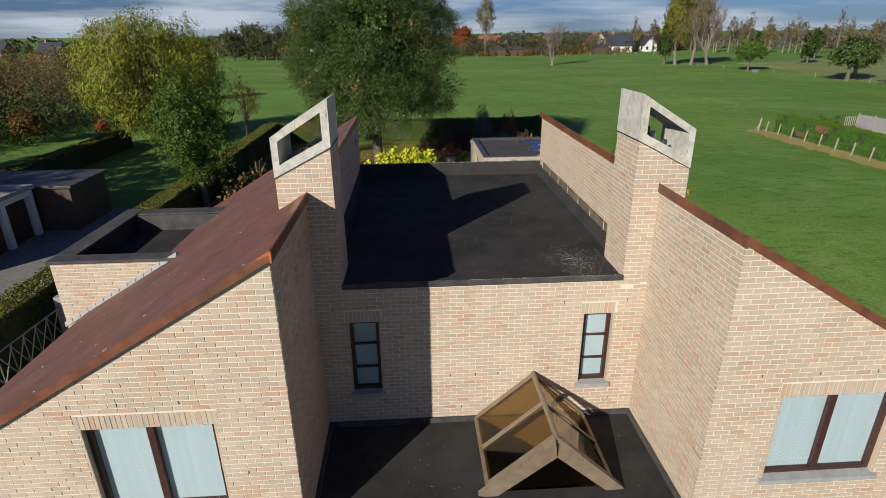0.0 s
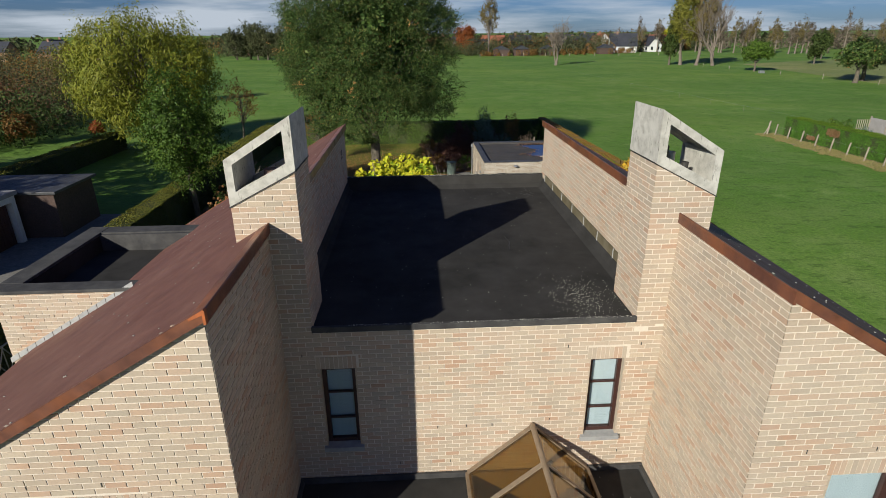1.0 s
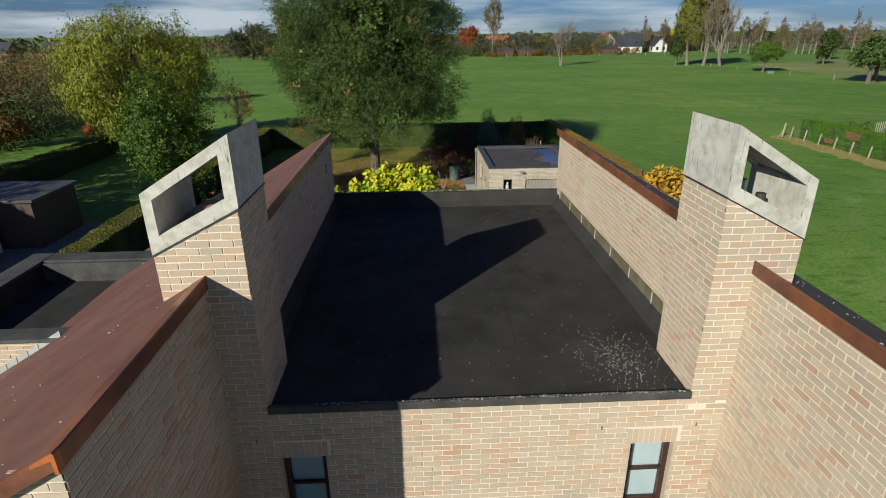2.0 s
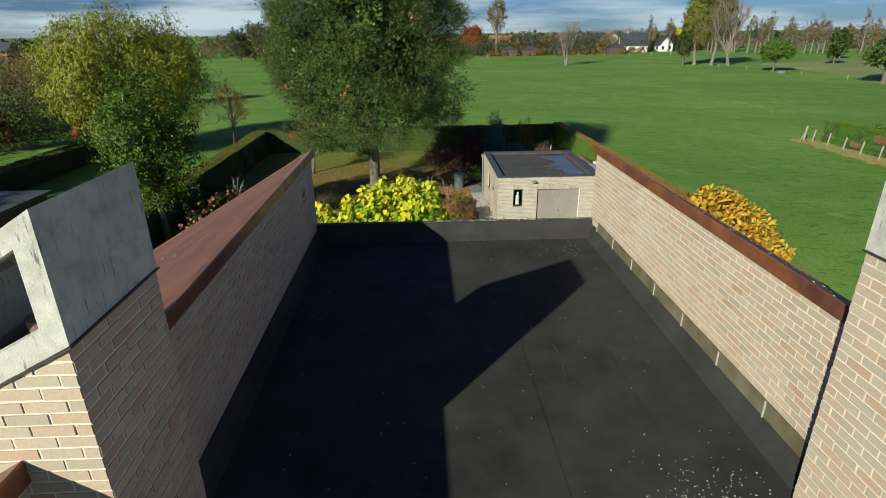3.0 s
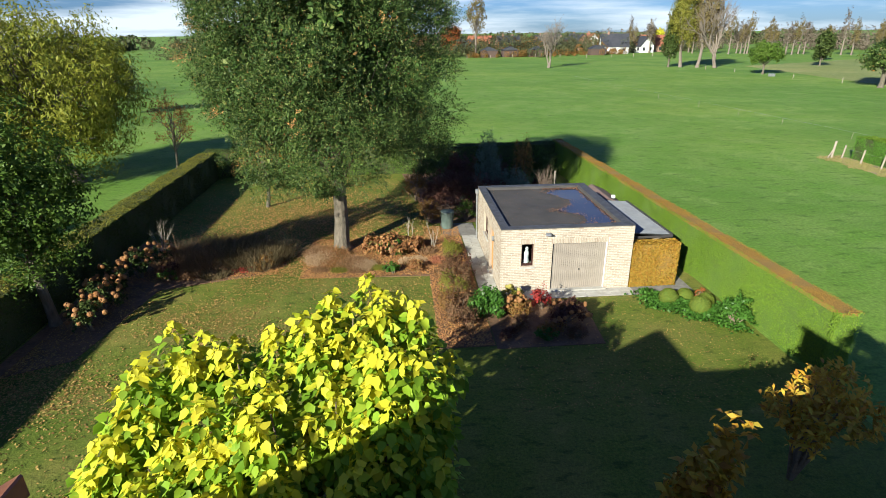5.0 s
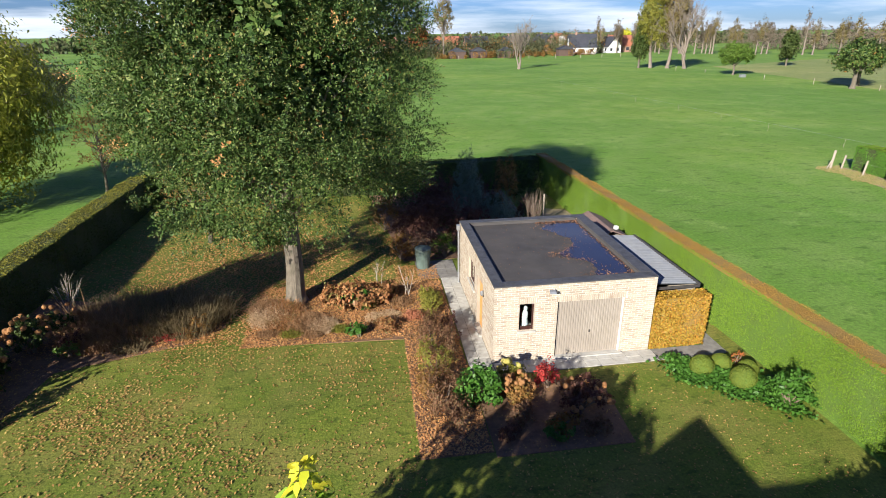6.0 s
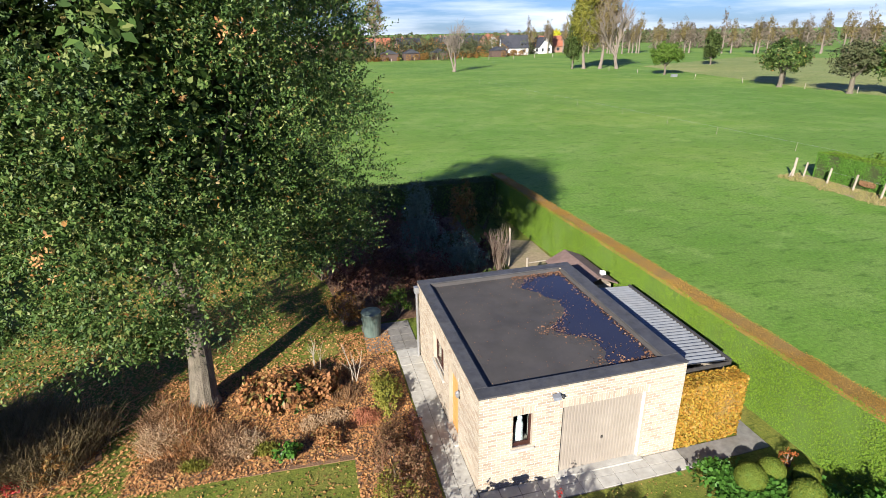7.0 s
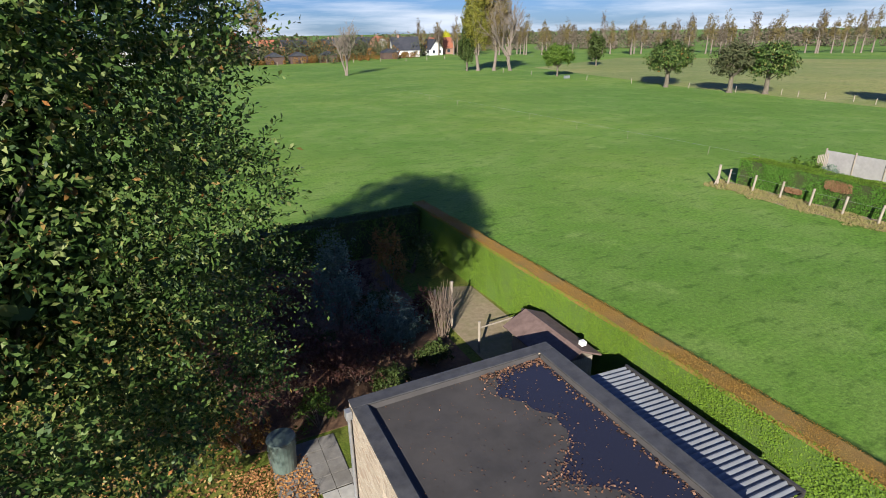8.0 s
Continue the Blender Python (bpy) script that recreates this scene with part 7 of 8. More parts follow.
for name, rows, size, leaf in (("upper_leaves", tops, 0.155, CATALPA_TOP), ("lower_leaves", lows, 0.175, CATALPA_LOW)):
    under(new(name, heart_leaves(rng, name, np.concatenate([a for a, b in rows]), np.concatenate([b for a, b in rows]), size, leaf)), catalpa)


def rosette_shrub(at, clumps, seed, label):
    rng = np.random.RandomState(seed)
    t = thing("magnolia", at, label, "shrub")
    q = []
    for x, y, z, r in clumps:
        bm = bmesh.new()
        tube(bm, [(at[0], at[1], 0), ((at[0] + x) / 2, (at[1] + y) / 2, z * 0.55), (x, y, z - r * 0.5)], [0.07, 0.045, 0.02], 6)
        part("stem", bm, TWIG, t)
        for s in range(26):
            d = ball_points(rng, 1)[0]
            d[2] = abs(d[2]) * 0.9 - 0.2
            c = np.array([x, y, z - r]) + d * r * rng.uniform(0.75, 1.0)
            q.append(rosettes(rng, c[None], d[None] * 0.6 + np.array([[-0.1, -0.2, 0.5]]), 13, 0.19, 0.36, 0.3, 0.35))
    foliage("leaves", np.concatenate(q), ORANGE_LEAF, t)
    return t


rosette_shrub((9.4, 24.1, 0), ((8.7, 23.9, 2.75, 0.5), (9.35, 24.1, 3.1, 0.6), (10.0, 24.2, 3.15, 0.6), (9.5, 23.5, 2.7, 0.6), (8.9, 23.5, 2.3, 0.5), (10.2, 23.6, 2.6, 0.5)), 620, "shrub with orange and yellow leaves behind the house")
rosette_shrub((8.0, 19.3, 0), ((6.95, 19.2, 6.3, 0.36), (7.3, 19.25, 6.45, 0.38), (7.75, 19.2, 6.1, 0.36), (8.15, 19.2, 5.85, 0.38), (7.2, 19.0, 5.8, 0.42), (7.8, 19.0, 5.4, 0.42), (8.6, 19.2, 5.3, 0.36), (8.9, 19.2, 4.95, 0.3)), 621, "tall shrub with orange and yellow leaves")
for k, (x, y, z) in enumerate(((4.85, 21.0, 4.7), (5.4, 21.4, 4.75))):
    bush("shrub", (x, y, 0), (0.55, 0.5, z * 0.645), "yellow-leaved shrub behind the house", ORANGE_LEAF, 18, 70, 0.2, 625 + k)

# ---------------------------------------------------------------- the neighbour's yard
single("yard", sheet([(-29, 16), (-14.6, 16), (-14.6, 29), (-17.5, 34.9), (-29, 34.9)], 0.02), PAVING_DARK, "dark paved yard beside the hedge", "paving", kind="structure")
row = thing("garage_row", (-23.5, 27, 0), "white-framed lock-up garages with maroon doors", "garage")
part("body", blk(-27, 24.0, 0, -20.75, 30.6, 2.5), DARK_BRICK, row)
part("roof", blk(-27.2, 23.8, 2.505, -20.3, 30.8, 2.72, 0.02), PANEL_CONCRETE, row, "grey flat roof")
for y in (24.0, 26.05, 28.15, 30.3):
    part("frame_post", blk(-20.75, y, 0, -20.38, y + 0.3, 2.2, 0.01), WHITE_PAINT, row)
part("frame_beam", blk(-20.75, 24.0, 2.203, -20.37, 30.6, 2.50, 0.01), WHITE_PAINT, row)
for y in (24.32, 26.37, 28.47):
    d = part("door", blk(-20.70, y, 0.02, -20.62, y + 1.7, 2.18), MAROON, row, "maroon boarded door")
    for j in range(8):
        part("board", blk(-20.618, y + j * 0.2125 + 0.01, 0.04, -20.60, y + (j + 1) * 0.2125 - 0.01, 2.16), MAROON, d)
shed = thing("brick_shed", (-23, 34, 0), "dark brown brick shed with a flat roof", "shed")
part("body", blk(-26.5, 31.0, 0, -18.7, 34.6, 2.4), DARK_BRICK, shed)
part("roof", blk(-26.7, 30.85, 2.405, -18.5, 34.8, 2.55, 0.02), COPING_FELT, shed)
part("glass_dome", rod((-25.2, 33.2, 2.56), (-25.2, 33.2, 2.75), 0.5, 12), GREY_METAL, shed)

gate = thing("lattice_gate", (-12.6, 17.2, 0), "white-grey metal gate with crossed bars", "gate")
part("post", blk(-12.55, 18.75, 0, -12.3, 19.0, 1.75, 0.02), PANEL_CONCRETE, gate)
part("post", blk(-12.75, 15.0, 0, -12.5, 15.25, 1.75, 0.02), PANEL_CONCRETE, gate)
for z in (0.25, 1.35):
    part("rail", rod((-12.6, 15.25, z), (-12.45, 18.75, z), 0.028, 8), GREY_METAL, gate)
for k in range(6):
    y0, y1 = 15.25 + k * 3.5 / 6, 15.25 + (k + 1) * 3.5 / 6
    part("bar", rod((-12.58, y0, 0.25), (-12.5, y1, 1.35), 0.018, 6), GREY_METAL, gate)
    part("bar", rod((-12.58, y0, 1.35), (-12.5, y1, 0.25), 0.018, 6), GREY_METAL, gate)
    part("bar", rod((-12.55, y1, 0.25), (-12.55, y1, 1.35), 0.016, 6), GREY_METAL, gate)

VERGE_GRASS = leaf_surface("verge_grass", [(0, (0.30, 0.25, 0.10)), (0.5, (0.38, 0.30, 0.14)), (0.8, (0.16, 0.22, 0.05)), (1, (0.28, 0.24, 0.09))], 0.7, 0.2)
# ---------------------------------------------------------------- meadow fences
def stake_line(label, pts, h, r, material, name="stake_fence"):
    t = thing(name, (pts[0][0], pts[0][1], 0), label, "fence")
    rr = random.Random(4)
    for x, y in pts:
        part("stake", rod((x, y, 0), (x + rr.uniform(-0.05, 0.05), y + rr.uniform(-0.05, 0.05), h * rr.uniform(0.85, 1.1)), r, 6), material, t)
    return t


f1 = stake_line("thin pale stakes of an electric fence across the meadow", [(38.5 + 0.068 * (140 - y), y) for y in (138, 127.5, 115.5, 106.5, 99.8, 89, 80.5, 73, 63.8, 59.2)], 0.75, 0.013, OLD_WOOD)
for z in (0.75,):
    part("wire", rod((38.6, 138, z), (44.0, 59.2, z), 0.006, 4), GREY_METAL, f1)
stake_line("weathered posts along the far pasture", [(91.0, 89.2), (91.1, 86.5), (91.4, 82.5), (91.6, 78.5), (90.5, 75.0), (89, 96), (88, 105), (86.5, 118), (85, 130), (84, 150), (82, 160)], 1.0, 0.06, OLD_WOOD)
stake_line("weathered posts along the village edge", [(-20 + k * 9.5, 238 + 4 * math.sin(k)) for k in range(15)], 1.3, 0.12, OLD_WOOD)
PASTURE = grass_surface("pale_pasture", (0.16, 0.21, 0.055), (0.22, 0.26, 0.08), (0.28, 0.29, 0.105), (0.32, 0.29, 0.13), 0.15, 1.5)
single("pasture", sheet([(88, 62), (140, 30), (230, 110), (160, 200), (100, 172), (90, 110)], 0.03, 0.02), PASTURE, "paler grazed pasture beyond the fence", "ground", kind="structure")
hedge("hedge", 37.3, 40.2, 38.9, 56.1, 1.85, "mid-green clipped hedge behind a post fence", HEDGE_MID, HEDGE_BRIGHT, 560, 0.10, 206, faces="xYt", core=HEDGE_CORE, top_size=0.07)
posts = thing("post_fence", (36.6, 51, 0), "short weathered posts before the hedge", "fence")
for k in range(9):
    part("post", rod((36.58, 56.2 - k * 1.95, 0), (36.66, 56.15 - k * 1.95, 1.12), 0.07, 8), OLD_WOOD, posts)
part("post", rod((36.0, 56.6, 0), (36.2, 56.7, 1.4), 0.09, 8), OLD_WOOD, posts)
part("brace", rod((35.6, 56.5, 0.05), (36.1, 56.6, 0.9), 0.05, 8), OLD_WOOD, posts)
part("wire", rod((36.58, 56.2, 0.9), (36.58, 40.6, 0.9), 0.006, 4), GREY_METAL, posts)
single("verge", sheet([(35.7, 57.0), (36.8, 57.3), (37.4, 56.6), (37.4, 38), (35.9, 38), (35.3, 42), (35.6, 46), (35.2, 51), (35.5, 54)], 0.02), DRY_VERGE, "strip of dry grass along the fence", "verge", kind="structure")
rng = np.random.RandomState(655)
gx, gy = 35.0 + 2.2 * rng.beta(1.3, 1.3, 9000), rng.uniform(38.5, 57.2, 9000)
gx += 0.25 * np.sin(gy * 2.1) + 0.15 * np.sin(gy * 5.3)
tagged(new("dry_grass", quads_mesh("dry_grass", blades(rng, np.stack([gx, gy, np.full(9000, 0.02)], 1), np.full(9000, 0.10), 0.022, 0.9), VERGE_GRASS)), "tufts of dry pale grass along the fence", "grass", kind="stuff")
for y, z, ry, rz, seed in ((49.3, 1.4, 0.85, 0.34, 207), (51.9, 0.5, 0.6, 0.18, 208)):
    rng = np.random.RandomState(seed)
    py, pz = rng.uniform(-1, 1, 900), rng.uniform(-1, 1, 900)
    ok = py ** 4 + pz ** 4 < rng.uniform(0.5, 1.0, 900)
    at = np.stack([np.full(900, 37.24) - 0.05 * rng.rand(900), y + ry * py, z + rz * pz], 1)[ok]
    ob = new("dead_patch", quads_mesh("dead_patch", leaves(rng, at, np.tile([-1.0, 0, 0.4], (len(at), 1)), 0.10, 0.6, 0.5, 0.5), HEATHER))
    tagged(ob, "rusty brown dead leaves in the hedge face", "leaves", kind="stuff")
pw = thing("panel_wall", (45.2, 50, 0), "grey concrete panel garden wall", "wall")
for k in range(5):
    y0 = 54.8 - k * 2.05
    part("panel", blk(45.1, y0 - 2.0, 0, 45.16, y0, 1.85, 0.01), PANEL_CONCRETE, pw)
    part("wall_post", blk(45.05, y0 - 0.0, 0, 45.2, y0 + 0.05, 2.0), OLD_WOOD, pw)
bush("shrub", (41.5, 54.0, 0), (2.2, 1.4, 1.4), "leafy green vegetable bed behind the hedge", GREEN_LEAF, 16, 60, 0.22, 700)
bush("shrub", (43.8, 53.6, 0), (0.9, 0.9, 0.9), "silvery green plant by the wall", BLUE_GREEN, 12, 50, 0.15, 701)
pal = thing("picket_panel", (44.0, 54.3, 0), "short panel of upright pale stakes", "fence")
for k in range(7):
    part("picket", rod((43.4 + k * 0.2, 54.3, 0), (43.4 + k * 0.2, 54.35, 1.75), 0.04, 6), OLD_WOOD, pal)
trough = thing("trough", (84.0, 136, 0), "grey metal water trough in the meadow", "trough")
part("tank", blk(83.6, 135.7, 0, 84.9, 136.4, 0.6, 0.03), GREY_METAL, trough)

# ---------------------------------------------------------------- trees of the meadow
def bare_tree(name, at, h, spread, label, seed, bark=PALE_BARK, depth=5, r0=0.32, lean=0.0):
    rng = np.random.RandomState(seed)
    t = thing(name, at, label, "tree")
    bm = bmesh.new()

    def grow(p, d, length, r, k):
        q = p + d * length
        tube(bm, [p, p.lerp(q, 0.5) + Vector(rng.normal(size=3) * length * 0.05), q], [r, r * 0.85, r * 0.7], 5 if k > 1 else 8)
        if k >= depth:
            return
        for _ in range(3 if k < 4 else 2):
            nd = (d + Vector(rng.normal(size=3)) * spread + Vector((0, 0, 0.12))).normalized()
            grow(p.lerp(q, rng.uniform(0.6, 1.0)), nd, length * rng.uniform(0.62, 0.85), r * 0.62, k + 1)

    for s in range(3):
        d = Vector((rng.normal() * 0.22, rng.normal() * 0.22, 1)).normalized()
        grow(Vector(at) + Vector((rng.normal() * 0.25, rng.normal() * 0.25, 0)), d, h * 0.3, r0, 0)
    part("crown", bm, bark, t)
    return t


bare_tree("bare_tree", (44.1, 176.7, 0), 14.0, 0.36, "bare pale willow standing in the meadow", 710, depth=5, r0=0.24)
tree("poplar", (33.0, 250, 0), "tall thin half-bare poplar by the village", 6, 0.4, (33.0, 250, 15.5), (4.6, 4.6, 9.0), 60, 40, 0.6, FAR_OCHRE, PALE_BARK, 711, 40, lobe_size=0.3)
tree("poplar", (80.5, 171, 0), "tall yellowing poplar at the meadow edge", 4, 0.45, (80, 171, 13.5), (4.6, 4.6, 10.0), 120, 110, 0.45, HEDGE_OLIVE, PALE_BARK, 712, 40, lobe_size=0.28)
tree("poplar", (84.5, 169, 0), "tall yellowing poplar at the meadow edge", 4, 0.45, (85, 169, 14.5), (4.4, 4.4, 11.0), 110, 80, 0.5, FAR_OCHRE, PALE_BARK, 713, 40, lobe_size=0.28)
bare_tree("bare_poplar", (88.0, 166, 0), 21, 0.26, "tall bare poplar at the meadow edge", 714, depth=5, r0=0.32)
tree("conifer", (77.5, 172, 0), "dark green conifer beneath the poplars", 1, 0.3, (77.5, 172, 6), (2.6, 2.6, 6.0), 60, 80, 0.5, HEDGE_DARK, BARK, 715, 10, category="conifer")
tree("apple_tree", (86.2, 142.3, 0), "low round green tree beside the pasture", 1.4, 0.25, (86.2, 142.3, 4.6), (4.2, 3.8, 3.2), 70, 90, 0.4, GREEN_LEAF, BARK, 716, 20)
for k, (x, y) in enumerate(((86.5, 109), (88.0, 96.5), (91.0, 92.0), (93.5, 71.0), (91.5, 113.5))):
    tree("pasture_tree", (x, y, 0), "old green pasture tree with a thick trunk", 1.9, 0.42, (x, y, 5.2), (4.4, 4.2, 3.4), 80, 80, 0.40, (OAK_LEAF, FAR_GREEN, OAK_LEAF)[k % 3], BARK, 720 + k, 24, "old pasture trees")
for k, (x, y) in enumerate(((120, 168), (141, 194))):
    tree("cypress", (x, y, 0), "slender dark green tree in the far pasture", 1, 0.25, (x, y, 5.2), (2.6, 2.6, 4.8), 50, 60, 0.55, HEDGE_DARK, BARK, 730 + k, 8, "slender pasture trees")
# rows of poplars along the far pasture
rr = random.Random(12)
for k in range(64):
    f = k / 63
    x, y = 112 + 175 * f, 282 - 145 * f
    x, y = x + rr.uniform(-4, 4), y + rr.uniform(-7, 7)
    hgt = rr.uniform(12, 18)
    tree("row_poplar", (x, y, 0), "slim pale-trunked poplar in an autumn row", hgt * 0.3, 0.3, (x, y, hgt * 0.6), (rr.uniform(1.8, 2.8), 2.2, hgt * 0.42), 24, 36, 0.48, (FAR_BROWN, FAR_OCHRE, FAR_OCHRE)[k % 3], PALE_BARK, 740 + k, 6, "poplar row", lobe_size=0.36)
# two tall trees whose shade falls over the neighbour's lawns
for k, (x, y, h) in enumerate(((-30.3, 29.5, 10.5), (-41, 37, 12), (-30.8, 21.5, 10.5), (-32, 38.0, 8.5), (-36, 44.5, 9))):
    tree("shade_tree", (x, y, 0), "tall brown autumn tree beside the yard", 2.0, 0.3, (x, y, h * 0.56), (4.2, 4.2, h * 0.44), 60, 60, 0.40, RUST_LEAF, BARK, 770 + k if k < 2 else 890 + k, 16)
# west side: bushes and trees behind the neighbour's garden
for k, (x, y, h, leaf, lab) in enumerate(((-38, 58, 3.4, RUST_LEAF, "rounded reddish-green shrub in a garden"), (-33.5, 63, 1.6, AUTUMN_RED, "low spreading red-brown shrub"), (-52, 72, 8.5, RUST_LEAF, "brown leafy autumn tree"),
                                      (-45, 78, 8, FAR_OCHRE, "broad yellow-brown autumn tree"), (-58, 62, 8, RUST_LEAF, "brown leafy autumn tree"), (-37, 92, 8, FAR_GREEN, "dull green garden tree"), (-62, 90, 9, FAR_OCHRE, "broad yellow-brown autumn tree"),
                                      (-47, 64, 6, FAR_GREEN, "dull green garden tree"), (-75, 80, 9, FAR_GREEN, "dull green garden tree"))):
    tree("shade_tree", (x, y, 0), lab, h * 0.2, h * 0.03, (x, y, h * 0.52), (h * 0.46, h * 0.46, h * 0.48), 50, 90, 0.14 + h * 0.017, leaf, BARK, 780 + k, 14, category="tree" if h > 4 else "shrub")
for k in range(7):
    x, y, h = -69 + k * 4.2, 236 + rr.uniform(-4, 4), rr.uniform(11, 14.5)
    tree("shelter_tree", (x, y, 0), "grey-green tree in a shelter belt", 2, 0.35, (x, y, h * 0.55), (h * 0.40, h * 0.34, h * 0.52), 60, 80, 0.58, FAR_GREEN, BARK, 800 + k, 10, "shelter belt", low=-0.95)
tree("red_maple", (24, 262, 0), "round red autumn tree by the village", 2, 0.35, (24, 262, 7.5), (5.0, 4.5, 5.6), 50, 70, 0.7, AUTUMN_RED, BARK, 810, 10)
tree("golden_tree", (128, 290, 0), "bright yellow autumn tree by the village", 2, 0.3, (128, 290, 6.5), (4.2, 4.0, 5.0), 40, 60, 0.7, CATALPA_TOP, BARK, 811, 10)

# ---------------------------------------------------------------- the village
TILE_RED = surface("red_roof_tiles", (0.26, 0.085, 0.045), (0.34, 0.13, 0.07), 1.5, (0.2, 0.07, 0.045), 0.3, 0.5, 0.8, 0.2)
TILE_DARK = surface("slate_roof_tiles", (0.022, 0.024, 0.032), (0.045, 0.048, 0.058), 1.5, (0.06, 0.06, 0.07), 0.3, 0.5, 0.6, 0.2)
VILLAGE_BRICK = surface("village_brick", (0.22, 0.12, 0.085), (0.31, 0.18, 0.13), 3, (0.36, 0.25, 0.19), 0.4, 0.5, 0.9, 0.2)
WINDOW_DARK, _, wd_b = mat_base("dark_window", 0.08)
wd_b.inputs["Base Color"].default_value = (0.03, 0.035, 0.045, 1)


def cottage(x, y, w, d, h, rise, turn, wall, tile, label):
    """A gabled house with windows, a door and a chimney, built about its own middle and then turned."""
    t = thing("cottage", (0, 0, 0), label, "house", "village houses")
    bm = bmesh.new()
    prism(bm, [(-w / 2, 0, 0), (w / 2, 0, 0), (w / 2, 0, h), (0, 0, h + rise), (-w / 2, 0, h)], (0, -d / 2, 0), (0, d / 2, 0))
    part("wall", bm, wall, t)
    for s in (-1, 1):
        bm = bmesh.new()
        prism(bm, [(s * (w / 2 + 0.4), 0, h - 0.4 * 2 * rise / w), (0, 0, h + rise + 0.02), (0, 0, h + rise + 0.24), (s * (w / 2 + 0.4), 0, h + 0.2 - 0.4 * 2 * rise / w)], (0, -d / 2 - 0.3, 0), (0, d / 2 + 0.3, 0))
        part("roof", bm, tile, t)
    part("chimney", blk(-0.4, d * 0.2, h + rise * 0.6, 0.4, d * 0.2 + 0.8, h + rise + 1.1), VILLAGE_BRICK, t)
    for k in range(max(2, int(w / 3))):
        xx = -w / 2 + (k + 0.5) * w / max(2, int(w / 3))
        part("window", blk(xx - 0.6, -d / 2 - 0.03, 0.9, xx + 0.6, -d / 2 + 0.02, 2.3), WINDOW_DARK, t)
    for s in (-1, 1):
        for k in range(max(2, int(d / 4))):
            yy = -d / 2 + (k + 0.5) * d / max(2, int(d / 4))
            part("window", blk(s * w / 2 - 0.02, yy - 0.7, 0.9, s * w / 2 + 0.03, yy + 0.7, 2.3), WINDOW_DARK, t)
    t.matrix_basis = pose(x, y, 0, 0, 0, turn)
    return t


rr = random.Random(31)
cottage(99.5, 272, 8, 12, 3.2, 5.0, 78, WHITE_PAINT, TILE_DARK, "white house with a steep slate roof")
cottage(116, 279, 7, 8, 3.0, 4.0, 12, WHITE_PAINT, TILE_DARK, "white gabled cottage with a dark roof")
cottage(124, 286, 8, 11, 3.2, 4.2, 85, VILLAGE_BRICK, TILE_RED, "brick house with a red tiled roof")
for k in range(24):
    x = -75 + k * 9.2 + rr.uniform(-2, 2)
    y = 285 + rr.uniform(-12, 45) - 0.02 * x
    if 88 < x < 132:
        y += 40
    cottage(x, y, rr.uniform(7, 9), rr.uniform(9, 14), rr.uniform(2.8, 4.6), rr.uniform(3, 4.2), rr.choice((5, 80, 95, 15, 70)), rr.choice((VILLAGE_BRICK, WHITE_PAINT, VILLAGE_BRICK)),
            rr.choice((TILE_RED, TILE_DARK, TILE_DARK, TILE_RED)), "village house with a pitched tiled roof")
for k in range(7):
    cottage(-215 + k * 16 + rr.uniform(-3, 3), 245 + rr.uniform(-15, 25), rr.uniform(7, 9), rr.uniform(9, 14), rr.uniform(2.8, 4.2), rr.uniform(3, 4), rr.choice((5, 80, 95)), VILLAGE_BRICK, TILE_DARK, "village house with a dark pitched roof")
for k, (x, y) in enumerate(((38, 247), (47, 249), (58, 248), (86, 256))):
    b = thing("barn", (x, y, 0), "low dark shed at the village edge", "shed", "village sheds")
    part("body", blk(x - 3.2, y - 2, 0, x + 3.2, y + 2, 2.6), DARK_BRICK, b)
    bm = bmesh.new()
    prism(bm, [(x - 3.5, 0, 2.6), (x + 3.5, 0, 2.6), (x, 0, 4.1)], (0, y - 2.3, 0), (0, y + 2.3, 0))
    part("roof", bm, TILE_DARK, b)


def woods(name, label, path, n, h, size, leaf, seed, depth=14, per=70):
    """A far belt of bushes and trees along a line, as one mass of leaf clumps."""
    rng = np.random.RandomState(seed)
    q = []
    for _ in range(n):
        f = rng.uniform(0, len(path) - 1.001)
        a, b = np.array(path[int(f)], float), np.array(path[int(f) + 1], float)
        p = a + (b - a) * (f % 1)
        hh = h * rng.uniform(0.45, 1.25)
        c = np.array([p[0] + rng.normal() * 2, p[1] + rng.normal() * depth, hh * 0.48])
        d = ball_points(rng, per)
        rad = rng.uniform(0.5, 1, per)[:, None] ** 0.5
        q.append(leaves(rng, c + d * np.array([hh * 0.45, hh * 0.45, hh * 0.52]) * rad, d + np.array([0, 0, 0.4]), size, 0.7, 0.8, 0))
    return tagged(new(name, quads_mesh(name, np.concatenate(q), leaf)), label, "trees", kind="stuff")


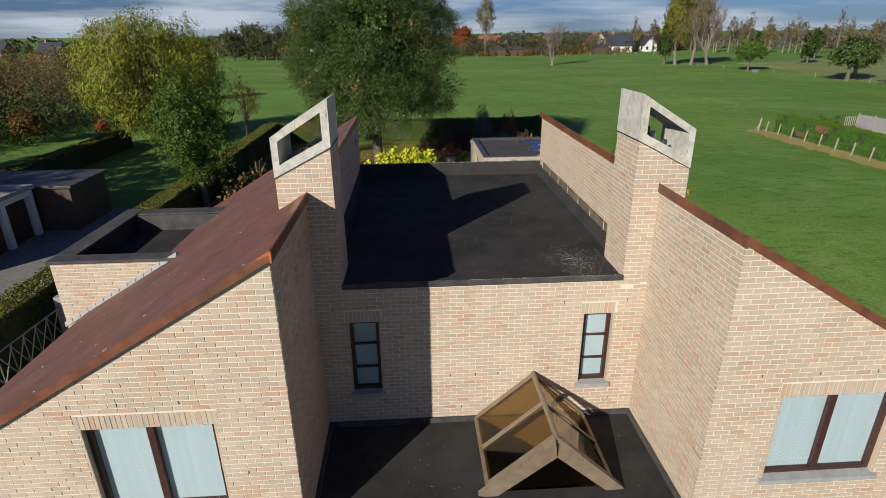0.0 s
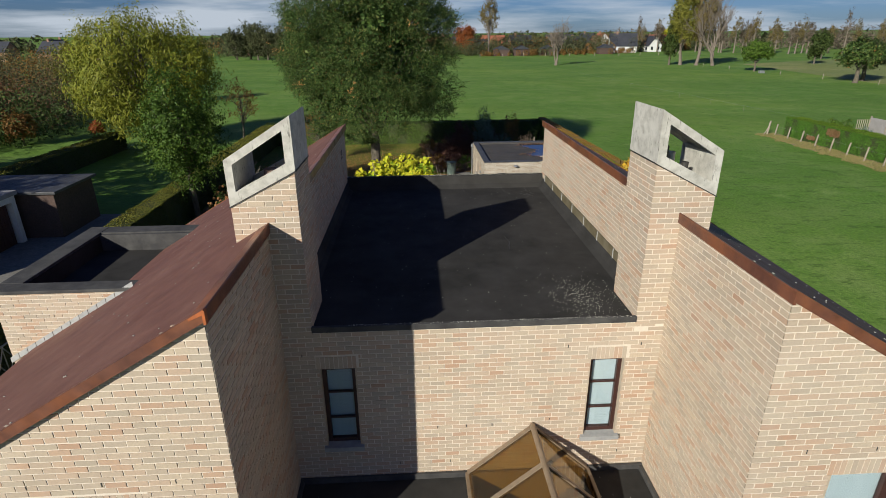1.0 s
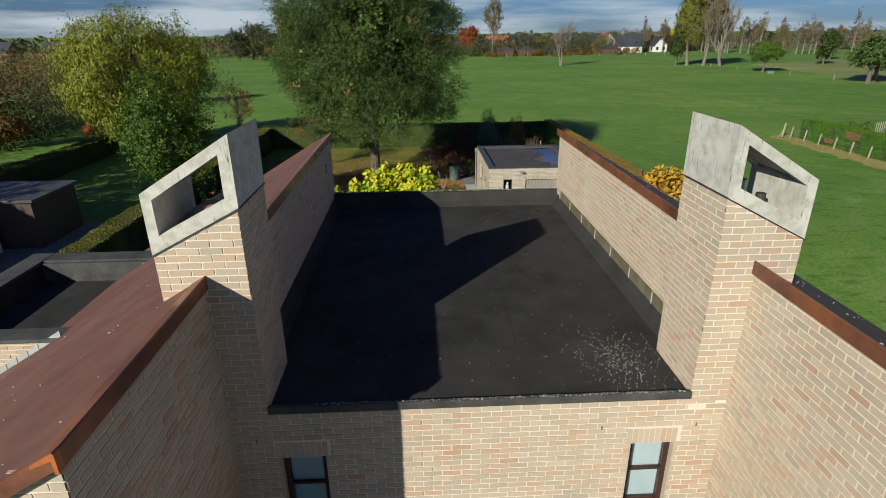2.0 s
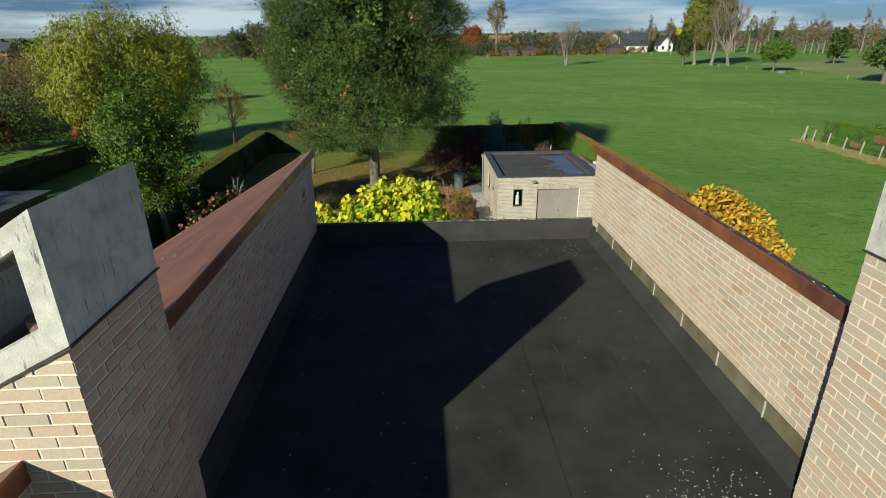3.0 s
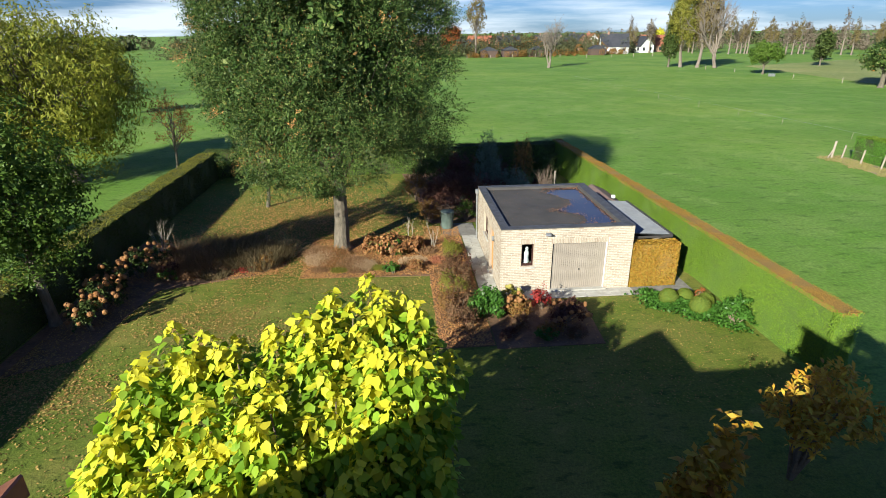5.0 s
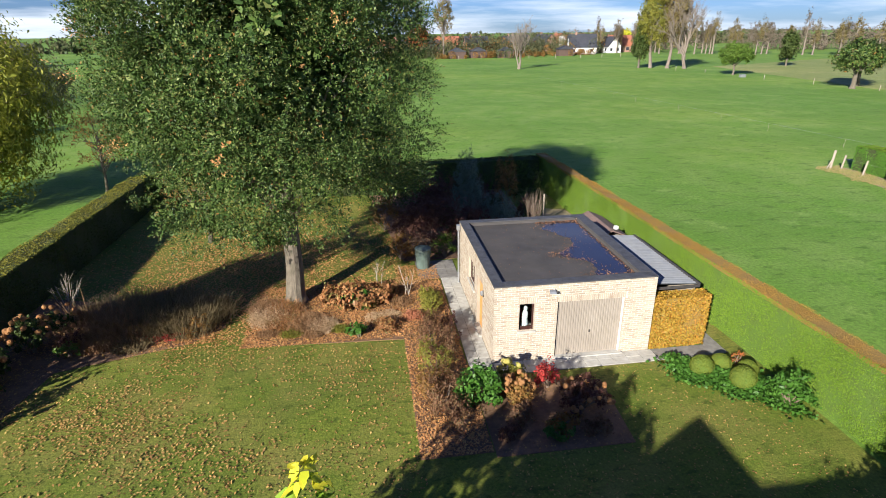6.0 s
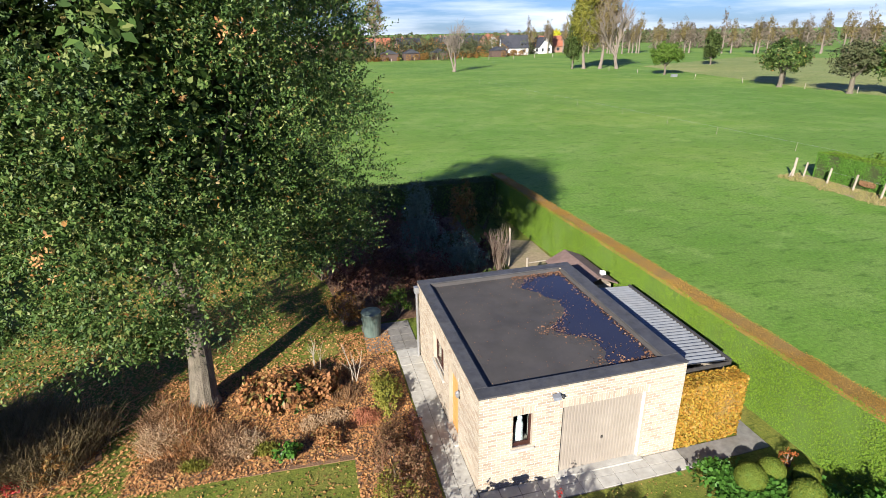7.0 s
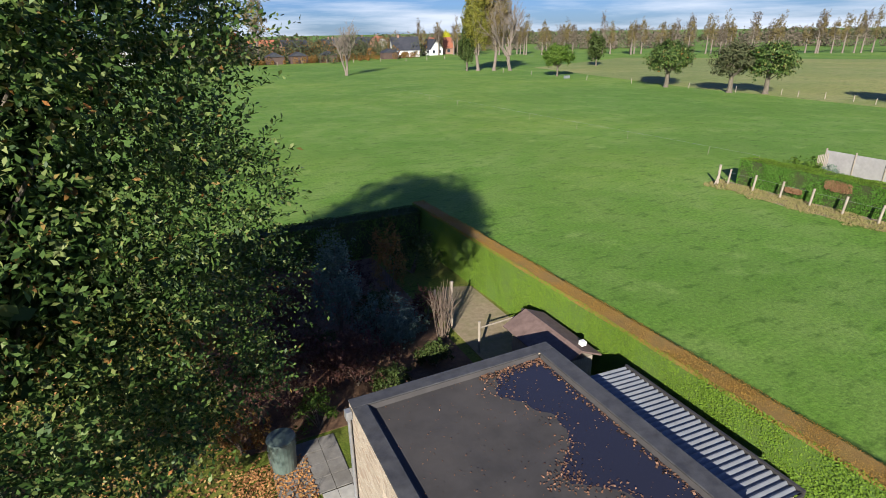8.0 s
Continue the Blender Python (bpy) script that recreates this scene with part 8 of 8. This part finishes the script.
woods("far_woods", "dull green gardens and trees among the village", [(-95, 272), (20, 276), (90, 292), (150, 300)], 200, 6.0, 0.75, FAR_GREEN, 900, 10, 80)
woods("far_woods", "ochre autumn trees among the village", [(-95, 290), (20, 300), (150, 310)], 90, 8.0, 0.75, FAR_OCHRE, 901, 14, 110)
woods("far_woods", "distant tree belt on the horizon", [(-500, 330), (-150, 420), (100, 470), (300, 420), (520, 300), (600, 100)], 600, 8, 2.6, FAR_GREEN, 902, 25, 44)
woods("far_woods", "dull olive trees between the village roofs", [(-100, 262), (10, 262), (60, 266), (95, 284), (150, 318)], 150, 8.5, 0.7, FAR_GREEN, 910, 12, 110)
woods("far_woods", "russet garden trees between the village roofs", [(-100, 280), (20, 270), (70, 275), (140, 305)], 70, 7.5, 0.7, RUST_LEAF, 911, 12, 110)
woods("far_woods", "distant autumn tree belt", [(110, 330), (200, 300), (260, 270), (360, 190), (420, 90)], 220, 10, 0.9, FAR_BROWN, 903, 12, 110)
woods("far_woods", "brown thicket beside the neighbouring garden", [(-42, 70), (-47, 64), (-50, 56), (-56, 44)], 110, 6.5, 0.25, BRONZE_LEAF, 907, 3, 130)
woods("far_woods", "olive thicket beside the neighbouring garden", [(-38, 76), (-46, 70), (-54, 60), (-58, 44)], 100, 7.5, 0.26, FAR_GREEN, 908, 3, 130)
woods("dark_thicket", "dark evergreen thicket beside the neighbouring garden", [(-39, 64), (-42, 56), (-46, 46), (-48, 38)], 90, 4.6, 0.25, HEDGE_DARK, 909, 2, 150)
woods("far_woods", "dense bushes behind the neighbouring gardens", [(-62, 50), (-70, 95), (-90, 150), (-120, 190)], 110, 6.0, 0.42, RUST_LEAF, 904, 6, 110)
woods("far_woods", "mixed garden trees towards the west", [(-45, 105), (-70, 140), (-130, 170), (-200, 200)], 110, 7.0, 0.48, FAR_GREEN, 905, 10, 110)
woods("far_woods", "low scrub of the hen runs before the village", [(30, 246), (60, 249), (100, 262)], 70, 2.6, 0.35, RUST_LEAF, 906, 3, 150)
